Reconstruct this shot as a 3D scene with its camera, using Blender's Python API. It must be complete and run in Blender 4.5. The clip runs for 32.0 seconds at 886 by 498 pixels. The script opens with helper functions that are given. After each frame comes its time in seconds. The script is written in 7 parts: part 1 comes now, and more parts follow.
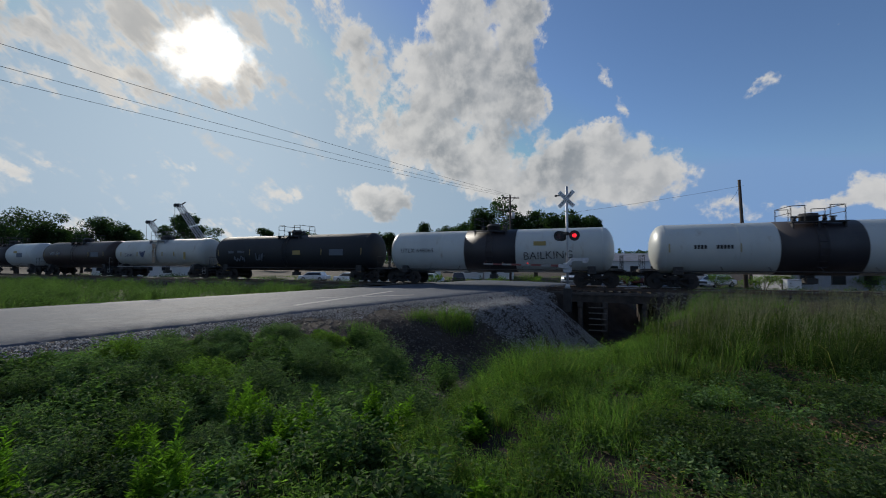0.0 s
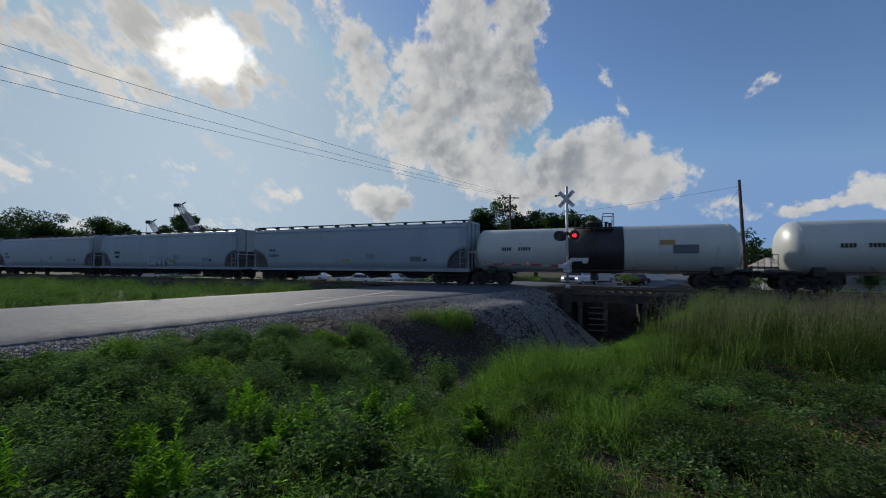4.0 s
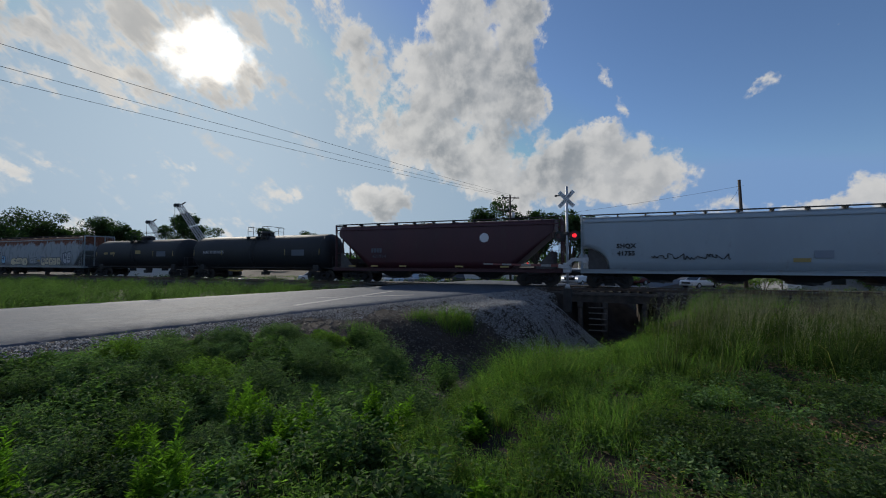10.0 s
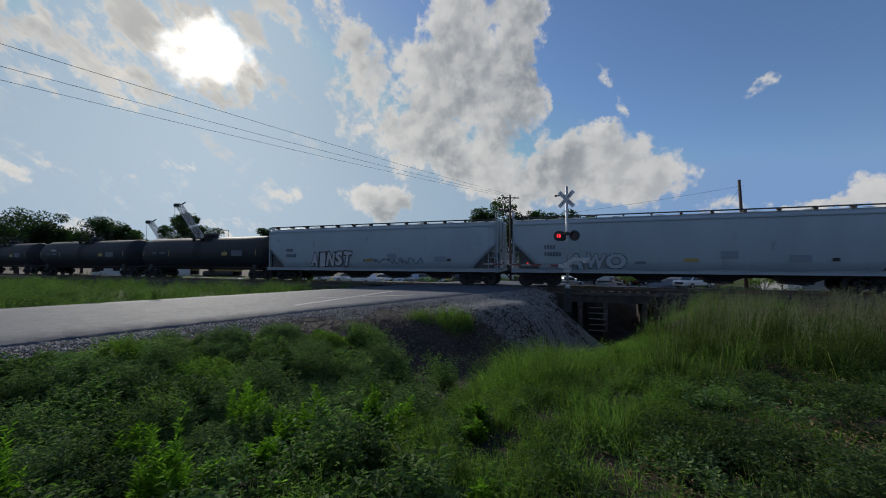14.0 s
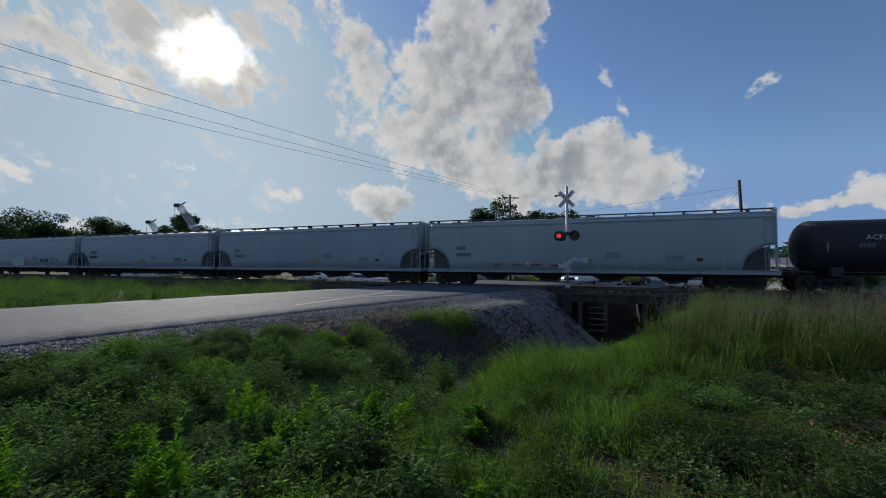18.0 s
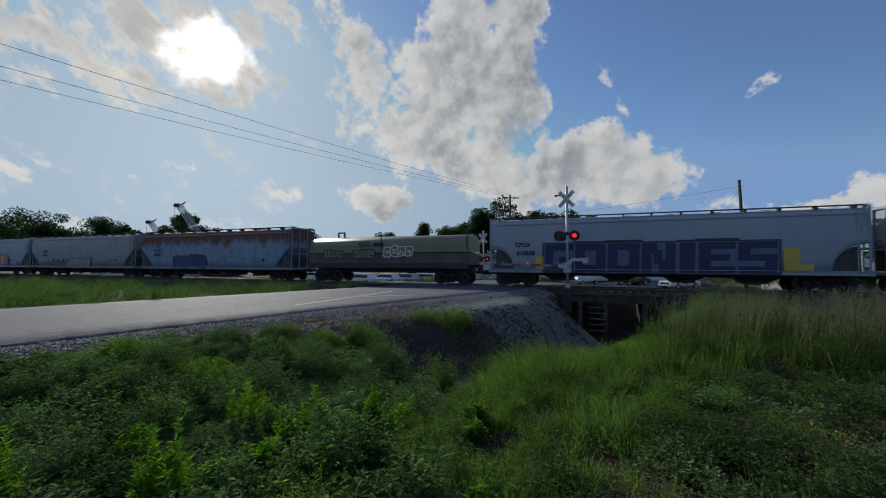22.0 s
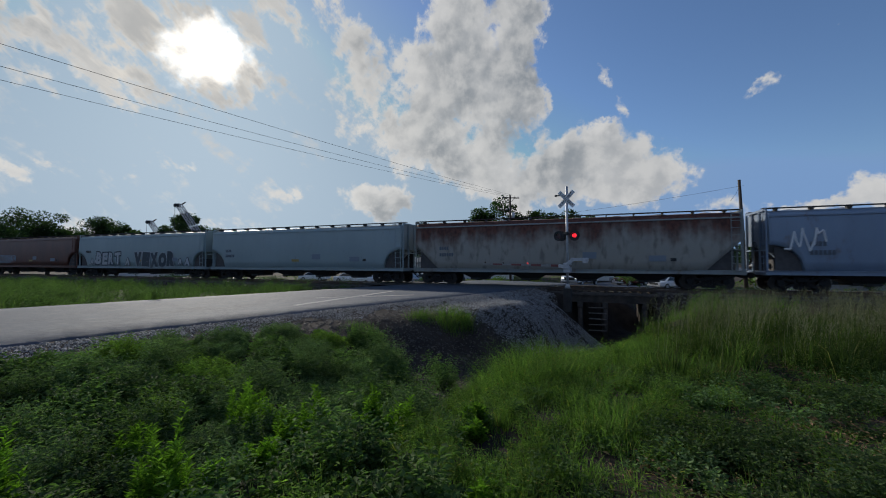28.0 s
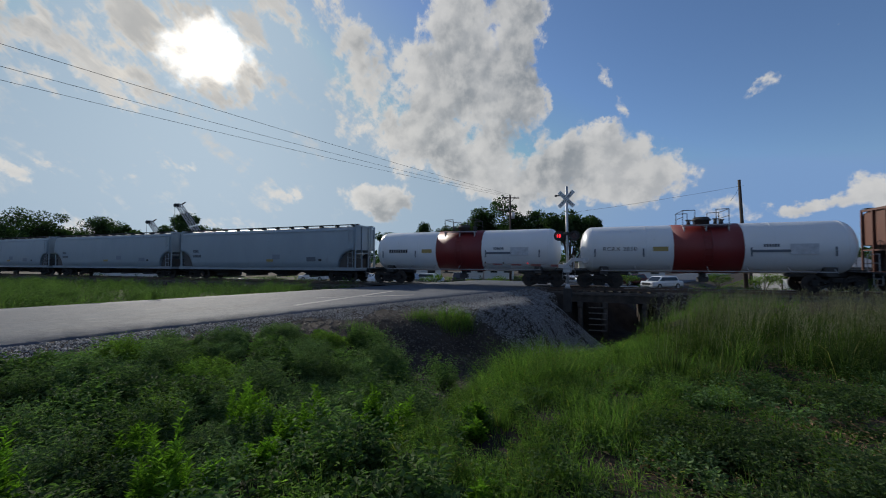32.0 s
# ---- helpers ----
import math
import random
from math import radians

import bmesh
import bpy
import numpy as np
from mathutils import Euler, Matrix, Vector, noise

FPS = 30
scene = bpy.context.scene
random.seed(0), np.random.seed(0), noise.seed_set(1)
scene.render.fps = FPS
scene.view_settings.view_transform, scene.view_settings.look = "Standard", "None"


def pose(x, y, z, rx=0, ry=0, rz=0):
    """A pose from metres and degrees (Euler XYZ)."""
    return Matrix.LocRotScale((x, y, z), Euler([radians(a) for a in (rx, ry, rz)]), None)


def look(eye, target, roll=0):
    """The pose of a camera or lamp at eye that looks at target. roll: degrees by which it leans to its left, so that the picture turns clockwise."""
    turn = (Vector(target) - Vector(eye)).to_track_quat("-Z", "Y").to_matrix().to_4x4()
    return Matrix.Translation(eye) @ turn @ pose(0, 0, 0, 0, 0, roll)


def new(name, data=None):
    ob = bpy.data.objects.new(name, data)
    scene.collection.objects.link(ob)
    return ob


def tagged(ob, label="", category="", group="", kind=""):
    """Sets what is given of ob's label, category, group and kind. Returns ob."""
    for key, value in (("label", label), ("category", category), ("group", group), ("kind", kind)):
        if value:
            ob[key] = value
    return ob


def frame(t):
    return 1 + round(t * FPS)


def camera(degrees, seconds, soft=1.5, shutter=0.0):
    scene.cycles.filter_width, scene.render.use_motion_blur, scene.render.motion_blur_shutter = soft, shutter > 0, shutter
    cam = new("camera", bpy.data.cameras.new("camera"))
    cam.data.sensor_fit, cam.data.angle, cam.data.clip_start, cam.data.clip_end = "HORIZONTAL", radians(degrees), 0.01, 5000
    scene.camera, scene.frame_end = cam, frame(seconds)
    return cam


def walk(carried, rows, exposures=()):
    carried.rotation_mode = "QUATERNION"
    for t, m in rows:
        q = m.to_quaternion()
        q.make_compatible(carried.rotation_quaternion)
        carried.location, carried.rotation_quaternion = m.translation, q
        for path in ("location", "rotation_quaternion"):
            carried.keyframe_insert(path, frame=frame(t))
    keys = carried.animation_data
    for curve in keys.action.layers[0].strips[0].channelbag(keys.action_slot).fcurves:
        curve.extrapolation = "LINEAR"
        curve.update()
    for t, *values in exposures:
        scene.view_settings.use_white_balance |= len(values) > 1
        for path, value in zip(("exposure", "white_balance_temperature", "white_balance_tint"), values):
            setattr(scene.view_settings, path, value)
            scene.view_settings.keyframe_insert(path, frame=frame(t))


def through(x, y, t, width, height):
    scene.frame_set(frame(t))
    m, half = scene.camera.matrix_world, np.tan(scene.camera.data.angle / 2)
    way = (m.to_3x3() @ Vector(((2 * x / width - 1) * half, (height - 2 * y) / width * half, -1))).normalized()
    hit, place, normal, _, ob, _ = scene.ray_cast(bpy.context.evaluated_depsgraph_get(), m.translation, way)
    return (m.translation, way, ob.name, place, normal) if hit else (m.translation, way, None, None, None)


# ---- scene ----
import functools

# z = 0 is the top of the rails; y looks from the camera towards the line
EYE = 1.71
cam = camera(98.0, 32.0, soft=1.0, shutter=0.1)
walk(cam, [(0.0, pose(0, 0, EYE, 91.765)), (32.0, pose(0, 0, EYE, 91.765))],
     exposures=[(0.0, 0.0), (32.0, 0.0)])

# ---- sun and sky ----
SUN_AZ, SUN_EL = radians(-31.6), radians(24.6)
SUN_DIR = Vector((math.sin(SUN_AZ) * math.cos(SUN_EL), math.cos(SUN_AZ) * math.cos(SUN_EL), math.sin(SUN_EL)))
sun_data = bpy.data.lights.new("sun", "SUN")
sun_data.energy, sun_data.angle, sun_data.color = 3.2, radians(1.5), (1.0, 0.93, 0.82)
sun = new("sun", sun_data)
sun.matrix_world = look((0, 0, 0), -SUN_DIR)


def make_sky():
    world = bpy.data.worlds.new("sky")
    scene.world = world
    world.use_nodes = True
    nt = world.node_tree
    nt.nodes.clear()
    link = nt.links.new

    def node(kind, op=""):
        n = nt.nodes.new(kind)
        if op:
            n.operation = op
        return n

    def put(sock, value):
        if isinstance(value, bpy.types.NodeSocket):
            link(value, sock)
        else:
            sock.default_value = value

    def calc(op, a, b=0.0, c=0.0, clamp=False):
        n = node("ShaderNodeMath", op)
        n.use_clamp = clamp
        for i, v in enumerate((a, b, c)):
            put(n.inputs[i], v)
        return n.outputs[0]

    def smooth(value, lo, hi, a=0.0, b=1.0):
        n = node("ShaderNodeMapRange")
        n.interpolation_type = "SMOOTHSTEP"
        put(n.inputs[0], value)
        for i, v in enumerate((lo, hi, a, b)):
            put(n.inputs[i + 1], v)
        return n.outputs[0]

    def blend(fac, a, b, mode="MIX"):
        n = node("ShaderNodeMix")
        n.data_type, n.blend_type = "RGBA", mode
        put(n.inputs[0], fac)
        put(n.inputs[6], a)
        put(n.inputs[7], b)
        return n.outputs[2]

    coord = node("ShaderNodeTexCoord").outputs["Generated"]
    split = node("ShaderNodeSeparateXYZ")
    link(coord, split.inputs[0])
    dx, dy, dz = split.outputs
    azimuth = calc("ARCTAN2", dx, dy)
    height = calc("ARCSINE", dz)
    flat = node("ShaderNodeCombineXYZ")
    link(azimuth, flat.inputs[0])
    link(height, flat.inputs[1])
    here = flat.outputs[0]

    def fbm(vec, scale, detail, rough=0.55, warp=0.0):
        n = node("ShaderNodeTexNoise")
        put(n.inputs["Vector"], vec)
        n.inputs["Scale"].default_value = scale
        n.inputs["Detail"].default_value = detail
        n.inputs["Roughness"].default_value = rough
        n.inputs["Distortion"].default_value = warp
        return n.outputs[0]

    # the heaps' outlines are torn by turbulence
    churn = node("ShaderNodeTexNoise")
    put(churn.inputs["Vector"], here)
    churn.inputs["Scale"].default_value = 10.0
    churn.inputs["Detail"].default_value = 6.0
    churn.inputs["Roughness"].default_value = 0.6
    torn = node("ShaderNodeVectorMath", "MULTIPLY_ADD")
    link(churn.outputs["Color"], torn.inputs[0])
    torn.inputs[1].default_value = (0.13, 0.13, 0.0)
    level = node("ShaderNodeVectorMath", "SUBTRACT")
    put(level.inputs[0], here)
    level.inputs[1].default_value = (0.065, 0.065, 0.0)
    link(level.outputs[0], torn.inputs[2])
    swirled = torn.outputs[0]
    # the same place a little nearer to the sun, to tell the lit side of a cloud
    away = node("ShaderNodeVectorMath", "SUBTRACT")
    away.inputs[0].default_value = (SUN_AZ, SUN_EL, 0.0)
    put(away.inputs[1], here)
    unit = node("ShaderNodeVectorMath", "NORMALIZE")
    link(away.outputs[0], unit.inputs[0])
    step = node("ShaderNodeVectorMath", "MULTIPLY_ADD")
    link(unit.outputs[0], step.inputs[0])
    step.inputs[1].default_value = (0.04, 0.04, 0.0)
    put(step.inputs[2], swirled)
    sunward = step.outputs[0]
    # clouds: where they stand in the sky (azimuth, height, half sizes, lean; degrees), as soft heaps
    heaps, behind = [], []

    def heap(az, el, w, h, lean=0.0, full=1.0):
        for where, into in ((swirled, heaps), (sunward, behind)):
            if into is behind and full < 0.7:
                continue
            start = where
            if into:
                # one heap after the other, on the sum of those before
                chain = node("ShaderNodeVectorMath", "MULTIPLY_ADD")
                put(chain.inputs[0], into[-1])
                chain.inputs[1].default_value = (0.0, 0.0, 0.0)
                put(chain.inputs[2], where)
                start = chain.outputs[0]
            m = node("ShaderNodeMapping")
            m.vector_type = "TEXTURE"
            put(m.inputs[0], start)
            m.inputs["Location"].default_value = (radians(az), radians(el), 0)
            m.inputs["Rotation"].default_value = (0, 0, radians(lean))
            m.inputs["Scale"].default_value = (radians(w), radians(h), 1)
            size = node("ShaderNodeVectorMath", "LENGTH")
            link(m.outputs[0], size.inputs[0])
            mine = calc("SUBTRACT", 1.0, smooth(size.outputs["Value"], 1.35, 0.0, 0.0, full))
            into.append(calc("MULTIPLY", mine, into[-1]) if into else mine)

    def heaped(parts):
        return calc("SUBTRACT", 1.0, parts[-1])

    heap(-48.1, 23.3, 6.9, 4.9, -35, 0.72)
    heap(-45.1, 20.8, 7.6, 3.3, -40, 0.68)
    heap(-41.0, 21.0, 6.5, 2.9, -40, 0.66)
    heap(-39.1, 25.5, 6.9, 4.9, -40, 0.78)
    heap(-34.1, 26.4, 5.9, 5.8, -40, 0.82)
    heap(-32.3, 23.9, 8.1, 4.1, -5, 0.9)
    heap(-26.4, 23.9, 3.4, 3.6, -70, 0.85)
    heap(-27.2, 27.5, 4.5, 2.7, -40, 0.6)
    heap(-38.2, 19.1, 2.4, 4.0, -75, 0.55)
    heap(-41.0, 19.3, 3.3, 2.6, -40, 0.5)
    heap(-23.0, 30.7, 7.6, 2.1, -40, 0.74)
    heap(-16.2, 32.4, 6.5, 2.0, -30, 0.66)
    heap(-12.1, 27.1, 6.3, 3.8, -40, 0.74)
    heap(-13.7, 22.1, 4.5, 4.8, -70, 0.62)
    heap(-12.5, 18.2, 2.7, 3.8, -80, 0.5)
    heap(1.4, 32.2, 6.6, 5.6, -80, 0.85)
    heap(6.5, 33.9, 10.2, 2.7, 0, 0.75)
    heap(12.3, 32.3, 2.7, 3.4, 0, 0.6)
    heap(9.8, 30.0, 5.9, 5.4, -60, 0.9)
    heap(5.6, 28.2, 7.5, 5.3, -30, 0.9)
    heap(-1.2, 26.3, 8.9, 5.8, -20, 0.95)
    heap(4.8, 22.7, 10.3, 6.6, -10, 0.95)
    heap(-4.6, 20.1, 7.5, 5.9, 20, 0.9)
    heap(11.4, 23.0, 3.6, 6.4, 0, 0.75)
    heap(-0.3, 15.9, 11.3, 4.9, -10, 0.9)
    heap(7.2, 12.5, 11.1, 4.1, -10, 0.85)
    heap(14.6, 13.0, 9.7, 5.3, 10, 0.95)
    heap(22.2, 15.1, 7.3, 4.0, 0, 1.0)
    heap(24.3, 12.3, 9.4, 5.1, 0, 0.97)
    heap(27.7, 11.2, 5.5, 4.5, 0, 0.85)
    heap(17.7, 8.9, 16.3, 3.5, 0, 0.7)
    heap(-9.5, 9.2, 5.7, 3.3, 0, 0.95)
    heap(-7.6, 8.3, 4.6, 2.7, -12, 0.9)
    heap(23.0, 24.6, 2.7, 1.25, -66, 0.70)
    heap(25.2, 19.9, 2.0, 1.25, -55, 0.64)
    heap(8.9, 17.2, 7.4, 3.9, 0, 0.8)
    heap(40.2, 19.8, 3.8, 1.2, 38, 0.47)
    heap(46.1, 23.4, 2.3, 0.7, 25, 0.4)
    heap(-34.3, 11.2, 2.9, 1.3, -10, 0.72)
    heap(-47.5, 9.3, 3.2, 1.2, -6, 0.75)
    heap(-22.0, 9.1, 3.1, 1.4, -8, 0.62)
    heap(-29.5, 4.9, 4.3, 1.3, 0, 0.62)
    heap(-43.9, 3.9, 3.9, 1.4, 0, 0.6)
    heap(48.3, 6.8, 2.9, 2.0, 22, 0.9)
    heap(43.1, 6.1, 5.0, 1.2, 0, 0.7)
    heap(36.2, 7.0, 3.7, 1.7, 0, 0.5)
    heap(-38.9, 8.7, 1.1, 0.7, -30, 0.45)
    # scattered cloud over the rest of the sky, out of the heaps' reach
    rest = smooth(calc("ABSOLUTE", azimuth), 0.95, 1.5, 0.0, 0.22)
    total = calc("MAXIMUM", heaped(heaps), rest)
    screen = calc("MAXIMUM", heaped(behind), rest)
    turned = node("ShaderNodeMapping")
    put(turned.inputs[0], here)
    turned.inputs["Rotation"].default_value = (0, 0, radians(38))
    wisp = node("ShaderNodeMapping")
    put(wisp.inputs[0], turned.outputs[0])
    wisp.inputs["Scale"].default_value = (0.6, 1.9, 1.0)
    streak = fbm(wisp.outputs[0], 10.0, 12.0, 0.62, 0.35)
    billow = fbm(here, 5.5, 10.0, 0.56, 0.1)
    puff = fbm(here, 12.0, 9.0, 0.56, 0.15)
    fine = fbm(turned.outputs[0], 34.0, 6.0, 0.6, 0.2)
    streaky = smooth(azimuth, -0.12, -0.38)
    large = calc("ADD", calc("MULTIPLY", billow, calc("SUBTRACT", 1.0, streaky)), calc("MULTIPLY", streak, streaky))
    ragged = calc("ADD", calc("MULTIPLY", calc("SUBTRACT", large, 0.5), 2.2), calc("MULTIPLY", calc("SUBTRACT", puff, 0.5), 1.5))
    ragged = calc("ADD", ragged, calc("MULTIPLY", calc("SUBTRACT", fine, 0.5), 1.15))
    freedom = calc("MULTIPLY", smooth(total, 0.02, 0.3, 0.2, 1.0), smooth(total, 0.75, 1.0, 1.0, 0.58))
    freedom = calc("ADD", freedom, calc("MULTIPLY", streaky, 1.15))
    depth = calc("ADD", calc("SUBTRACT", total, 0.36), calc("MULTIPLY", ragged, freedom))
    cover = smooth(depth, calc("MULTIPLY_ADD", streaky, -0.16, -0.08), calc("MULTIPLY_ADD", streaky, 0.40, 0.36))
    # relief: the side of each billow that looks to the sun is brighter
    shift = node("ShaderNodeVectorMath", "ADD")
    put(shift.inputs[0], here)
    shift.inputs[1].default_value = (-0.020, 0.018, 0.0)
    lit = calc("SUBTRACT", puff, fbm(shift.outputs[0], 12.0, 7.0, 0.54, 0.15))
    relief = smooth(lit, -0.13, 0.17)
    broad = fbm(here, 7.0, 3.0, 0.45, 0.1)
    veil = calc("ADD", calc("MULTIPLY", screen, 0.62), calc("ADD", calc("MULTIPLY", depth, 0.42), calc("MULTIPLY", calc("SUBTRACT", broad, 0.5), 1.5)))
    thick = calc("MULTIPLY", smooth(veil, 0.36, 0.98), smooth(calc("ADD", azimuth, calc("MULTIPLY", height, -0.55)), 0.12, 0.36, 1.0, 0.45))

    sky = node("ShaderNodeTexSky")
    sky.sky_type, sky.sun_disc, sky.sun_elevation, sky.sun_rotation = "NISHITA", False, SUN_EL, SUN_AZ
    sky.air_density, sky.dust_density, sky.ozone_density = 1.0, 0.15, 3.0
    blue = node("ShaderNodeVectorMath", "MULTIPLY")
    link(sky.outputs[0], blue.inputs[0])
    blue.inputs[1].default_value = (0.088, 0.095, 0.107)
    # how near the sun
    toward = node("ShaderNodeVectorMath", "DOT_PRODUCT")
    link(coord, toward.inputs[0])
    toward.inputs[1].default_value = SUN_DIR
    angle = calc("ARCCOSINE", calc("MINIMUM", toward.outputs["Value"], 0.99999))
    limit = blend(smooth(angle, 1.25, 0.6), (0.185, 0.315, 0.555, 1), (0.280, 0.390, 0.512, 1))
    haze = blend(1.0, blue.outputs[0], limit, "DARKEN")
    halo = calc("POWER", smooth(angle, 0.8, 0.0), 3.5)
    core = smooth(calc("ADD", angle, calc("MULTIPLY", calc("SUBTRACT", puff, 0.5), 0.20)), 0.084, 0.0)
    shade = blend(thick, (0.535, 0.54, 0.545, 1), (0.235, 0.26, 0.29, 1))
    cloud = blend(calc("MULTIPLY", relief, 0.5), shade, (0.70, 0.69, 0.67, 1))
    warm = blend(calc("MULTIPLY", calc("POWER", halo, 0.8), 0.9, clamp=True), cloud, blend(smooth(calc("ADD", calc("MULTIPLY", large, 0.7), calc("MULTIPLY", puff, 0.3)), 0.40, 0.60), (0.70, 0.63, 0.55, 1), (0.36, 0.345, 0.34, 1)))
    mixed = blend(calc("MULTIPLY", cover, 0.97), haze, warm)
    wide = calc("POWER", smooth(angle, 1.05, 0.0), 1.4)
    low = calc("MULTIPLY", wide, smooth(height, 0.42, 0.02))
    mixed = blend(1.0, mixed, blend(low, (0, 0, 0, 1), (0.145, 0.142, 0.13, 1)), "ADD")
    mixed = blend(1.0, mixed, blend(wide, (0, 0, 0, 1), (0.05, 0.05, 0.042, 1)), "ADD")
    glow = blend(1.0, mixed, blend(halo, (0, 0, 0, 1), (0.10, 0.105, 0.10, 1)), "ADD")
    final = blend(core, glow, (1.9, 1.8, 1.65, 1))
    back = node("ShaderNodeBackground")
    link(final, back.inputs[0])
    back.inputs[1].default_value = 1.0
    out = node("ShaderNodeOutputWorld")
    link(back.outputs[0], out.inputs[0])


make_sky()

# ---- materials ----
def rgb(r, g, b):
    return (r, g, b, 1.0)


@functools.lru_cache(None)
def surface(name, base, second=None, rough=0.6, metal=0.0, scale=4.0, amount=0.5, bump=0.15, bump_scale=40.0,
            stretch=(1, 1, 1), dirt=None, dirt_amount=0.0, glow=None, own=0.0, spec=0.5):
    """A weathered surface: two colours by a coarse noise, a second finer noise of dirt, fine relief."""
    m = bpy.data.materials.new(name)
    m.use_nodes = True
    nt = m.node_tree
    link = nt.links.new
    bsdf = nt.nodes["Principled BSDF"]
    coord = nt.nodes.new("ShaderNodeTexCoord")
    place = nt.nodes.new("ShaderNodeMapping")
    place.inputs["Scale"].default_value = stretch
    link(coord.outputs["Object"], place.inputs[0])
    if own:
        info = nt.nodes.new("ShaderNodeObjectInfo")
        push = nt.nodes.new("ShaderNodeVectorMath")
        push.operation = "SCALE"
        push.inputs[0].default_value = (37.0, 11.0, 5.0)
        link(info.outputs["Random"], push.inputs["Scale"])
        link(push.outputs[0], place.inputs["Location"])

    def fbm(sc, detail=6.0, rough_=0.6):
        n = nt.nodes.new("ShaderNodeTexNoise")
        link(place.outputs[0], n.inputs["Vector"])
        n.inputs["Scale"].default_value, n.inputs["Detail"].default_value = sc, detail
        n.inputs["Roughness"].default_value = rough_
        return n.outputs[0]

    def ramp(v, lo, hi):
        n = nt.nodes.new("ShaderNodeMapRange")
        n.interpolation_type = "SMOOTHSTEP"
        link(v, n.inputs[0])
        n.inputs[1].default_value, n.inputs[2].default_value = lo, hi
        return n.outputs[0]

    def blend(fac, a, b):
        n = nt.nodes.new("ShaderNodeMix")
        n.data_type = "RGBA"
        link(fac, n.inputs[0])
        for s, v in ((n.inputs[6], a), (n.inputs[7], b)):
            if isinstance(v, bpy.types.NodeSocket):
                link(v, s)
            else:
                s.default_value = v
        return n.outputs[2]

    second = second or tuple(min(1.0, c * 0.7) for c in base[:3]) + (1.0,)
    colour = blend(ramp(fbm(scale), 0.5 - amount * 0.5, 0.5 + (1 - amount) * 0.5), base, second) if amount else base
    if dirt:
        colour = blend(ramp(fbm(scale * 3.7, 8.0, 0.7), 0.62 - dirt_amount * 0.4, 0.78), colour, dirt)
    if isinstance(colour, bpy.types.NodeSocket):
        link(colour, bsdf.inputs["Base Color"])
    else:
        bsdf.inputs["Base Color"].default_value = colour
    bsdf.inputs["Roughness"].default_value, bsdf.inputs["Metallic"].default_value = rough, metal
    bsdf.inputs["Specular IOR Level"].default_value = spec
    if bump:
        b = nt.nodes.new("ShaderNodeBump")
        b.inputs["Strength"].default_value, b.inputs["Distance"].default_value = bump, 0.02
        link(fbm(bump_scale, 4.0), b.inputs["Height"])
        link(b.outputs[0], bsdf.inputs["Normal"])
    if glow:
        bsdf.inputs["Emission Color"].default_value = glow[:3] + (1,)
        bsdf.inputs["Emission Strength"].default_value = glow[3]
    return m


@functools.lru_cache(None)
def leafy(name, dark, light, dry=None, through=0.45, rough=0.75):
    """Leaves and blades: each one its own green, light shining through."""
    m = bpy.data.materials.new(name)
    m.use_nodes = True
    nt = m.node_tree
    link = nt.links.new
    nt.nodes.clear()
    geo = nt.nodes.new("ShaderNodeNewGeometry")
    ramp = nt.nodes.new("ShaderNodeValToRGB")
    ramp.color_ramp.elements[0].color, ramp.color_ramp.elements[1].color = dark, light
    if dry:
        e = ramp.color_ramp.elements.new(0.93)
        e.color = light
        ramp.color_ramp.elements[2].color = dry
        ramp.color_ramp.elements[2].position = 1.0
    link(geo.outputs["Random Per Island"], ramp.inputs[0])
    coord = nt.nodes.new("ShaderNodeTexCoord")
    n = nt.nodes.new("ShaderNodeTexNoise")
    link(coord.outputs["Object"], n.inputs["Vector"])
    n.inputs["Scale"].default_value, n.inputs["Detail"].default_value = 0.9, 3.0
    tone = nt.nodes.new("ShaderNodeHueSaturation")
    span = nt.nodes.new("ShaderNodeMapRange")
    link(n.outputs[0], span.inputs[0])
    span.inputs[1].default_value, span.inputs[2].default_value = 0.3, 0.7
    span.inputs[3].default_value, span.inputs[4].default_value = 0.65, 1.35
    link(span.outputs[0], tone.inputs["Value"])
    link(ramp.outputs[0], tone.inputs["Color"])
    bsdf = nt.nodes.new("ShaderNodeBsdfPrincipled")
    link(tone.outputs[0], bsdf.inputs["Base Color"])
    bsdf.inputs["Roughness"].default_value = rough
    bsdf.inputs["Specular IOR Level"].default_value = 0.12
    trans = nt.nodes.new("ShaderNodeBsdfTranslucent")
    yellow = nt.nodes.new("ShaderNodeMix")
    yellow.data_type, yellow.blend_type = "RGBA", "MULTIPLY"
    yellow.inputs[0].default_value = 1.0
    link(tone.outputs[0], yellow.inputs[6])
    yellow.inputs[7].default_value = (1.0, 1.35, 0.6, 1)
    link(yellow.outputs[2], trans.inputs[0])
    mix = nt.nodes.new("ShaderNodeMixShader")
    mix.inputs[0].default_value = through
    link(bsdf.outputs[0], mix.inputs[1])
    link(trans.outputs[0], mix.inputs[2])
    out = nt.nodes.new("ShaderNodeOutputMaterial")
    link(mix.outputs[0], out.inputs[0])
    return m


# ---- mesh helpers ----
def part(name, bm, material, parent=None, label="", mats=()):
    mesh = bpy.data.meshes.new(name)
    bm.to_mesh(mesh)
    bm.free()
    for m in (material, *mats):
        mesh.materials.append(m)
    ob = new(name, mesh)
    ob.parent = parent
    return tagged(ob, label)


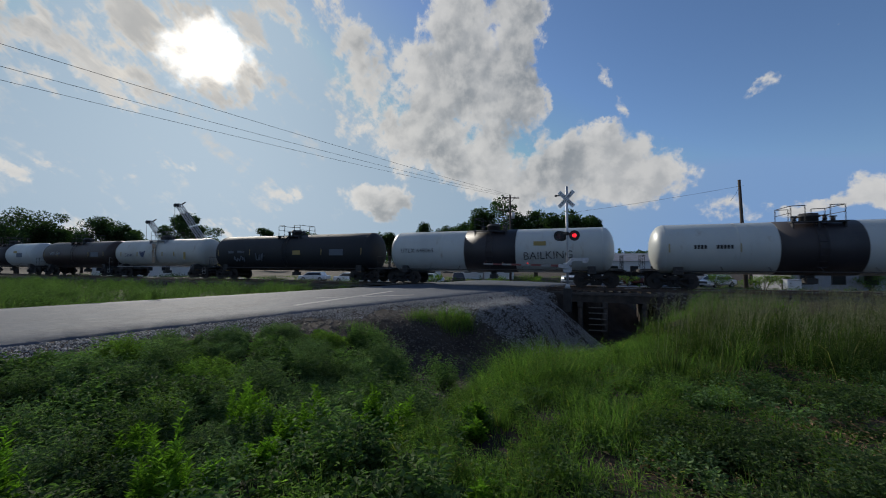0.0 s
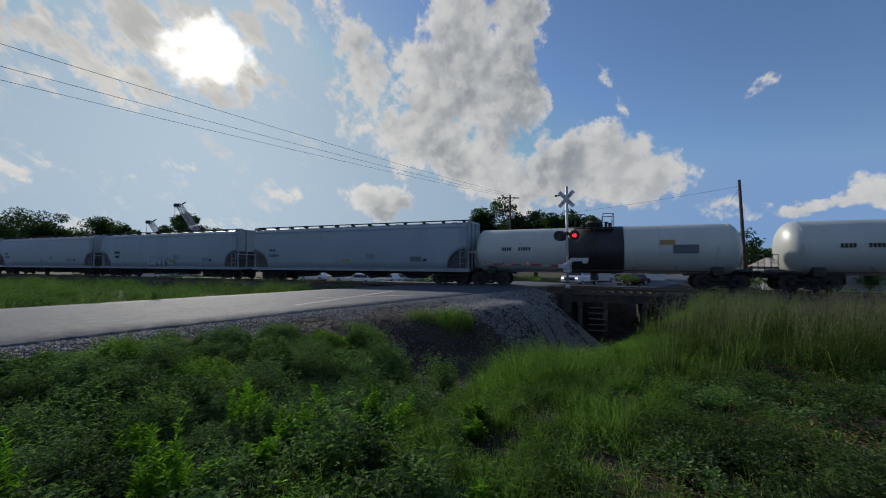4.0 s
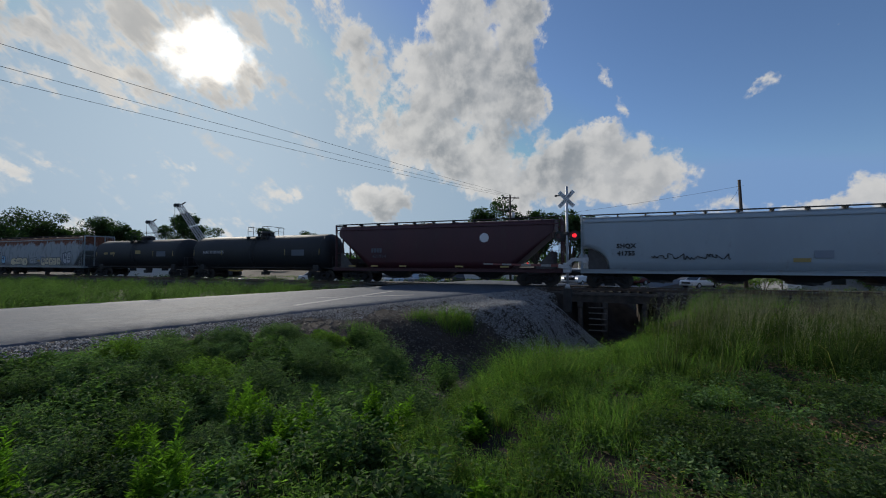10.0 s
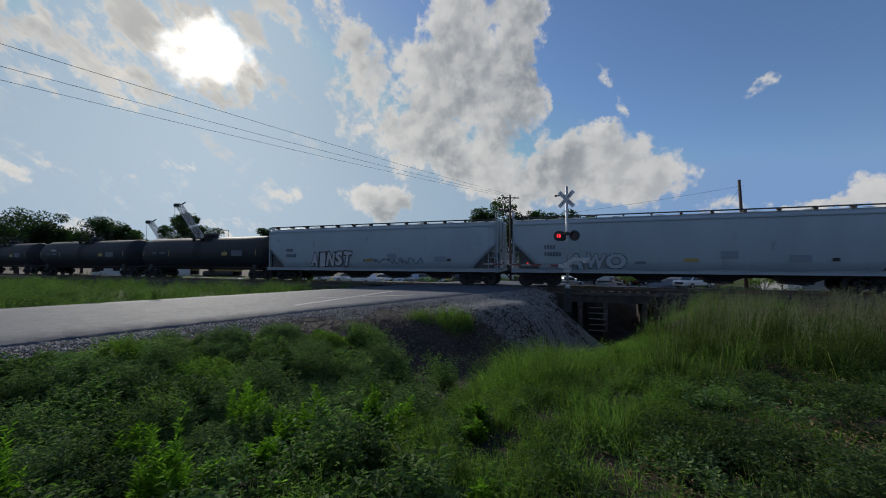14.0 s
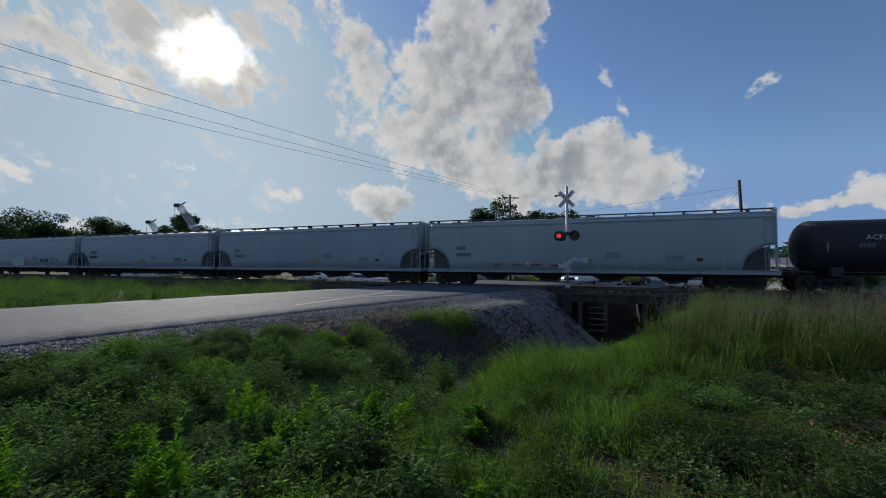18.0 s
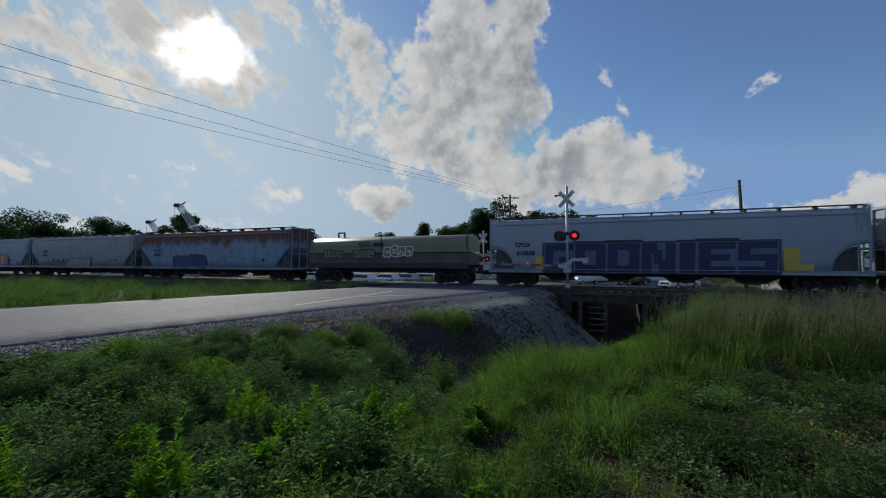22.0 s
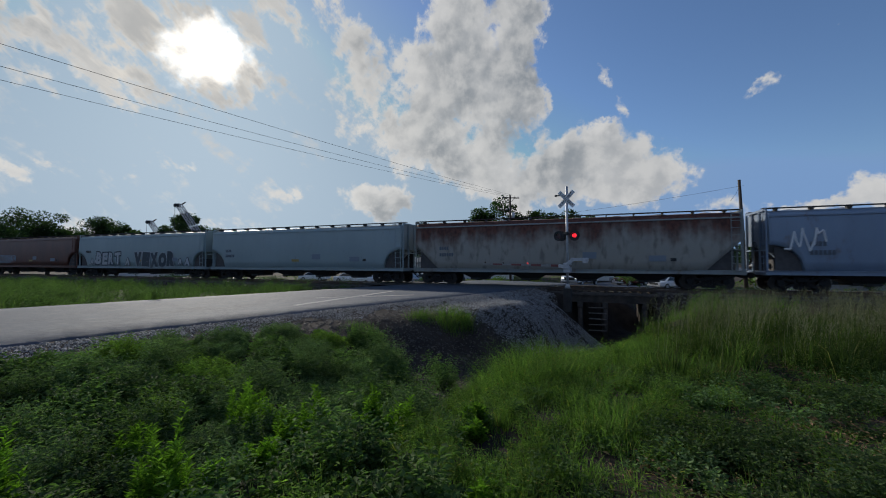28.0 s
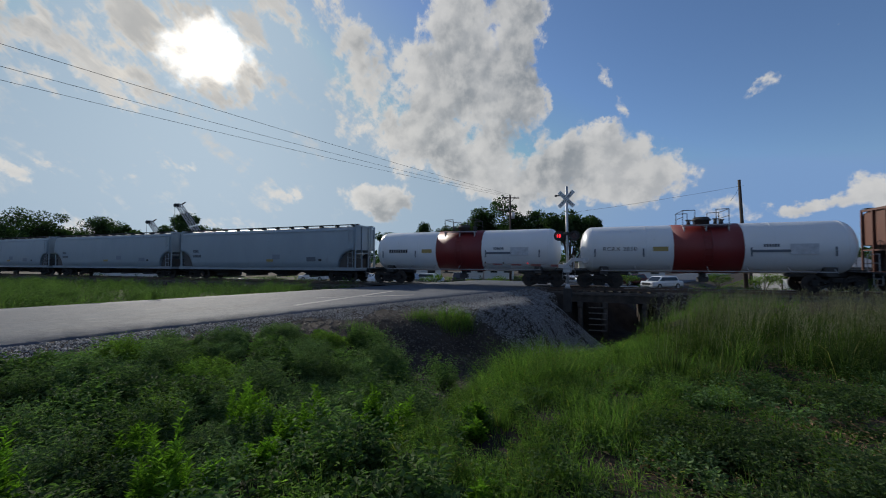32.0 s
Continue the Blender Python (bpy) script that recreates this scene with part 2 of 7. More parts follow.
def again(ob, parent, m=None, material=None):
    """Another object on the same mesh, under another parent."""
    o = ob.copy()
    scene.collection.objects.link(o)
    o.parent = parent
    if m is not None:
        o.matrix_basis = m
    if material:
        o.material_slots[0].link = "OBJECT"
        o.material_slots[0].material = material
    return o


def box(bm, x, y, z, w, d, h, turn=None, bevel=0.0, mat=0):
    """A box centred on x, y, z."""
    m = Matrix.Translation((x, y, z)) @ (turn.to_4x4() if turn else Matrix.Identity(4)) @ Matrix.Diagonal((w, d, h, 1))
    made = bmesh.ops.create_cube(bm, size=1.0, matrix=m)["verts"]
    if bevel:
        edges = list({e for v in made for e in v.link_edges})
        got = bmesh.ops.bevel(bm, geom=edges, offset=bevel, segments=1, affect="EDGES")
        for f in got["faces"]:
            f.material_index = mat
        made = got["verts"]
    for f in {f for v in made for f in v.link_faces}:
        f.material_index = mat
    return made


def rod(bm, a, b, r, sides=8, r2=None, mat=0):
    a, b = Vector(a), Vector(b)
    way = b - a
    m = Matrix.Translation((a + b) / 2) @ way.to_track_quat("Z", "Y").to_matrix().to_4x4()
    made = bmesh.ops.create_cone(bm, cap_ends=True, segments=sides, radius1=r, radius2=r if r2 is None else r2, depth=way.length, matrix=m)["verts"]
    for f in {f for v in made for f in v.link_faces}:
        f.material_index = mat
        f.smooth = len(f.verts) == 4 and sides > 6
    return made


def lathe(bm, rings, sides=40, axis="x", mat=0):
    """Turned form: rings of (place along the axis, radius)."""
    loops = []
    for p, r in rings:
        loop = []
        for i in range(sides):
            a = 2 * math.pi * i / sides
            c, s = r * math.cos(a), r * math.sin(a)
            loop.append(bm.verts.new({"x": (p, c, s), "y": (c, p, s), "z": (c, s, p)}[axis]))
        loops.append(loop)
    for u, v in zip(loops, loops[1:]):
        for i in range(sides):
            f = bm.faces.new((u[i], u[(i + 1) % sides], v[(i + 1) % sides], v[i]))
            f.smooth, f.material_index = True, mat
    for loop in (loops[0], loops[-1]):
        bm.faces.new(loop).material_index = mat
    bmesh.ops.recalc_face_normals(bm, faces=bm.faces)
    return bm


def raw(name, verts, faces, material, parent=None, smooth=False):
    mesh = bpy.data.meshes.new(name)
    verts = np.asarray(verts, dtype=np.float32)
    faces = np.asarray(faces, dtype=np.int32)
    k = faces.shape[1]
    mesh.vertices.add(len(verts))
    mesh.vertices.foreach_set("co", verts.ravel())
    mesh.loops.add(faces.size)
    mesh.loops.foreach_set("vertex_index", faces.ravel())
    mesh.polygons.add(len(faces))
    mesh.polygons.foreach_set("loop_start", np.arange(0, faces.size, k, dtype=np.int32))
    mesh.polygons.foreach_set("loop_total", np.full(len(faces), k, dtype=np.int32))
    if smooth:
        mesh.polygons.foreach_set("use_smooth", np.ones(len(faces), dtype=bool))
    mesh.update(calc_edges=True)
    mesh.validate()
    mesh.materials.append(material)
    ob = new(name, mesh)
    ob.parent = parent
    return ob


def lettering(name, text, size, material, parent, m, thick=0.004, bold=0.0, spread=1.0, label=""):
    curve = bpy.data.curves.new(name, "FONT")
    curve.body, curve.size, curve.extrude, curve.offset = text, size, thick, bold
    curve.space_character = spread
    curve.resolution_u = 3
    curve.align_x, curve.align_y = "CENTER", "CENTER"
    tmp = new(name, curve)
    deps = bpy.context.evaluated_depsgraph_get()
    mesh = bpy.data.meshes.new_from_object(tmp.evaluated_get(deps))
    bpy.data.objects.remove(tmp)
    bpy.data.curves.remove(curve)
    mesh.materials.clear()
    mesh.materials.append(material)
    ob = new(name, mesh)
    ob.parent = parent
    ob.matrix_basis = m
    return tagged(ob, label)

# ---- lie of the land ----
ROAD_AT, ROAD_WAY, ROAD_OFF = np.array((-4.45, 13.55)), np.array((0.680, 0.733)), np.array((0.733, -0.680))
TRACK_AT, TRACK_WAY, TRACK_IN = np.array((4.418, 27.466)), np.array((0.9348, -0.3551)), np.array((0.3551, 0.9348))
TRACK_TURN = math.degrees(math.atan2(TRACK_WAY[1], TRACK_WAY[0]))
ROAD_WIDE = 8.7
FAR = -1.45
rng = np.random.default_rng(7)


def ramp01(v, lo, hi):
    t = np.clip((v - lo) / (hi - lo), 0, 1)
    return t * t * (3 - 2 * t)


def road_coords(x, y):
    px, py = x - ROAD_AT[0], y - ROAD_AT[1]
    return px * ROAD_OFF[0] + py * ROAD_OFF[1], px * ROAD_WAY[0] + py * ROAD_WAY[1]


def track_coords(x, y):
    px, py = x - TRACK_AT[0], y - TRACK_AT[1]
    return px * TRACK_IN[0] + py * TRACK_IN[1], px * TRACK_WAY[0] + py * TRACK_WAY[1]


def waves(x, y):
    return (np.sin(x * 0.9 + 1.3 * np.sin(y * 0.6)) * np.cos(y * 1.1 + 0.7 * np.sin(x * 0.5)) * 0.6
            + np.sin(x * 2.3 + y * 1.7) * np.sin(y * 2.9 - x * 1.1) * 0.3 + np.sin(x * 5.1 - y * 4.3) * np.sin(y * 5.7 + x * 3.9) * 0.15)


def road_edge(a):
    """How far the worn asphalt edge stands out from its straight line."""
    return np.clip(-0.088 * a, 0.0, 2.0)


def land(x, y):
    """Height of the ground: field, roadside ditch, shoulder, road bed, ballast of the line."""
    r, a = road_coords(x, y)
    d, s = track_coords(x, y)
    drop = 0.55 + 1.0 * ramp01(a, -6, 3) + 1.3 * ramp01(a, 3, 12)
    r = r - road_edge(a)
    start = 1.1 + 1.5 * ramp01(a, 1.2, 4.5) * ramp01(a, 12.5, 8.5)
    bank = -0.07 - 0.20 * ramp01(r, 0.05, 1.2) - drop * ramp01((r - start) / (5.4 - start), 0, 1)
    field = -0.12 - 0.18 * ramp01(r, 12, 8)
    near = bank + (field - bank) * ramp01(r, 6.6, 9.6)
    near = near + 0.05 * waves(x, y) * ramp01(r, 0.6, 2.0)
    far_side = -0.05 - 0.45 * ramp01(-r, ROAD_WIDE + 0.2, ROAD_WIDE + 3.0) + 0.04 * waves(x, y)
    z = np.where(r > -ROAD_WIDE / 2, near, far_side)
    z = np.where((r < 0) & (r > -ROAD_WIDE), -0.06, z)
    # ballast shoulder of the line, left open over the ditch
    bed = -0.22 - 0.75 * ramp01(np.abs(d), 2.1, 3.6)
    gap = ramp01(np.abs(s - 6.1), 3.3, 2.7)
    bed = bed - gap * 3.0
    onbed = ramp01(np.abs(d), 4.6, 3.0)
    flank = 4.5 * ramp01(a, 17, 25)
    roadway = np.maximum(1 - ramp01((r - 0.6) / (1.0 + flank), 0, 1), ramp01(r, 2.3, 1.4) * (d < 0)) * (1 - ramp01((-r - ROAD_WIDE - 0.6) / (1.0 + flank), 0, 1))
    onbed = onbed * (1 - roadway)
    z = z * (1 - onbed) + np.maximum(bed, np.where(gap > 0.5, -9, -0.95)) * onbed
    beyond = ramp01(d, 3.4, 13.0) * (1 - roadway)
    z = z * (1 - beyond) + (FAR + 0.05 * waves(x, y)) * beyond
    z = z - roadway * 1.4 * ramp01(a, 19, 42)
    dist = np.hypot(x, y)
    return z - 0.35 * ramp01(dist, 60, 300)


def axis(lo, hi, step, reach):
    fine = np.arange(lo, hi + step / 2, step)
    grow = step * np.cumsum(1.22 ** np.arange(1, 60))
    grow = grow[grow < reach]
    return np.concatenate(((lo - grow)[::-1], fine, hi + grow))


def make_ground():
    xs, ys = axis(-26, 30, 0.28, 3500), axis(-4, 46, 0.28, 3500)
    gx, gy = np.meshgrid(xs, ys)
    verts = np.stack((gx.ravel(), gy.ravel(), land(gx, gy).ravel()), 1)
    n, k = len(ys), len(xs)
    i = (np.arange(n - 1)[:, None] * k + np.arange(k - 1)[None]).ravel()
    faces = np.stack((i, i + 1, i + k + 1, i + k), 1)
    m = surface("soil", rgb(0.062, 0.048, 0.038), rgb(0.030, 0.024, 0.020), rough=0.95, scale=1.3, amount=0.5, bump=0.6, bump_scale=9.0,
                dirt=rgb(0.065, 0.056, 0.045), dirt_amount=0.15, spec=0.2)
    ob = raw("ground", verts, faces, m, smooth=True)
    tagged(ob, "dark damp soil of a field with a roadside ditch", "ground", kind="structure")


make_ground()


def at_road(r, a, z=0.0):
    p = ROAD_AT + ROAD_OFF * r + ROAD_WAY * a
    return Vector((p[0], p[1], z))


def at_track(s, d=0.0, z=0.0):
    p = TRACK_AT + TRACK_WAY * s + TRACK_IN * d
    return Vector((p[0], p[1], z))


def make_road():
    asphalt = surface("asphalt", rgb(0.060, 0.078, 0.108), rgb(0.045, 0.058, 0.081), rough=0.8, scale=0.7, amount=0.5, bump=0.8, bump_scale=45.0,
                      dirt=rgb(0.105, 0.118, 0.14), dirt_amount=0.4, spec=0.4)
    rows = np.concatenate((np.arange(-90, -16, 4.0), np.arange(-16, 40, 0.25), np.arange(40, 260, 8.0)))
    verts, faces = [], []
    across = np.concatenate(([0.0], np.linspace(-0.12, -ROAD_WIDE + 0.1, 9), [-ROAD_WIDE]))
    rr = np.random.default_rng(3)
    for a in rows:
        ragged = rr.normal(0, 0.045) + 0.08 * math.sin(a * 0.9) * math.sin(a * 0.37)
        for j, r in enumerate(across):
            edge = j in (0, len(across) - 1)
            p = at_road(r + (ragged + float(road_edge(a)) if j < 2 else 0.0), a, 0.0)
            crown = 0.02 - 0.06 * abs(r + ROAD_WIDE / 2) / ROAD_WIDE
            verts.append((p.x, p.y, crown - (0.12 if edge else 0.0) - 1.4 * float(ramp01(a, 19, 42))))
    k = len(across)
    for i in range(len(rows) - 1):
        for j in range(k - 1):
            q = i * k + j
            faces.append((q, q + 1, q + k + 1, q + k))
    road = raw("road", verts, faces, asphalt)
    tagged(road, "worn grey asphalt road with a crumbling edge, crossing the railway", "road", kind="structure")
    paint = surface("road_paint", rgb(0.42, 0.42, 0.41), rgb(0.20, 0.20, 0.20), rough=0.85, scale=5.0, amount=0.6, bump=0.3, bump_scale=60.0)
    centre = np.array((-4.24, 18.2))

    def stripe(name, p, way, length, wide):
        bm = bmesh.new()
        way = Vector((way[0], way[1], 0)).normalized()
        side = Vector((-way.y, way.x, 0))
        n = 10
        left, right = [], []
        for i in range(n + 1):
            c = Vector((p[0], p[1], 0)) + way * (length * (i / n - 0.5))
            for s, out in ((1, left), (-1, right)):
                q = c + side * (s * wide / 2 * rr.uniform(0.85, 1.05))
                r, _ = road_coords(q.x, q.y)
                q.z = 0.02 - 0.06 * abs(r + ROAD_WIDE / 2) / ROAD_WIDE + 0.006
                out.append(bm.verts.new(q))
        for i in range(n):
            bm.faces.new((left[i], right[i], right[i + 1], left[i + 1]))
        bmesh.ops.recalc_face_normals(bm, faces=bm.faces)
        return part(name, bm, paint, road, "worn white road paint")

    stripe("painted_arm", centre, (0.39, 0.92), 7.4, 0.30)
    stripe("painted_arm", centre + np.array((-0.9, -0.3)), (0.92, 0.38), 1.4, 0.25)
    stripe("painted_arm", centre + np.array((1.6, 0.7)), (0.92, 0.38), 2.6, 0.25)


make_road()


# ---- the line: rails, ties, ballast, timber bridge over the ditch ----
def make_line():
    steel = surface("rail_steel", rgb(0.16, 0.11, 0.085), rgb(0.09, 0.07, 0.06), rough=0.7, metal=0.6, scale=3.0, bump=0.2)
    shine = surface("rail_head", rgb(0.6, 0.6, 0.62), rgb(0.45, 0.45, 0.47), rough=0.22, metal=1.0, scale=6.0, bump=0.03)
    wood = surface("old_tie", rgb(0.075, 0.058, 0.045), rgb(0.035, 0.028, 0.024), rough=0.9, scale=3.0, bump=0.5, bump_scale=25.0, stretch=(1, 6, 1))
    track = tagged(new("railway_track"), "steel rails on dark timber ties", "railway track")
    track.matrix_basis = Matrix.Translation(at_track(0)) @ pose(0, 0, 0, 0, 0, TRACK_TURN)
    for side in (-0.7525, 0.7525):
        bm = bmesh.new()
        prof = [(-0.07, -0.18), (-0.07, -0.165), (-0.012, -0.14), (-0.012, -0.05), (-0.036, -0.04), (-0.036, -0.008), (-0.028, 0.0),
                (0.028, 0.0), (0.036, -0.008), (0.036, -0.04), (0.012, -0.05), (0.012, -0.14), (0.07, -0.165), (0.07, -0.18)]
        ends = [[bm.verts.new((x, side + p, z)) for p, z in prof] for x in (-420, 90)]
        k = len(prof)
        for i in range(k):
            f = bm.faces.new((ends[0][i], ends[0][(i + 1) % k], ends[1][(i + 1) % k], ends[1][i]))
            f.material_index = 1 if i in (5, 6, 7) else 0
        bmesh.ops.recalc_face_normals(bm, faces=bm.faces)
        part("rail", bm, steel, track, "worn steel rail with a bright head", (shine,))
    bm = bmesh.new()
    box(bm, 0, 0, -0.27, 0.23, 2.6, 0.18, bevel=0.015)
    tie = None
    for i in range(110):
        s = -36 + 0.52 * i
        if tie is None:
            tie = part("tie", bm, wood, track)
            tie.location = (s, 0, 0)
        else:
            again(tie, track, pose(s, random.uniform(-0.05, 0.05), random.uniform(-0.01, 0.01)))
    # panels of the level crossing
    plank = surface("crossing_panel", rgb(0.055, 0.053, 0.052), rough=0.85, scale=3.0, bump=0.4)
    panel = None
    for d in (-1.25, 0.0, 1.25):
        for s in np.arange(-9.3, 1.0, 2.45):
            if panel is None:
                bm = bmesh.new()
                box(bm, 0, 0, -0.06, 2.43, 1.0, 0.1, bevel=0.01)
                panel = part("crossing_panel", bm, plank, track)
                panel.location = (s, d, 0)
            else:
                again(panel, track, pose(s, d * 1.02, 0))
    # bridge
    beam_m = surface("bridge_timber", rgb(0.12, 0.10, 0.085), rgb(0.055, 0.047, 0.042), rough=0.95, scale=2.0, bump=0.6, bump_scale=18.0)
    bridge = tagged(new("timber_bridge"), "low dark timber trestle carrying the line over a ditch", "bridge")
    bridge.matrix_basis = Matrix.Translation(at_track(6.1)) @ pose(0, 0, 0, 0, 0, TRACK_TURN)
    for d in (-1.35, -0.75, 0.75, 1.35):
        bm = bmesh.new()
        box(bm, 0, d, -0.62, 7.4, 0.3, 0.5, bevel=0.02)
        part("stringer", bm, beam_m, bridge)
    for s in (-2.7, -1.05, 0.4, 2.6):
        bm = bmesh.new()
        box(bm, s, 0, -1.0, 0.32, 3.6, 0.3, bevel=0.02)
        part("cap_beam", bm, beam_m, bridge)
        for d in (-1.6, -0.55, 0.55, 1.6):
            bm = bmesh.new()
            rod(bm, (s, d, -3.4), (s, d * 0.97, -1.0), 0.16, 10, 0.15)
            part("pile", bm, beam_m, bridge)
    pale = surface("weathered_plank", rgb(0.22, 0.20, 0.18), rgb(0.10, 0.09, 0.08), rough=0.9, scale=4.0, bump=0.4)
    for i in range(5):
        bm = bmesh.new()
        box(bm, -0.05, -1.75 - 0.05 * i, -1.15 - 0.34 * i, 1.0, 0.06, 0.07, Euler((0, 0.03 * (i % 3 - 1), 0)).to_matrix(), bevel=0.006)
        part("plank", bm, pale, bridge, "weathered horizontal plank")
    bm = bmesh.new()
    box(bm, 0, -1.95, -0.3, 7.6, 0.2, 0.18, bevel=0.02)
    part("walkway_beam", bm, beam_m, bridge)


make_line()


def stones(name, x, y, size, material, label, lift=0.3):
    """Loose crushed stone lying on the ground, all in one mesh."""
    n = len(x)
    base = np.array([(-1, -1, -.6), (1, -1, -.6), (1, 1, -.6), (-1, 1, -.6), (-.6, -.5, .7), (.5, -.7, .6), (.7, .5, .75), (-.5, .6, .55)], dtype=np.float32)
    quads = np.array([(4, 5, 6, 7), (0, 1, 5, 4), (1, 2, 6, 5), (2, 3, 7, 6), (3, 0, 4, 7)])
    g = np.random.default_rng(11)
    v = base[None] * (1 + g.uniform(-.35, .35, (n, 8, 3))) * (size[:, None, None] * g.uniform(0.6, 1.2, (n, 1, 3)))
    t = g.uniform(0, 2 * np.pi, n)
    c, s = np.cos(t)[:, None], np.sin(t)[:, None]
    tilt = g.uniform(-.6, .6, n)[:, None]
    vx, vy, vz = v[..., 0], v[..., 1], v[..., 2]
    vy, vz = vy * np.cos(tilt) - vz * np.sin(tilt), vy * np.sin(tilt) + vz * np.cos(tilt)
    out = np.stack((x[:, None] + vx * c - vy * s, y[:, None] + vx * s + vy * c, land(x, y)[:, None] + vz + lift * size[:, None]), -1)
    faces = (quads[None] + 8 * np.arange(n)[:, None, None]).reshape(-1, 4)
    ob = raw(name, out.reshape(-1, 3), faces, material)
    return tagged(ob, label, "gravel", kind="stuff")


@functools.lru_cache(None)
def stone_material(name, lo, hi):
    m = bpy.data.materials.new(name)
    m.use_nodes = True
    nt = m.node_tree
    geo = nt.nodes.new("ShaderNodeNewGeometry")
    ramp = nt.nodes.new("ShaderNodeValToRGB")
    ramp.color_ramp.elements[0].color, ramp.color_ramp.elements[1].color = lo, hi
    nt.links.new(geo.outputs["Random Per Island"], ramp.inputs[0])
    nt.links.new(ramp.outputs[0], nt.nodes["Principled BSDF"].inputs["Base Color"])
    nt.nodes["Principled BSDF"].inputs["Roughness"].default_value = 0.75
    return m


def blotch(x, y, size, seed):
    s = seed * 1.7
    return 0.5 + 0.5 * np.sin(x / size + s + 1.4 * np.sin(y / size * 0.8 + s)) * np.cos(y / size * 1.1 - s + 1.1 * np.sin(x / size * 1.3))


def make_gravel():
    g = np.random.default_rng(5)
    n = 150000
    a, r = g.uniform(-14, 15, n), g.uniform(-0.05, 6.2, n)
    r = r + road_edge(a)
    wide = road_edge(a) + 1.0 + 0.3 * np.sin(a * 1.7) + 4.7 * ramp01(a, 2.5, 7.5)
    keep = g.uniform(0, 1, n) < ramp01(r, wide + 0.5, wide - 0.5) * 0.9
    patch = np.sin(a * 1.3 + 0.8) * np.cos(r * 1.1 + a * 0.4) + 0.4 * np.sin(a * 3.1 + r * 2.3)
    soil = (np.abs(a - 1.9 + 0.5 * np.sin(r * 2.0) + 0.3 * np.sin(r * 5.3 + a)) < 2.7) & (r > 1.0 + 0.4 * np.sin(a * 2.1))
    keep &= ~(soil & (g.uniform(0, 1, n) < 0.93 * (1 - 0.8 * ramp01(a + 0.8 * np.sin(r * 3.0) * np.sin(a * 2.2), 2.2, 4.6))))
    keep &= ~((patch > 0.75) & (a < 4.0) & (r > road_edge(a) + 0.9) & (g.uniform(0, 1, n) < 0.75))
    # bare earth shows through in blotches
    keep &= ~((blotch(a, r, 0.42, 17) * 0.6 + blotch(a, r, 0.16, 9) * 0.5 > 0.72) & (r > road_edge(a) + 0.5) & (g.uniform(0, 1, n) < 0.8))
    a, r = a[keep], r[keep]
    x = ROAD_AT[0] + ROAD_OFF[0] * r + ROAD_WAY[0] * a
    y = ROAD_AT[1] + ROAD_OFF[1] * r + ROAD_WAY[1] * a
    stones("gravel_shoulder", x, y, g.uniform(0.009, 0.023, len(x)) * (1 + 0.5 * ramp01(a, 3, 8)),
           stone_material("grey_stone", rgb(0.06, 0.06, 0.062), rgb(0.33, 0.325, 0.32)), "loose grey crushed stone on the road shoulder and bank")
    n = 16000
    a, r = g.uniform(-3, 8, n), g.uniform(0.8, 7.5, n)
    x = ROAD_AT[0] + ROAD_OFF[0] * r + ROAD_WAY[0] * a
    y = ROAD_AT[1] + ROAD_OFF[1] * r + ROAD_WAY[1] * a
    stones("soil_clods", x, y, 0.006 + 0.03 * g.uniform(0, 1, n) ** 2.5, stone_material("clod", rgb(0.022, 0.019, 0.017), rgb(0.10, 0.082, 0.066)), "dark crumbled soil and clods on the bank")
    n = 900
    a, r = g.uniform(-1.5, 6, n), g.uniform(1.2, 7.0, n)
    x = ROAD_AT[0] + ROAD_OFF[0] * r + ROAD_WAY[0] * a
    y = ROAD_AT[1] + ROAD_OFF[1] * r + ROAD_WAY[1] * a
    stones("broken_asphalt", x, y, 0.014 + 0.05 * g.uniform(0, 1, n) ** 3, stone_material("broken_lump", rgb(0.028, 0.024, 0.022), rgb(0.10, 0.084, 0.07)), "brown and grey lumps of broken earth and asphalt on the bank")
    n = 30000
    s, d = g.uniform(-60, 26, n), g.uniform(-5.2, 2.2, n)
    keep = ((s < -9.8) | (s > 1.2)) & (np.abs(s - 6.1) > 3.0)
    s, d = s[keep], d[keep]
    x = TRACK_AT[0] + TRACK_WAY[0] * s + TRACK_IN[0] * d
    y = TRACK_AT[1] + TRACK_WAY[1] * s + TRACK_IN[1] * d
    stones("ballast", x, y, g.uniform(0.03, 0.06, len(x)), stone_material("ballast_stone", rgb(0.05, 0.045, 0.042), rgb(0.16, 0.145, 0.135)),
           "dusty grey track ballast beside the rails")


make_gravel()

# ---- the freight train ----
SPEED = 22.08
CARS = []
iron = surface("bogie_iron", rgb(0.017, 0.016, 0.016), rgb(0.010, 0.009, 0.009), rough=0.8, scale=5.0, bump=0.3)
tread = surface("wheel_steel", rgb(0.05, 0.042, 0.038), rgb(0.028, 0.024, 0.022), rough=0.6, metal=0.4, scale=6.0, bump=0.2)
galv = surface("galvanised", rgb(0.42, 0.43, 0.44), rgb(0.28, 0.28, 0.29), rough=0.5, metal=0.3, scale=6.0, bump=0.1)
# dark tone that holds the shade under the hopper ends
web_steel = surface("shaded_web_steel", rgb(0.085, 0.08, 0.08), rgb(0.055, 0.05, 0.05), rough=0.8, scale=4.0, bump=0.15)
dark_steel = surface("dark_steel", rgb(0.05, 0.048, 0.047), rgb(0.03, 0.028, 0.027), rough=0.7, scale=6.0, bump=0.15)
WHEEL_R = 0.4826
FIRST_WHEELS = []
ALL_WHEELS = ([], [])


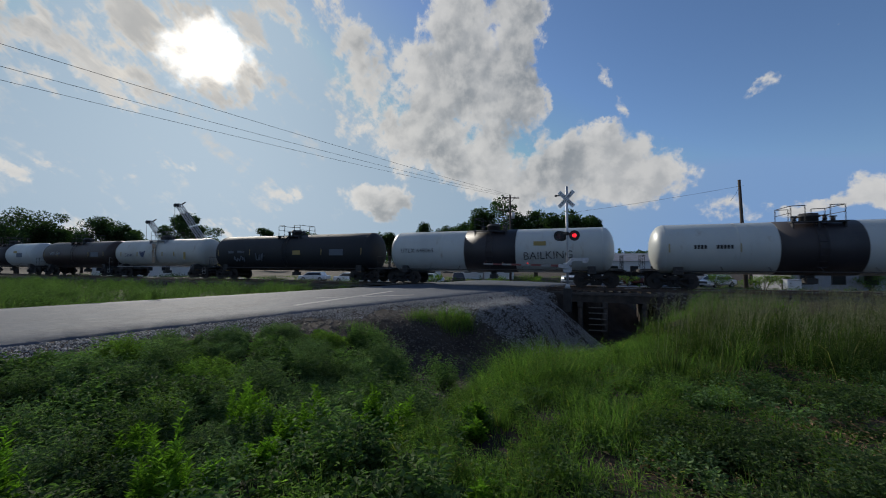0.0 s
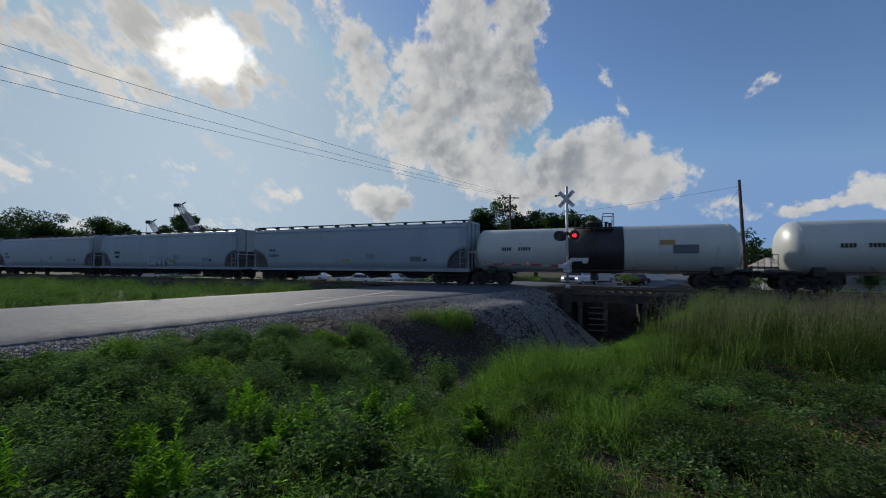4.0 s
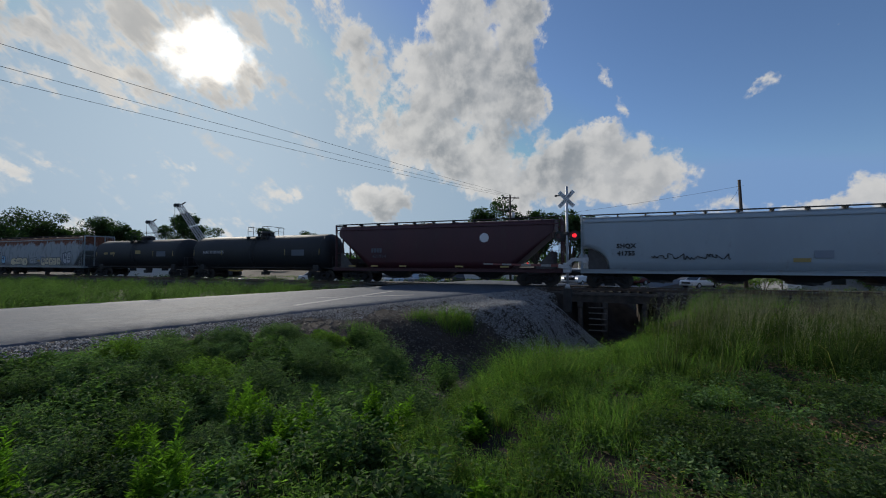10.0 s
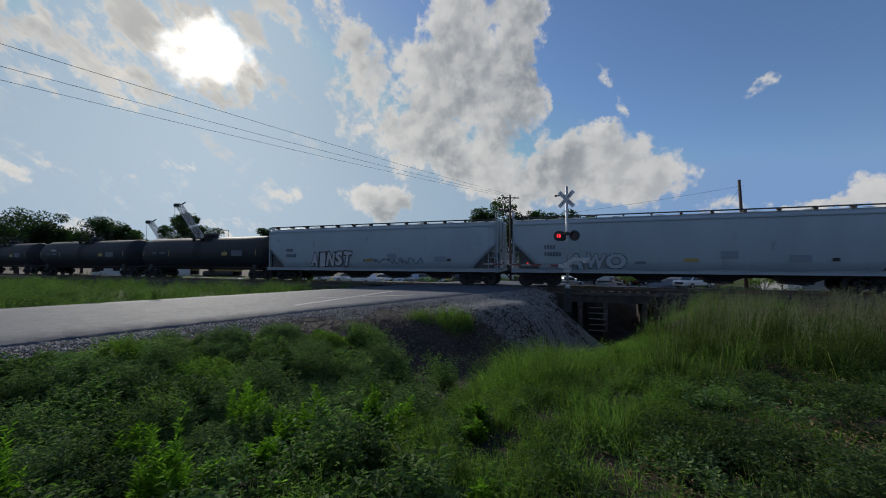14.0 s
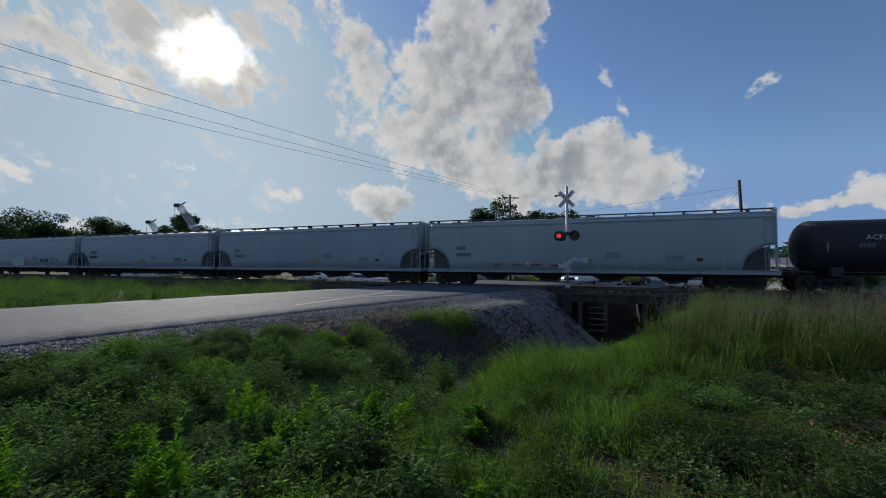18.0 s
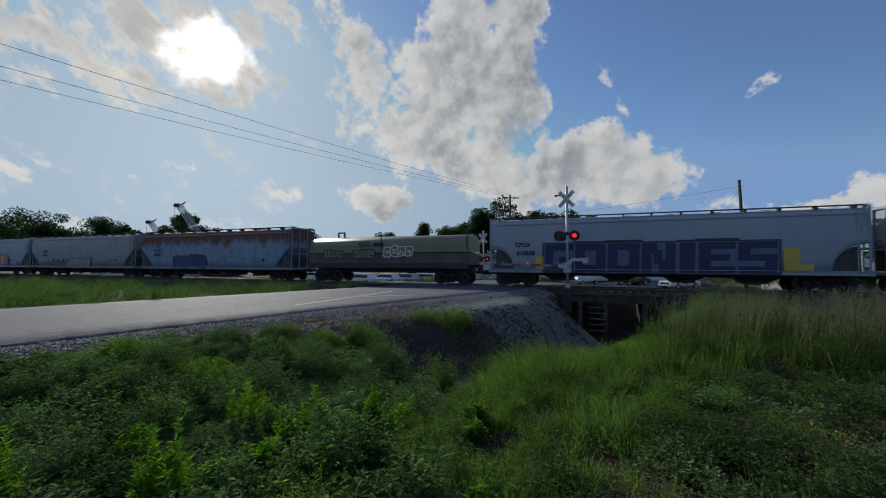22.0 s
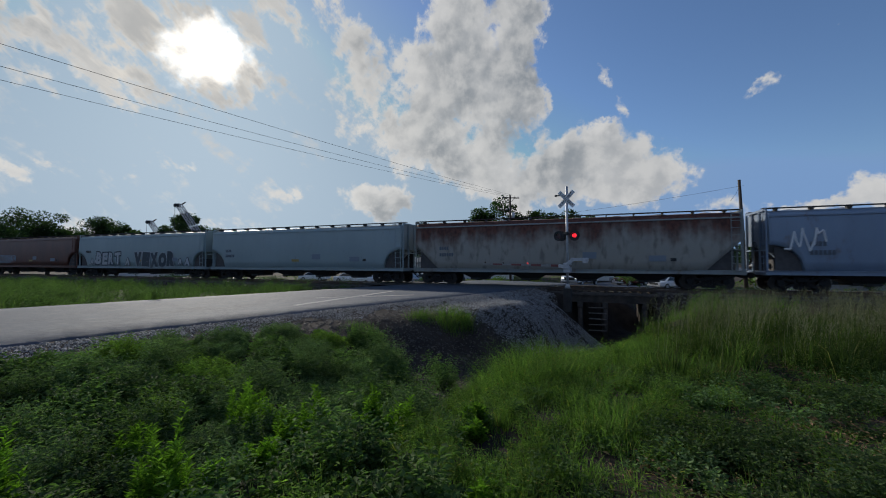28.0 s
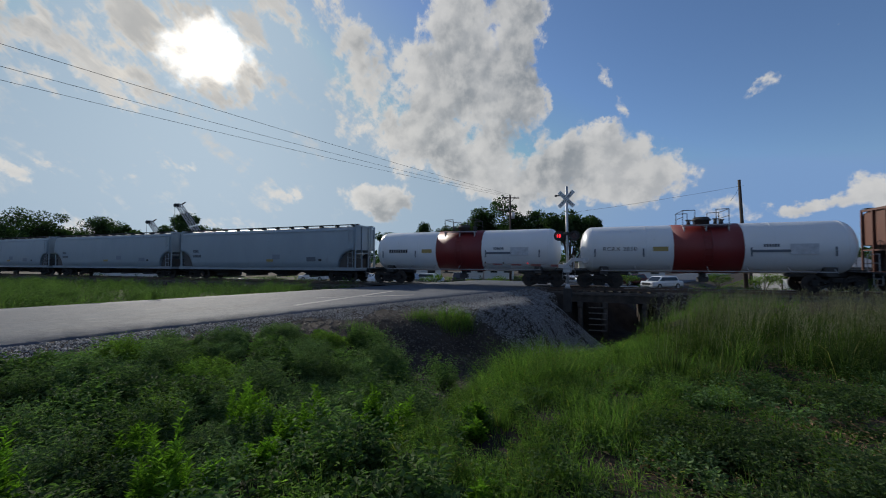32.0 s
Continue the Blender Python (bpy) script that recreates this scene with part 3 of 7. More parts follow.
def build_bogie(parent):
    """Three-piece bogie: two cast side frames, bolster, springs, two wheelsets."""
    bogie = tagged(new("bogie"), "dirty cast-steel three-piece bogie")
    bogie.parent = parent
    for i, x in enumerate((-0.89, 0.89)):
        bm = bmesh.new()
        rod(bm, (0, -0.98, 0), (0, 0.98, 0), 0.085, 10)
        for y in (-0.76, 0.76):
            lathe_y(bm, [(y - 0.07, 0.2), (y - 0.07, WHEEL_R - 0.03), (y - 0.06, WHEEL_R), (y + 0.05, WHEEL_R), (y + 0.07, WHEEL_R - 0.05), (y + 0.06, 0.36), (y + 0.02, 0.3), (y + 0.02, 0.14), (y + 0.09, 0.12)], 28)
            for k in range(6):
                t = k * math.pi / 3
                box(bm, 0.25 * math.cos(t), y - 0.05 if y < 0 else y + 0.05, 0.25 * math.sin(t), 0.05, 0.03, 0.05)
        w = part("wheelset", bm, tread, bogie, "worn steel wheels on an axle")
        w.location = (x, 0, WHEEL_R)
        FIRST_WHEELS.append(w)
        ALL_WHEELS[i].append(w)
    for y in (-1.0, 1.0):
        bm = bmesh.new()
        for sx in (-1, 1):
            box(bm, sx * 0.89, y, WHEEL_R + 0.05, 0.34, 0.22, 0.28, bevel=0.03)
            box(bm, sx * 0.55, y, 0.66, 0.66, 0.16, 0.15, Euler((0, -sx * 0.28, 0)).to_matrix(), bevel=0.02)
            box(bm, sx * 0.5, y, 0.32, 0.62, 0.16, 0.13, Euler((0, sx * 0.42, 0)).to_matrix(), bevel=0.02)
            box(bm, sx * 0.28, y, 0.48, 0.1, 0.16, 0.5, bevel=0.02)
            rod(bm, (sx * 0.89, y - 0.13, WHEEL_R), (sx * 0.89, y + 0.13, WHEEL_R), 0.13, 12)
        box(bm, 0, y, 0.22, 0.62, 0.2, 0.12, bevel=0.02)
        box(bm, 0, y, 0.76, 0.7, 0.16, 0.12, bevel=0.02)
        part("side_frame", bm, iron, bogie)
        bm = bmesh.new()
        for sx in (-0.16, 0, 0.16):
            lathe_z(bm, [(0.29 + 0.035 * k, 0.075 if k % 2 else 0.06) for k in range(9)], sx, y)
        box(bm, 0, y, 0.29, 0.44, 0.14, 0.03)
        part("spring_group", bm, iron, bogie)
    bm = bmesh.new()
    box(bm, 0, 0, 0.68, 0.42, 2.3, 0.26, bevel=0.04)
    part("bolster", bm, iron, bogie)
    return bogie


def lathe_y(bm, rings, sides):
    loops = [[bm.verts.new((r * math.cos(2 * math.pi * i / sides), y, r * math.sin(2 * math.pi * i / sides))) for i in range(sides)] for y, r in rings]
    for u, v in zip(loops, loops[1:]):
        for i in range(sides):
            bm.faces.new((u[i], u[(i + 1) % sides], v[(i + 1) % sides], v[i]))


def lathe_z(bm, rings, x, y, sides=8):
    loops = [[bm.verts.new((x + r * math.cos(2 * math.pi * i / sides), y + r * math.sin(2 * math.pi * i / sides), z)) for i in range(sides)] for z, r in rings]
    for u, v in zip(loops, loops[1:]):
        for i in range(sides):
            bm.faces.new((u[i], u[(i + 1) % sides], v[(i + 1) % sides], v[i]))


def bogies(parent, x):
    """Two bogies under a car, on the meshes of the first pair ever built."""
    for sx in (-x, x):
        if not FIRST_WHEELS:
            b = build_bogie(parent)
            BOGIE.append(b)
        else:
            src = BOGIE[0]
            b = again(src, parent)
            i = 0
            for c in src.children:
                o = again(c, b)
                if o.name.startswith("wheelset"):
                    ALL_WHEELS[i].append(o)
                    i += 1
        b.location = (sx, 0, 0)


BOGIE = []
KEEP = {}


def once(key, parent, build, material=None, m=None):
    """Build a part the first time; afterwards another object on its mesh."""
    if key not in KEEP:
        KEEP[key] = build()
        if m is not None:
            KEEP[key].matrix_basis = m
        if material:
            KEEP[key].material_slots[0].link = "OBJECT"
            KEEP[key].material_slots[0].material = material
        return KEEP[key]
    return again(KEEP[key], parent, m if m is not None else KEEP[key].matrix_basis.copy(), material)


def couplers(parent, half):
    def build():
        bm = bmesh.new()
        box(bm, 0.25, 0, 0.88, 0.9, 0.16, 0.2, bevel=0.02)
        box(bm, 0.72, 0.02, 0.88, 0.24, 0.3, 0.32, bevel=0.05)
        box(bm, 0.82, -0.12, 0.88, 0.16, 0.1, 0.28, bevel=0.03)
        rod(bm, (0.3, -0.4, 0.85), (0.75, -0.3, 0.45), 0.03, 8)
        return part("coupler", bm, iron, parent)
    once("coupler", parent, build, m=pose(half - 0.55, 0, 0))
    once("coupler", parent, build, m=pose(-half + 0.55, 0, 0, 0, 0, 180))


def hopper_body(length, classic=False, slant=False):
    """Loft of the hopper's shell: bowed sides, rounded eaves, end sheets sloping in under the ends."""
    bm = bmesh.new()
    half = length / 2 - (0.55 if classic else 0.22)
    cut, rise = (2.9, 2.55) if classic else (1.75, 1.75) if slant else (1.55, 1.45)
    xs = [-half + 0.0]
    n_end = 9
    for i in range(1, n_end + 1):
        xs.append(-half + cut * i / n_end)
    xs += [x for x in np.linspace(-half + cut, half - cut, 9)[1:-1]]
    xs += [-x for x in xs[:n_end + 1]][::-1]
    loops = []
    for x in xs:
        e = max(0.0, 1 - (half - abs(x)) / cut)
        low = 1.12 + (rise * e if classic or slant else rise * math.sqrt(max(0.0, 1 - (1 - e) ** 2)) if e < 1 else rise)
        zs = [low + (3.95 - low) * k / 5 for k in range(6)]
        prof = [(-(1.50 + 0.1 * math.sin(math.pi * (z - 1.1) / 3.2)), z) for z in zs]
        prof += [(-1.50, 4.15), (-1.36, 4.32), (-1.0, 4.45), (-0.45, 4.53), (0, 4.55)]
        loop = [(y, z) for y, z in prof] + [(-y, z) for y, z in prof[-2::-1]]
        loops.append([bm.verts.new((x, y, z)) for y, z in loop])
    for u, v in zip(loops, loops[1:]):
        k = len(u)
        for i in range(k):
            f = bm.faces.new((u[i], u[(i + 1) % k], v[(i + 1) % k], v[i]))
            f.smooth = i not in (k - 1,)
    for l in (loops[0], loops[-1]):
        bm.faces.new(l)
    bmesh.ops.recalc_face_normals(bm, faces=bm.faces)
    return bm


def hopper(label, paint, length=19.9, trim=None, classic=False, ribs=False, slant=False):
    car = tagged(new("covered_hopper_car"), label, "freight car", group="cars of the train")
    trim = trim or paint
    half = length / 2
    tag = ("classic" if classic else "slant" if slant else "round") + "%.1f" % length

    def made(name, key, build, material, m=None):
        return once((key, tag), car, lambda: part(name, build(), material, car), material, m)

    made("shell", "shell", lambda: hopper_body(length, classic, slant), paint)

    def sill():
        bm = bmesh.new()
        box(bm, 0, 0, 1.06, length - 0.1, 0.09, 0.24, bevel=0.012)
        box(bm, 0, -0.06, 1.175, length - 0.1, 0.13, 0.025)
        return bm
    for y, turn in ((-1.55, 0), (1.55, 180)):
        made("side_sill", "sill", sill, trim, pose(0, y, 0, 0, 0, turn))

    def chord():
        bm = bmesh.new()
        box(bm, 0, 0, 4.13, length - 0.5, 0.05, 0.09, bevel=0.01)
        return bm
    for y in (-1.535, 1.535):
        made("top_chord", "chord", chord, trim, pose(0, y, 0))

    def centre():
        bm = bmesh.new()
        box(bm, 0, 0, 0.9, length - 0.4, 0.5, 0.36, bevel=0.02)
        return bm
    made("centre_sill", "centre", centre, dark_steel)

    def outlet():
        bm = bmesh.new()
        top = [bm.verts.new(p) for p in ((-1.68, -1.4, 1.12), (1.68, -1.4, 1.12), (1.68, 1.4, 1.12), (-1.68, 1.4, 1.12))]
        low = [bm.verts.new(p) for p in ((-0.55, -0.6, 0.50), (0.55, -0.6, 0.50), (0.55, 0.6, 0.50), (-0.55, 0.6, 0.50))]
        for i in range(4):
            bm.faces.new((top[i], top[(i + 1) % 4], low[(i + 1) % 4], low[i]))
        bm.faces.new(top[::-1]), bm.faces.new(low)
        rod(bm, (0, -1.2, 0.45), (0, 1.2, 0.45), 0.09, 10)
        box(bm, 0, 0, 0.46, 1.2, 1.3, 0.12, bevel=0.02)
        bmesh.ops.recalc_face_normals(bm, faces=bm.faces)
        return bm
    count = 3 if classic else 4
    span = half - (3.3 if classic else 2.9)
    for i in range(count):
        made("outlet", "outlet", outlet, dark_steel, pose((i - (count - 1) / 2) * 2 * span / count, 0, 0))

    def walkway():
        bm = bmesh.new()
        for k in range(3):
            box(bm, 0, -0.16 + 0.16 * k, 4.68, length - 0.2, 0.11, 0.035)
        for x in np.arange(-half + 0.7, half - 0.4, 1.55):
            box(bm, x, 0, 4.59, 0.06, 0.5, 0.16)
        return bm
    # dark steel colour puts the shade of the backlit side into the boards
    for y in (-1.05, 1.05):
        made("running_board", "walk", walkway, dark_steel, pose(0, y, -0.07))

    def trough():
        bm = bmesh.new()
        rod(bm, (0, 0, 4.48), (0, 0, 4.57), 0.36, 14)
        rod(bm, (0, 0, 4.57), (0, 0, 4.60), 0.30, 14, 0.2)
        return bm
    for x in np.linspace(-half + 1.6, half - 1.6, 8):
        made("roof_hatch", "hatch", trough, trim, pose(x, 0, 0))

    def post():
        bm = bmesh.new()
        for y in (-1.42, 1.42, -0.5, 0.5):
            box(bm, 0, y, 2.82, 0.09, 0.1, 3.5, bevel=0.01)
        box(bm, 0, 0, 1.02, 0.22, 3.06, 0.2, bevel=0.02)
        box(bm, 0, 0, 2.3, 0.06, 2.9, 0.08)
        box(bm, 0, 0, 4.5, 0.1, 2.6, 0.12)
        box(bm, -0.55, 0, 1.1, 1.0, 2.6, 0.05)
        return bm
    for x, t in ((half - 0.16, 0), (-half + 0.16, 180)):
        made("end_frame", "endframe", post, trim, pose(x, 0, 0, 0, 0, t))

    def web():
        # bolster web closing most of the recess under the end sheet; dark plates give its shade
        bm = bmesh.new()
        cut, rise = (1.75, 1.7) if slant else (1.5, 1.4)
        if classic:
            outline = [(-1.9, 1.1), (-0.6, 1.1), (-0.6, 2.3), (-0.75, 2.4)]
        else:
            outline = [(-0.5, 1.1)]
            for k in range(9):
                e = 0.8 * (1 - k / 8)
                outline.append((-0.22 - cut * (1 - e), 1.12 + rise * (e if slant else math.sqrt(max(0.0, 1 - (1 - e) ** 2)))))
        for y in (-1.38, 1.38):
            lo = [bm.verts.new((x, y - 0.015, z)) for x, z in outline]
            hi = [bm.verts.new((x, y + 0.015, z)) for x, z in outline]
            bm.faces.new(lo), bm.faces.new(hi[::-1])
            for i in range(len(lo)):
                j = (i + 1) % len(lo)
                bm.faces.new((lo[i], hi[i], hi[j], lo[j]))
        box(bm, -1.0, 0, 1.5, 0.08, 2.7, 0.8)
        bmesh.ops.recalc_face_normals(bm, faces=bm.faces)
        return bm
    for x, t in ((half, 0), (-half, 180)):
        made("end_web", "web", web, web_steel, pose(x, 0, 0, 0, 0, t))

    def ladder():
        bm = bmesh.new()
        for x in (-0.22, 0.22):
            rod(bm, (x, 0, 1.0), (x, 0, 4.5), 0.022, 6)
        for k in range(9):
            rod(bm, (-0.22, 0, 1.15 + 0.4 * k), (0.22, 0, 1.15 + 0.4 * k), 0.016, 6)
        return bm
    for x, y in ((half - 0.5, -1.6), (-half + 0.5, 1.6), (half - 0.1, 0.95), (-half + 0.1, -0.95)):
        side = abs(y) > 1.2
        made("ladder", "ladder", ladder, trim, pose(x, y, 0, 0, 0, 0 if side else 90))

    def brake():
        bm = bmesh.new()
        for k in range(16):
            a, b = 2 * math.pi * k / 16, 2 * math.pi * (k + 1) / 16
            rod(bm, (0, 0.28 * math.cos(a), 0.28 * math.sin(a)), (0, 0.28 * math.cos(b), 0.28 * math.sin(b)), 0.018, 6)
        for k in range(4):
            a = math.pi * k / 2
            rod(bm, (0, 0, 0), (0, 0.28 * math.cos(a), 0.28 * math.sin(a)), 0.014, 6)
        return bm
    made("brake_wheel", "brakewheel", brake, dark_steel, pose(-half - 0.05, -0.4, 2.5))

    def tank():
        bm = bmesh.new()
        lathe(bm, [(-0.5, 0.05), (-0.46, 0.17), (0.46, 0.17), (0.5, 0.05)], 14)
        return bm
    made("air_tank", "airtank", tank, dark_steel, pose(-half + 1.3, 0.5, 1.42))
    if ribs:
        def rib():
            bm = bmesh.new()
            box(bm, 0, 0, 1.5, 0.08, 0.06, 0.62, bevel=0.01)
            return bm
        for x in np.linspace(-half + 2.6, half - 2.6, 8):
            made("side_rib", "rib", rib, trim, pose(x, -1.56, 0))
    couplers(car, half + 0.4)
    bogies(car, half - 1.75)
    return car


def tank_car(label, paint, length=15.9, radius=1.5, band=None, band_wide=3.6, sill=None, dome="caged", centre=2.42):
    car = tagged(new("tank_car"), label, "tank car", group="cars of the train")
    half = length / 2
    tag = "%.1f %.2f %.2f" % (length, radius, centre)
    frame_m = sill or dark_steel

    def made(name, key, build, material, m=None):
        return once((key, tag), car, lambda: part(name, build(), material, car), material, m)

    def shell():
        bm = bmesh.new()
        head = 0.72
        rings = [(-half + head * (1 - math.cos(t)), radius * max(0.02, math.sin(t))) for t in np.linspace(0, math.pi / 2, 9)]
        inner = [(x, radius) for x in np.linspace(-half + head, half - head, 8)[1:-1]]
        rings = rings + inner + [(-x, r) for x, r in rings[::-1]]
        lathe(bm, rings, 48)
        bmesh.ops.translate(bm, verts=bm.verts, vec=(0, 0, centre))
        return bm
    made("tank", "tank", shell, paint)

    def seam():
        bm = bmesh.new()
        lathe(bm, [(-0.03, radius), (-0.025, radius + 0.008), (0.025, radius + 0.008), (0.03, radius)], 48)
        return bm
    for x in (-half + 0.74, -half * 0.45, half * 0.45, half - 0.74):
        made("seam", "seam", seam, paint, pose(x, 0, centre))
    if band:
        def jacket():
            bm = bmesh.new()
            lathe(bm, [(-band_wide / 2, radius), (-band_wide / 2, radius + 0.016), (band_wide / 2, radius + 0.016), (band_wide / 2, radius)], 48)
            return bm
        made("band", ("jacket", band_wide), jacket, band, pose(0, 0, centre))
    top = centre + radius

    def hatch():
        bm = bmesh.new()
        lathe(bm, [(top - 0.12, 0.42), (top + 0.2, 0.42), (top + 0.22, 0.5), (top + 0.3, 0.5), (top + 0.32, 0.44), (top + 0.42, 0.4)], 20, "z")
        return bm
    made("manway", "manway", hatch, dark_steel if band or dome == "caged" else paint)

    def valve():
        bm = bmesh.new()
        rod(bm, (0, 0, -0.1), (0, 0, 0.28), 0.1, 10)
        box(bm, 0, 0, 0.26, 0.28, 0.2, 0.06, bevel=0.01)
        return bm
    for x, y, h in ((0.75, 0.1, 0.06), (-0.7, -0.15, 0.0), (0.95, -0.25, -0.04)):
        made("valve", "valve", valve, dark_steel, pose(x, y, top + h))

    def deck():
        bm = bmesh.new()
        for y in (-0.95, 0.95):
            box(bm, 0, y, top - 0.12, 2.4, 0.42, 0.05)
            for x in (-1.1, 0, 1.1):
                box(bm, x, y, top - 0.3, 0.06, 0.3, 0.36)
        return bm
    made("platform", "deck", deck, frame_m)

    def cage():
        bm = bmesh.new()
        for y in (-0.95, 0.95):
            rod(bm, (0, y, top - 0.15), (0, y, top + 0.78), 0.022, 6)
            rod(bm, (0, y, top + 0.78), (-0.62, y, top + 0.78), 0.022, 6)
            rod(bm, (-0.62, y, top + 0.78), (-0.62, y, top - 0.15), 0.022, 6)
        rod(bm, (0, -0.95, top + 0.78), (0, 0.95, top + 0.78), 0.022, 6)
        rod(bm, (0, -0.95, top + 0.4), (0, 0.95, top + 0.4), 0.018, 6)
        return bm
    made("railing", "cage", cage, dark_steel, pose(1.15, 0, 0))
    made("railing", "cage", cage, dark_steel, pose(-1.15, 0, 0, 0, 0, 180))

    def side_ladder():
        bm = bmesh.new()
        pts = [(radius * 1.03 * math.cos(t), radius * 1.03 * math.sin(t)) for t in np.linspace(-0.75, 1.15, 9)]
        for x in (-0.2, 0.2):
            for (y1, z1), (y2, z2) in zip(pts, pts[1:]):
                rod(bm, (x, -y1 - 0.07, centre + z1), (x, -y2 - 0.07, centre + z2), 0.024, 6)
        for k in range(8):
            y1, z1 = pts[k]
            rod(bm, (-0.2, -y1 - 0.07, centre + z1), (0.2, -y1 - 0.07, centre + z1), 0.016, 6)
        return bm
    made("ladder", "sideladder", side_ladder, band or paint, pose(0.0, 0, 0))
    made("ladder", "sideladder", side_ladder, band or paint, pose(0, 0, 0, 0, 0, 180))

    def handrail():
        bm = bmesh.new()
        rod(bm, (-half + 1.2, 0, 1.12), (half - 1.2, 0, 1.12), 0.028, 6)
        for x in np.linspace(-half + 1.3, half - 1.3, 7):
            rod(bm, (x, 0, 1.12), (x, 0.55, 1.45), 0.02, 6)
        return bm
    made("side_rail", "rail", handrail, frame_m, pose(0, -1.48, 0))
    made("side_rail", "rail", handrail, frame_m, pose(0, 1.48, 0, 0, 0, 180))

    def saddle():
        bm = bmesh.new()
        box(bm, 0, 0, 1.02, 3.4, 0.5, 0.4, bevel=0.02)
        box(bm, -0.2, 0, 1.12, 0.5, 2.5, 0.5, bevel=0.03)
        box(bm, 1.3, 0, 1.12, 0.9, 2.8, 0.05)
        box(bm, 1.72, 0, 1.05, 0.1, 2.9, 0.16, bevel=0.01)
        for y in (-1.2, 1.2):
            box(bm, -0.2, y * 0.6, 1.35, 0.4, 0.12, 0.5)
        return bm
    for x, t in ((half - 1.2, 0), (-half + 1.2, 180)):
        made("stub_sill", "saddle", saddle, dark_steel, pose(x, 0, 0, 0, 0, t))

    def end_rail():
        bm = bmesh.new()
        for y in (-1.35, -0.45, 0.45, 1.35):
            rod(bm, (0, y, 1.1), (0, y, 2.05), 0.02, 6)
        for y0 in (-1.35, 0.45):
            rod(bm, (0, y0, 2.05), (0, y0 + 0.9, 2.05), 0.02, 6)
            rod(bm, (0, y0, 1.6), (0, y0 + 0.9, 1.6), 0.016, 6)
        for y in (-1.38, 1.38):
            for k in range(3):
                rod(bm, (-0.25, y, 0.5 + 0.3 * k), (0.1, y, 0.5 + 0.3 * k), 0.015, 6)
            for x in (-0.25, 0.1):
                rod(bm, (x, y, 0.5), (x, y, 1.12), 0.015, 6)
        return bm
    for x in (-half - 0.4, half + 0.4):
        made("end_railing", "endrail", end_rail, frame_m, pose(x, 0, 0))

    def bottom():
        bm = bmesh.new()
        rod(bm, (0, 0, centre - radius + 0.1), (0, 0, 0.55), 0.2, 12)
        box(bm, 0, 0, 0.6, 0.5, 0.6, 0.3, bevel=0.03)
        return bm
    made("bottom_outlet", "outlet", bottom, dark_steel)
    couplers(car, half + 0.95)
    bogies(car, half - 1.15)
    return car


def side_mark(car, name, x, z, w, h, material, y=-1.612, label=""):
    bm = bmesh.new()
    box(bm, 0, 0, 0, w, 0.008, h)
    ob = part(name, bm, material, car, label)
    ob.location = (x, y, z)
    return ob


def side_text(car, text, x, z, size, material, y=-1.615, bold=0.0, spread=1.1):
    return lettering("lettering", text, size, material, car, Matrix.Translation((x, y, z)) @ pose(0, 0, 0, 90), bold=bold, spread=spread)


def bars(car, x, z, size, material, count=5, y=-1.615):
    """Writing too small to read: a row of short bars."""
    for i in range(count):
        side_mark(car, "lettering_bar", x + i * size * 0.75, z, size * 0.55, size, material, y)


def graffiti(car, x, z, w, h, fill, edge, seed, letters=6, y=-1.618, second=None):
    """A sprayed piece: fat bubble-like shapes of no alphabet, each its own, overlapping from left to right."""
    g = random.Random(seed)
    step = w / letters
    for i in range(letters):
        bm = bmesh.new()
        cx, cz = x - w / 2 + step * (i + 0.5), z + g.uniform(-0.05, 0.05) * h
        hw, hh, lean = step * g.uniform(0.5, 0.62), h / 2 * g.uniform(0.82, 1.0), g.uniform(-0.15, 0.25)
        wob = [g.uniform(0.86, 1.12) for _ in range(16)]
        away = y - 0.0035 * i

        def blob(size, out, mi):
            ring = []
            for k in range(16):
                t = 2 * math.pi * k / 16
                u, v = math.copysign(abs(math.cos(t)) ** 0.55, math.cos(t)) * wob[k], math.copysign(abs(math.sin(t)) ** 0.55, math.sin(t)) * wob[(k + 5) % 16]
                ring.append(bm.verts.new((cx + (u * hw + size * math.copysign(min(1, abs(u)), u)) + lean * v * hh * 0.5, away - out, cz + v * hh + size * math.copysign(min(1, abs(v)), v))))
            bm.faces.new(ring).material_index = mi

        rim = 0.07 * h
        blob(rim, 0.0, 1)
        blob(-rim * 0.35, 0.0008, 2 if second and i % 2 else 0)
        # counters and overlaps in the outline colour
        for k in range(g.choice((2, 3))):
            u, v, tall = g.uniform(-0.45, 0.45), g.choice((-0.55, 0.5, 0.0)), g.uniform(0.25, 0.55)
            thick = rim * g.uniform(0.5, 1.0)
            upright = g.random() < 0.6
            dx, dz = (thick, tall * hh) if upright else (tall * hw, thick)
            px, pz = cx + u * hw + lean * v * hh * 0.5, cz + v * hh * 0.6
            f = bm.faces.new([bm.verts.new((px + sx * dx + (lean * sz * dz * 0.6 if upright else 0), away - 0.0016 - 0.0003 * k, pz + sz * dz)) for sx, sz in ((-1, -1), (1, -1), (1, 1), (-1, 1))])
            f.material_index = 1
        part("graffiti_letter", bm, fill, car, "fat sprayed graffiti letter", (edge, second or fill))


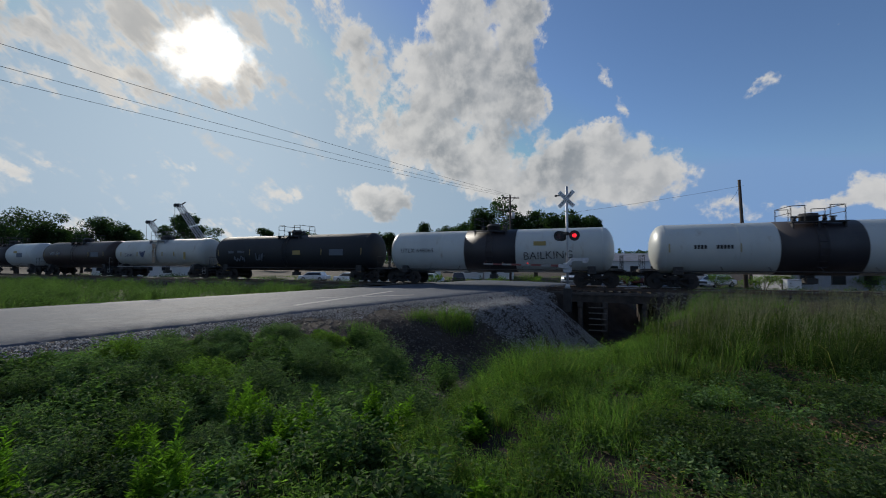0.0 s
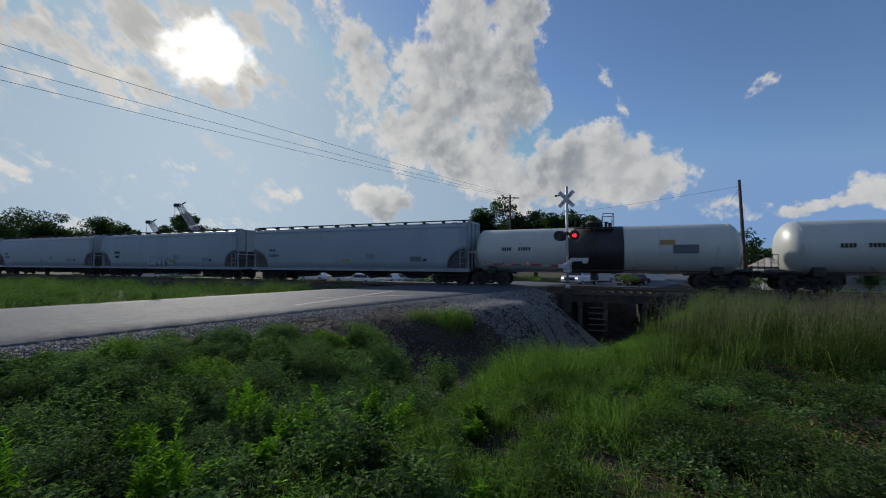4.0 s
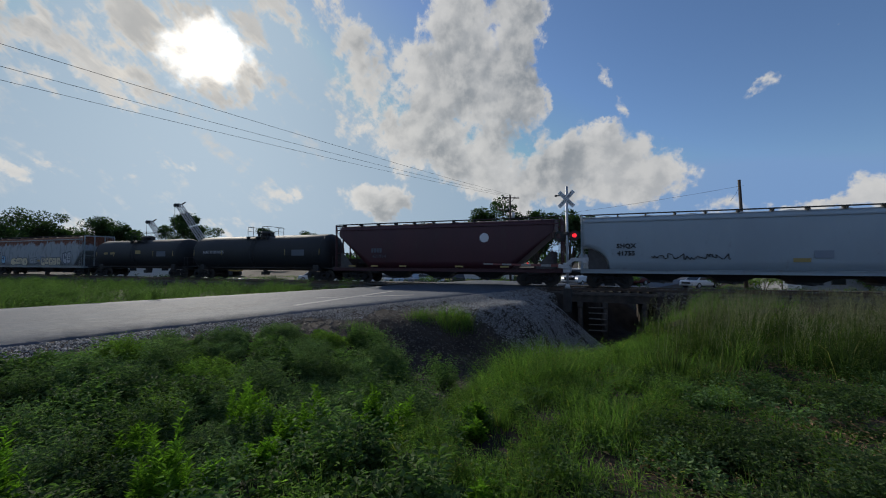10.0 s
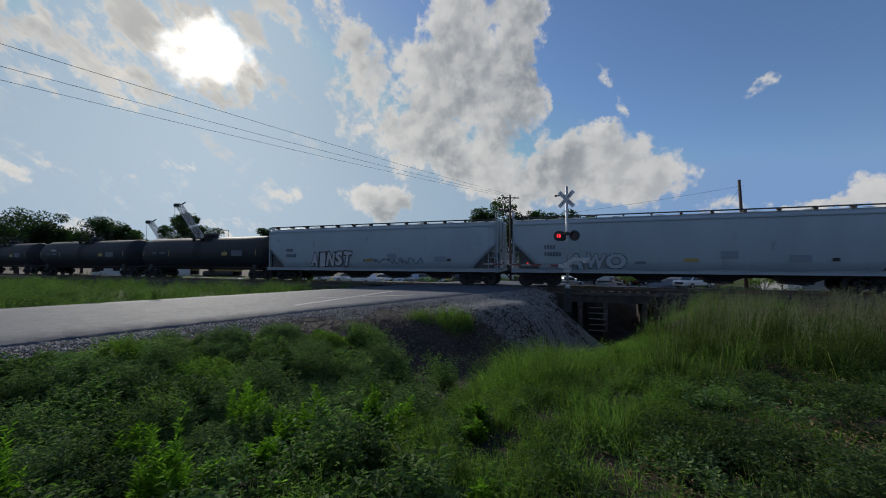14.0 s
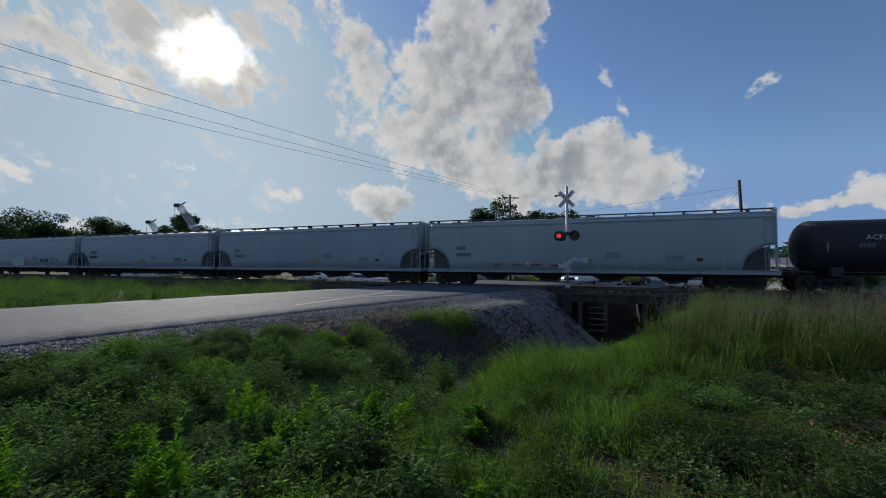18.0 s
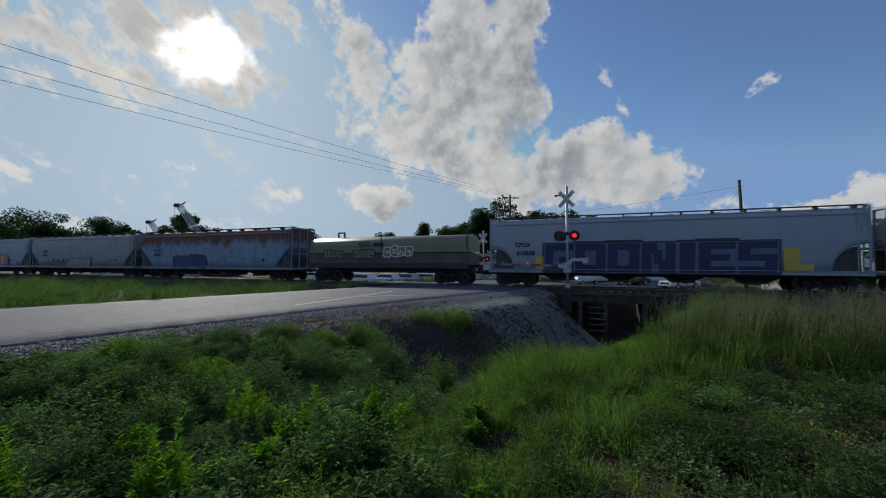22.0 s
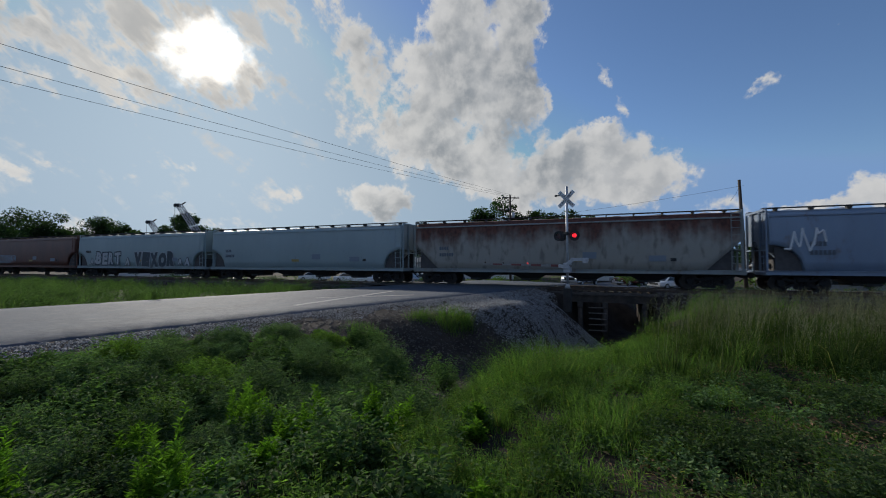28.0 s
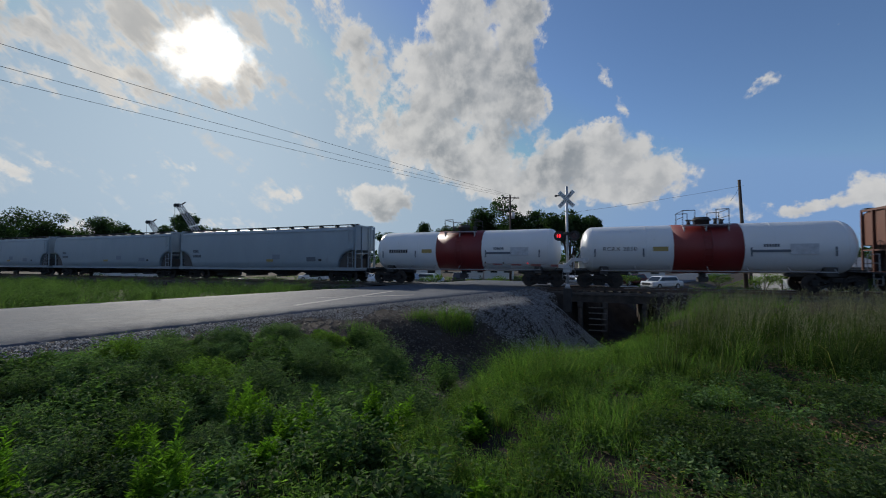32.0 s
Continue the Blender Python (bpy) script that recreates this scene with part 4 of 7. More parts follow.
def sprayed_word(car, text, x, z, w, h, fill, edge, y=-1.618, fat=0.05, rim=0.10, lean=0.06):
    """Sprayed capitals, each letter a plate of outline colour with its face on it."""
    step = w / len(text)
    g = random.Random(text)
    for i, ch in enumerate(text):
        lift, tip = g.uniform(-0.04, 0.04) * h, g.uniform(-5, 5)
        spot = Matrix.Translation((x - w / 2 + step * (i + 0.5), y - 0.004 * i, z + lift))
        letter = lettering("graffiti_letter", ch, 1.0, edge, car, Matrix.Identity(4), thick=0.0005, bold=fat + rim, label="outlined sprayed graffiti letter")
        face = lettering("letter_face", ch, 1.0, fill, letter, Matrix.Identity(4), thick=0.0005, bold=fat)
        size = [0.0, 0.0, 0.0, 0.0]
        co = [v.co for v in letter.data.vertices]
        size = (min(v.x for v in co), max(v.x for v in co), min(v.y for v in co), max(v.y for v in co))
        fit = Matrix.Diagonal((1.06 * step / (size[1] - size[0]), h / (size[3] - size[2]), 1, 1)) @ Matrix.Translation((-(size[0] + size[1]) / 2, -(size[2] + size[3]) / 2, 0))
        shear = Matrix(((1, lean, 0, 0), (0, 1, 0, 0), (0, 0, 1, 0), (0, 0, 0, 1)))
        for o in (letter, face):
            o.data.transform(pose(0, 0, 0, 90, 0, 0) @ pose(0, 0, 0, 0, 0, tip) @ shear @ fit)
        letter.matrix_basis = spot
        face.matrix_basis = Matrix.Translation((0, -0.002, 0))


def scrawl(car, x, z, w, h, ink, seed, letters=6, y=-1.618, thick=0.035):
    """An outline tag: looping strokes of spray paint."""
    g = random.Random(seed)
    bm = bmesh.new()
    last = None
    for i in range(letters * 5):
        p = (x - w / 2 + w * i / (letters * 5 - 1) + g.uniform(-0.12, 0.12) * w / letters * 2, y, z + g.uniform(-0.5, 0.5) * h)
        if last:
            rod(bm, last, p, thick, 5)
        last = p
    return part("graffiti", bm, ink, car, "thin sprayed graffiti outline")


BLOCKS = {"G": ((0, 0, .3, 1), (0, .77, 1, 1), (0, 0, 1, .23), (.7, 0, 1, .5), (.5, .36, 1, .54)), "O": ((0, 0, .32, 1), (.68, 0, 1, 1), (0, .76, 1, 1), (0, 0, 1, .24)),
          "N": ((0, 0, .3, 1), (.7, 0, 1, 1), (.22, .62, .46, 1), (.36, .3, .62, .76), (.52, 0, .76, .42)), "I": ((.1, 0, .9, 1),), "E": ((0, 0, .34, 1), (0, .78, 1, 1), (0, .4, .85, .6), (0, 0, 1, .22)),
          "S": ((0, .45, .32, 1), (0, .78, 1, 1), (0, .4, 1, .6), (.68, 0, 1, .55), (0, 0, 1, .22))}


def block_letters(car, text, x, z, tall, wide, fill, edge, inner, y=-1.62):
    """Sprayed square letters: dark outline, pale inside, heavy strokes."""
    for k, ch in enumerate(text):
        w = wide * (0.55 if ch == "I" else 1.0)
        bm = bmesh.new()
        plates = [(-.09, -.05, 1.09, 1.06 + 0.03 * (k % 3), 0.0, 1), (-.04, -.02, 1.04, 1.02, 0.004, 2)]
        plates += [r4 + (0.008 + 0.0007 * i, 0) for i, r4 in enumerate(BLOCKS[ch])]
        for x0, z0, x1, z1, out, mi in plates:
            lean = 0.05
            f = bm.faces.new([bm.verts.new((x + u * w + lean * v, y - out - 0.0002 * k, z + v * tall)) for u, v in ((x0, z0), (x1, z0), (x1, z1), (x0, z1))])
            f.material_index = mi
        part("graffiti_letter", bm, fill, car, "navy sprayed block letter", (edge, inner))
        x += w * 1.06


# ---- paints of the cars ----
def car_paint(name, base, second, dirt, amount=0.25, rough=0.5):
    return surface(name, base, second, rough=rough, scale=0.35, amount=0.5, bump=0.06, bump_scale=3.0, stretch=(1.4, 1.0, 0.5), dirt=dirt, dirt_amount=amount, own=1.0)


grime = rgb(0.16, 0.145, 0.125)
light_grey = car_paint("light_grey_paint", rgb(0.31, 0.365, 0.405), rgb(0.27, 0.32, 0.36), grime, 0.05)
pale_grey = car_paint("pale_grey_paint", rgb(0.33, 0.39, 0.425), rgb(0.28, 0.33, 0.365), grime, 0.08)
green_grey = car_paint("green_grey_paint", rgb(0.315, 0.385, 0.395), rgb(0.27, 0.335, 0.345), grime, 0.1)
worn_grey = car_paint("worn_grey_paint", rgb(0.3, 0.335, 0.33), rgb(0.23, 0.25, 0.245), rgb(0.17, 0.12, 0.08), 0.3)
sky_grey = car_paint("blue_grey_paint", rgb(0.22, 0.285, 0.375), rgb(0.18, 0.235, 0.315), rgb(0.15, 0.10, 0.07), 0.2)
oxide_red = car_paint("oxide_red_paint", rgb(0.058, 0.011, 0.018), rgb(0.042, 0.009, 0.014), rgb(0.05, 0.022, 0.022), 0.25)
oxide_brown = car_paint("oxide_brown_paint", rgb(0.15, 0.055, 0.035), rgb(0.10, 0.04, 0.028), rgb(0.05, 0.035, 0.03), 0.3)
tank_black = car_paint("tank_black_paint", rgb(0.010, 0.012, 0.015), rgb(0.016, 0.018, 0.021), rgb(0.03, 0.03, 0.031), 0.12, 0.68)
tank_brown = car_paint("tank_brown_paint", rgb(0.035, 0.02, 0.016), rgb(0.022, 0.014, 0.012), rgb(0.07, 0.04, 0.03), 0.2, 0.5)
tank_white = car_paint("tank_white_paint", rgb(0.51, 0.53, 0.50), rgb(0.44, 0.455, 0.43), rgb(0.30, 0.25, 0.18), 0.12, 0.4)
old_white = car_paint("aged_white_paint", rgb(0.51, 0.505, 0.465), rgb(0.43, 0.42, 0.37), rgb(0.28, 0.19, 0.11), 0.15, 0.5)
clean_white = car_paint("clean_white_paint", rgb(0.70, 0.71, 0.72), rgb(0.66, 0.67, 0.67), rgb(0.5, 0.48, 0.45), 0.0, 0.35)
band_black = car_paint("band_black_paint", rgb(0.03, 0.024, 0.026), rgb(0.02, 0.018, 0.02), rgb(0.06, 0.05, 0.045), 0.15, 0.5)
band_red = car_paint("band_red_paint", rgb(0.20, 0.018, 0.016), rgb(0.16, 0.015, 0.014), rgb(0.10, 0.02, 0.02), 0.05, 0.45)
khaki = car_paint("khaki_paint", rgb(0.22, 0.22, 0.14), rgb(0.17, 0.17, 0.11), rgb(0.08, 0.07, 0.05), 0.2)
ink = surface("black_ink", rgb(0.02, 0.02, 0.022), rough=0.6, amount=0.0, bump=0.0)
dull = surface("faded_ink", rgb(0.10, 0.12, 0.145), rough=0.6, amount=0.0, bump=0.0)
ghost = surface("ghost_stencil", rgb(0.20, 0.235, 0.28), rough=0.6, amount=0.0, bump=0.0)
chalk = surface("white_ink", rgb(0.66, 0.67, 0.68), rough=0.6, amount=0.0, bump=0.0)
amber = surface("yellow_mark", rgb(0.34, 0.25, 0.08), rough=0.5, amount=0.0, bump=0.0)
navy = surface("navy_spray", rgb(0.02, 0.025, 0.10), rgb(0.015, 0.02, 0.07), rough=0.5, scale=2.0, bump=0.0)
teal = surface("teal_spray", rgb(0.03, 0.20, 0.20), rgb(0.02, 0.11, 0.12), rough=0.5, scale=2.0, bump=0.0)
night = surface("blue_black_spray", rgb(0.012, 0.02, 0.035), rgb(0.02, 0.04, 0.06), rough=0.5, scale=2.0, bump=0.0)
orange = surface("orange_spray", rgb(0.65, 0.22, 0.04), rgb(0.55, 0.12, 0.05), rough=0.5, scale=1.5, bump=0.0)
violet = surface("violet_spray", rgb(0.20, 0.05, 0.22), rgb(0.30, 0.08, 0.18), rough=0.5, scale=1.5, bump=0.0)
cream = surface("cream_spray", rgb(0.62, 0.52, 0.30), rgb(0.50, 0.42, 0.28), rough=0.5, scale=1.5, bump=0.0)
aqua = surface("light_blue_spray", rgb(0.22, 0.46, 0.60), rgb(0.16, 0.36, 0.50), rough=0.5, scale=1.5, bump=0.0)
yellow = surface("yellow_spray", rgb(0.60, 0.46, 0.08), rgb(0.5, 0.36, 0.06), rough=0.5, scale=1.5, bump=0.0)
deep_teal = surface("deep_teal_spray", rgb(0.018, 0.10, 0.105), rgb(0.012, 0.06, 0.07), rough=0.5, scale=2.0, bump=0.0)
strong_blue = surface("strong_blue_spray", rgb(0.015, 0.05, 0.22), rgb(0.01, 0.03, 0.14), rough=0.5, scale=2.0, bump=0.0)
mist = surface("misty_blue_spray", rgb(0.12, 0.15, 0.25), rgb(0.09, 0.11, 0.19), rough=0.5, scale=2.0, bump=0.0)
pale_ink = surface("pale_grey_ink", rgb(0.44, 0.45, 0.46), rgb(0.36, 0.37, 0.38), rough=0.6, scale=2.0, bump=0.0)
rust_spray = surface("rust_orange_spray", rgb(0.34, 0.16, 0.07), rgb(0.26, 0.12, 0.07), rough=0.6, scale=3.0, bump=0.0)


@functools.lru_cache(None)
def rusted(name, base, rust, edge, ragged=0.5, soft=0.35):
    """Grey paint with rust eaten down from the eaves in runs."""
    m = bpy.data.materials.new(name)
    m.use_nodes = True
    nt = m.node_tree
    link = nt.links.new
    bsdf = nt.nodes["Principled BSDF"]
    coord = nt.nodes.new("ShaderNodeTexCoord")
    split = nt.nodes.new("ShaderNodeSeparateXYZ")
    link(coord.outputs["Object"], split.inputs[0])

    def fbm(scale, stretch, detail=6.0):
        p = nt.nodes.new("ShaderNodeMapping")
        p.inputs["Scale"].default_value = stretch
        link(coord.outputs["Object"], p.inputs[0])
        n = nt.nodes.new("ShaderNodeTexNoise")
        n.inputs["Scale"].default_value, n.inputs["Detail"].default_value = scale, detail
        link(p.outputs[0], n.inputs["Vector"])
        return n.outputs[0]

    def calc(op, a, b):
        n = nt.nodes.new("ShaderNodeMath")
        n.operation = op
        for i, v in enumerate((a, b)):
            if isinstance(v, bpy.types.NodeSocket):
                link(v, n.inputs[i])
            else:
                n.inputs[i].default_value = v
        return n.outputs[0]

    def step(v, lo, hi):
        n = nt.nodes.new("ShaderNodeMapRange")
        n.interpolation_type = "SMOOTHSTEP"
        link(v, n.inputs[0])
        n.inputs[1].default_value, n.inputs[2].default_value = lo, hi
        return n.outputs[0]

    runs = calc("MULTIPLY", calc("SUBTRACT", fbm(1.3, (1.0, 0.2, 0.12)), 0.5), 3.2 * ragged)
    blot = calc("MULTIPLY", calc("SUBTRACT", fbm(1.8, (1, 1, 1)), 0.5), 1.2)
    level = calc("ADD", calc("ADD", split.outputs[2], runs), blot)
    fac = step(level, edge, edge + soft)
    paint = nt.nodes.new("ShaderNodeMix")
    paint.data_type = "RGBA"
    link(step(fbm(3.5, (1, 1, 0.35)), 0.5, 0.72), paint.inputs[0])
    paint.inputs[6].default_value = base
    paint.inputs[7].default_value = tuple(0.6 * c for c in base[:3]) + (1,)
    tone = nt.nodes.new("ShaderNodeMix")
    tone.data_type = "RGBA"
    link(step(fbm(6.0, (1, 1, 0.6)), 0.35, 0.7), tone.inputs[0])
    tone.inputs[6].default_value = rust
    tone.inputs[7].default_value = tuple(0.45 * c for c in rust[:3]) + (1,)
    mix = nt.nodes.new("ShaderNodeMix")
    mix.data_type = "RGBA"
    link(fac, mix.inputs[0])
    link(paint.outputs[2], mix.inputs[6])
    link(tone.outputs[2], mix.inputs[7])
    link(mix.outputs[2], bsdf.inputs["Base Color"])
    bsdf.inputs["Roughness"].default_value = 0.75
    return m


rust_grey = rusted("rusted_grey_paint", rgb(0.31, 0.335, 0.345), rgb(0.20, 0.065, 0.03), 3.55)
rust_heavy = rusted("heavily_rusted_paint", rgb(0.33, 0.31, 0.27), rgb(0.13, 0.045, 0.03), 2.5, 0.9, 1.6)
rust_blue = rusted("rusted_blue_paint", rgb(0.24, 0.33, 0.42), rgb(0.20, 0.085, 0.045), 2.9, 0.5, 0.9)


# ---- the cars in running order; place: metres along the line at the start ----
def add(car, place):
    CARS.append((car, place))
    return car


def stencils(car, half, colour=None, mark=amber, seed=0, named=False):
    """Small stencilled blocks and warning marks along a hopper's side."""
    g = random.Random(seed)
    colour = colour or dull
    if not named:
        bars(car, -half + 2.0, 2.6, 0.24, colour, 4)
        bars(car, -half + 2.0, 2.15, 0.24, colour, 6)
    side_mark(car, "warning_mark", half * 0.05 + g.uniform(-1, 1), 1.75, 0.75, 0.2, mark)
    side_mark(car, "data_block", half * 0.55 + g.uniform(-0.5, 0.5), 1.85, 0.9, 0.35, ghost if g.random() < 0.7 else dull)
    side_mark(car, "data_block", half * 0.2, 2.05, 0.8, 0.4, ghost)
    side_mark(car, "placard", half - 3.4, 1.78, 0.3, 0.18, ink)


def tank_marks(car, half, r, colour, seed=0, yellow_marks=True):
    bars(car, -half + 2.2, 2.5, 0.22, colour, 4, y=-r - 0.015)
    bars(car, -half + 3.3, 2.5, 0.22, colour, 5, y=-r - 0.015)
    if yellow_marks:
        for x in (-half + 0.9, -half * 0.45, half * 0.45, half - 0.9):
            side_mark(car, "reflector", x, 2.45, 0.06, 0.5, amber, y=-r - 0.022)
    side_mark(car, "data_block", half * 0.62, 2.4, 1.3, 0.5, dull, y=-r - 0.012)


def build_train():
    wbw = "white tank car with a broad black band and black dome"
    t = add(tank_car(wbw, tank_white, 15.9, 1.5, band_black), 17.06)
    tank_marks(t, 7.95, 1.5, ink, 1)
    t = add(tank_car("white tank car with black band, scrawled with graffiti", tank_white, 15.9, 1.5, band_black), -0.8)
    side_text(t, "UTLX 648065", -5.4, 2.45, 0.42, ink, -1.52)
    lettering("graffiti", "BAILKING", 0.72, ink, t, Matrix.Translation((3.9, -1.53, 2.05)) @ pose(0, 0, 0, 90, -2), bold=-0.005, spread=1.0, label="thin black sprayed lettering")
    side_mark(t, "warning_mark", 3.4, 2.85, 0.8, 0.28, amber, -1.51)
    t = add(tank_car("glossy black tank car with faded sprayed tags", tank_black, 17.1, 1.56), -18.54)
    tank_marks(t, 8.5, 1.56, dull)
    scrawl(t, -2.6, 2.0, 1.0, 0.8, dull, 8, 3, -1.58)
    scrawl(t, -5.0, 1.9, 1.2, 0.6, dull, 9, 3, -1.58)
    side_mark(t, "warning_mark", 1.3, 2.4, 0.8, 0.35, amber, -1.575)
    t = add(tank_car("aged white tank car streaked with rust below its valves", old_white, 13.5, 1.36, centre=2.55, sill=galv), -35.3)
    side_text(t, "33181", -3.9, 2.3, 0.45, navy, -1.38)
    scrawl(t, -1.8, 2.35, 0.8, 0.7, mist, 5, 4, -1.385)
    side_mark(t, "rust_streak", 0, 2.5, 0.55, 1.9, surface("rust_run", rgb(0.24, 0.14, 0.08), rgb(0.42, 0.33, 0.24), scale=3.0), -1.40)
    for x in (-5.2, -2.6, 1.2, 2.9):
        side_mark(t, "reflector", x, 2.4, 0.14, 0.45, amber, -1.372)
    side_mark(t, "warning_mark", 4.4, 2.2, 0.3, 0.7, amber, -1.375)
    t = add(tank_car("brown-black tank car with a dusty end", tank_brown, 13.1, 1.5), -48.85)
    side_text(t, "CIMX 2546", -3.4, 2.6, 0.4, pale_ink, -1.52)
    tank_marks(t, 6.5, 1.5, dull)
    for place in (-64.8, -82.4):
        t = add(tank_car(wbw, tank_white, 15.9, 1.5, band_black, 3.4), place)
        tank_marks(t, 7.95, 1.5, ink, 2, False)
        side_mark(t, "warning_mark", 4.0, 2.8, 0.8, 0.28, amber, -1.51)

    plain = "light grey covered hopper car"
    def grey(place, label=plain + " with smooth curved sides", paint=light_grey, seed=0, named=False, **kw):
        c = add(hopper(label, paint, **kw), place)
        stencils(c, 9.95, None, amber, seed, named)
        return c
    grey(-100.4, seed=1)
    c = grey(-122.0, plain + " and an outlined sprayed tag", seed=2, named=True)
    side_text(c, "HRPX", -7.0, 2.55, 0.34, ink, bold=0.02)
    side_text(c, "7664", -7.0, 2.12, 0.34, ink, bold=0.02)
    sprayed_word(c, "JNTC", -0.2, 1.7, 3.8, 0.8, light_grey, dull, rim=0.03)
    grey(-143.1, seed=3)
    c = grey(-163.8, plain + ", tagged with dark teal bubble letters", seed=4, named=True)
    side_text(c, "CPCX", -7.1, 2.6, 0.36, ink, bold=0.02)
    side_text(c, "810710", -7.1, 2.15, 0.36, ink, bold=0.02)
    graffiti(c, -1.6, 2.5, 2.6, 0.8, night, deep_teal, 42, 3)
    graffiti(c, 2.6, 2.55, 3.2, 0.85, night, deep_teal, 43, 3)
    graffiti(c, 0.3, 1.68, 10.6, 1.2, night, deep_teal, 41, 9, -1.645)
    c = grey(-184.5, plain + " and a looping black tag", pale_grey, 5, named=True)
    side_text(c, "470058", -7.0, 2.1, 0.42, ink, bold=0.02)
    side_text(c, "CBFX", -7.3, 2.75, 0.42, ink, bold=0.02)
    sprayed_word(c, "JHC", -3.8, 1.65, 3.8, 0.9, pale_grey, ink, rim=0.03)
    scrawl(c, -1.7, 1.6, 1.4, 0.5, ink, 52, 3, thick=0.02)
    c = grey(-205.8, plain + " and a low black scrawl", pale_grey, 6, named=True)
    scrawl(c, -4.0, 1.95, 3.9, 0.36, ink, 61, 9, thick=0.025)
    side_text(c, "SHQX", -7.3, 2.6, 0.36, ink, bold=0.02)
    side_text(c, "41755", -7.3, 2.15, 0.36, ink, bold=0.02)
    c = add(hopper("dark red covered hopper car with open sloped ends", oxide_red, 17.6, classic=True), -225.5)
    bars(c, -5.2, 2.5, 0.32, dull, 4)
    side_text(c, "431914", -4.6, 2.05, 0.36, dull)
    for x in (-7.0, -5.0, -2.6, 1.8, 5.0):
        side_mark(c, "warning_mark", x, 1.32, 0.6, 0.12, amber)
    rod_bm = bmesh.new()
    rod(rod_bm, (0, 0, 0), (0, 0.006, 0), 0.32, 20)
    o = part("round_emblem", rod_bm, chalk, c, "faded round emblem")
    o.location = (3.6, -1.61, 3.3)
    t = add(tank_car("long black tank car", tank_black, 15.9, 1.56), -242.9)
    side_text(t, "NATX 231086", -4.7, 2.5, 0.4, pale_ink, -1.58)
    tank_marks(t, 8.1, 1.56, dull)
    t = add(tank_car("black tank car with a raised hatch and railings", tank_black, 14.1, 1.5), -259.15)
    tank_marks(t, 6.9, 1.5, amber)
    side_mark(t, "warning_mark", 0.8, 2.6, 0.8, 0.35, amber, -1.515)
    c = add(hopper("grey covered hopper car, rusted along the eaves and tagged", rust_grey, 20.1, trim=worn_grey, slant=True), -277.45)
    stencils(c, 9.95, named=True)
    side_text(c, "SHPX", -7.7, 2.65, 0.34, ink, bold=0.02)
    graffiti(c, -2.85, 1.65, 3.6, 0.95, cream, dull, 71, 3)
    graffiti(c, 3.85, 1.65, 3.9, 0.95, cream, dull, 72, 5)
    graffiti(c, 0.3, 1.75, 1.5, 0.8, worn_grey, dull, 75, 2)
    graffiti(c, -6.5, 1.9, 0.8, 1.0, aqua, navy, 73, 1)
    graffiti(c, 7.0, 2.0, 1.5, 1.4, pale_ink, dull, 74, 2)
    c = grey(-298.2, plain + " and an outlined tag", pale_grey, 7, length=20.4, slant=True)
    sprayed_word(c, "AWO", -4.95, 1.7, 3.5, 1.0, pale_grey, ink, rim=0.03)
    bars(c, -2.7, 1.6, 0.16, dull, 5)
    c = grey(-319.35, plain + ", tagged along the sill", pale_grey, 8, length=20.3, slant=True)
    sprayed_word(c, "AINST", -3.5, 1.85, 3.9, 1.3, pale_ink, ink, rim=0.06)
    scrawl(c, 2.0, 1.7, 5.0, 0.5, dull, 77, 8, thick=0.025)
    for place, length, text in ((-338.2, 16.6, ""), (-356.5, 16.9, "233374"), (-374.0, 14.3, "ACFX 72053")):
        t = add(tank_car("dusty black tank car with small white stencils", tank_black, length, 1.56 if length > 15 else 1.5), place)
        r = 1.56 if length > 15 else 1.5
        tank_marks(t, length / 2, r, dull)
        if text:
            side_text(t, text, -length / 2 + 3.4, 2.9, 0.34, chalk, -r - 0.01)
        side_mark(t, "warning_mark", length * 0.22, 2.35, 0.7, 0.3, amber, -r - 0.012)
    grey(-392.5, "green-grey covered hopper car with smooth curved sides", green_grey, 9, length=20.6, ribs=True)
    grey(-413.5, "grey covered hopper car with short ribs along its sill", light_grey, 10, ribs=True, length=20.4)
    c = grey(-434.45, plain + " with black stencilled lettering", light_grey, 11, named=True, length=20.6)
    side_text(c, "CPCX", -7.7, 2.6, 0.36, ink, bold=0.02)
    side_text(c, "815583", -7.7, 2.12, 0.36, ink, bold=0.02)
    c = grey(-455.6, plain + " and a pale teal patch", light_grey, 12, named=True, length=20.6)
    side_mark(c, "paint_patch", -1.55, 1.65, 2.7, 1.05, surface("teal_patch", rgb(0.24, 0.44, 0.42), rgb(0.40, 0.48, 0.48), scale=1.2))
    scrawl(c, 3.9, 1.8, 1.6, 0.6, deep_teal, 78, 4)
    side_text(c, "CPCX", -7.9, 2.6, 0.36, ink, bold=0.02)
    side_text(c, "810207", -7.9, 2.12, 0.36, ink, bold=0.02)
    c = grey(-476.65, plain + ", tagged in large navy block letters", light_grey, 13, named=True)
    side_text(c, "CPCX", -7.6, 2.75, 0.36, ink, bold=0.02)
    side_text(c, "615038", -7.4, 2.2, 0.36, ink, bold=0.02)
    side_mark(c, "paint_edge", 6.55, 1.75, 0.7, 1.3, yellow, -1.616)
    side_mark(c, "paint_edge", 7.0, 1.35, 0.9, 0.4, yellow, -1.614)
    side_mark(c, "paint_edge", -6.45, 1.55, 0.6, 0.9, yellow, -1.616)
    block_letters(c, "GOONIES", -6.2, 1.02, 1.75, 1.76, navy, night, mist)
    build_coil_car(-494.9)
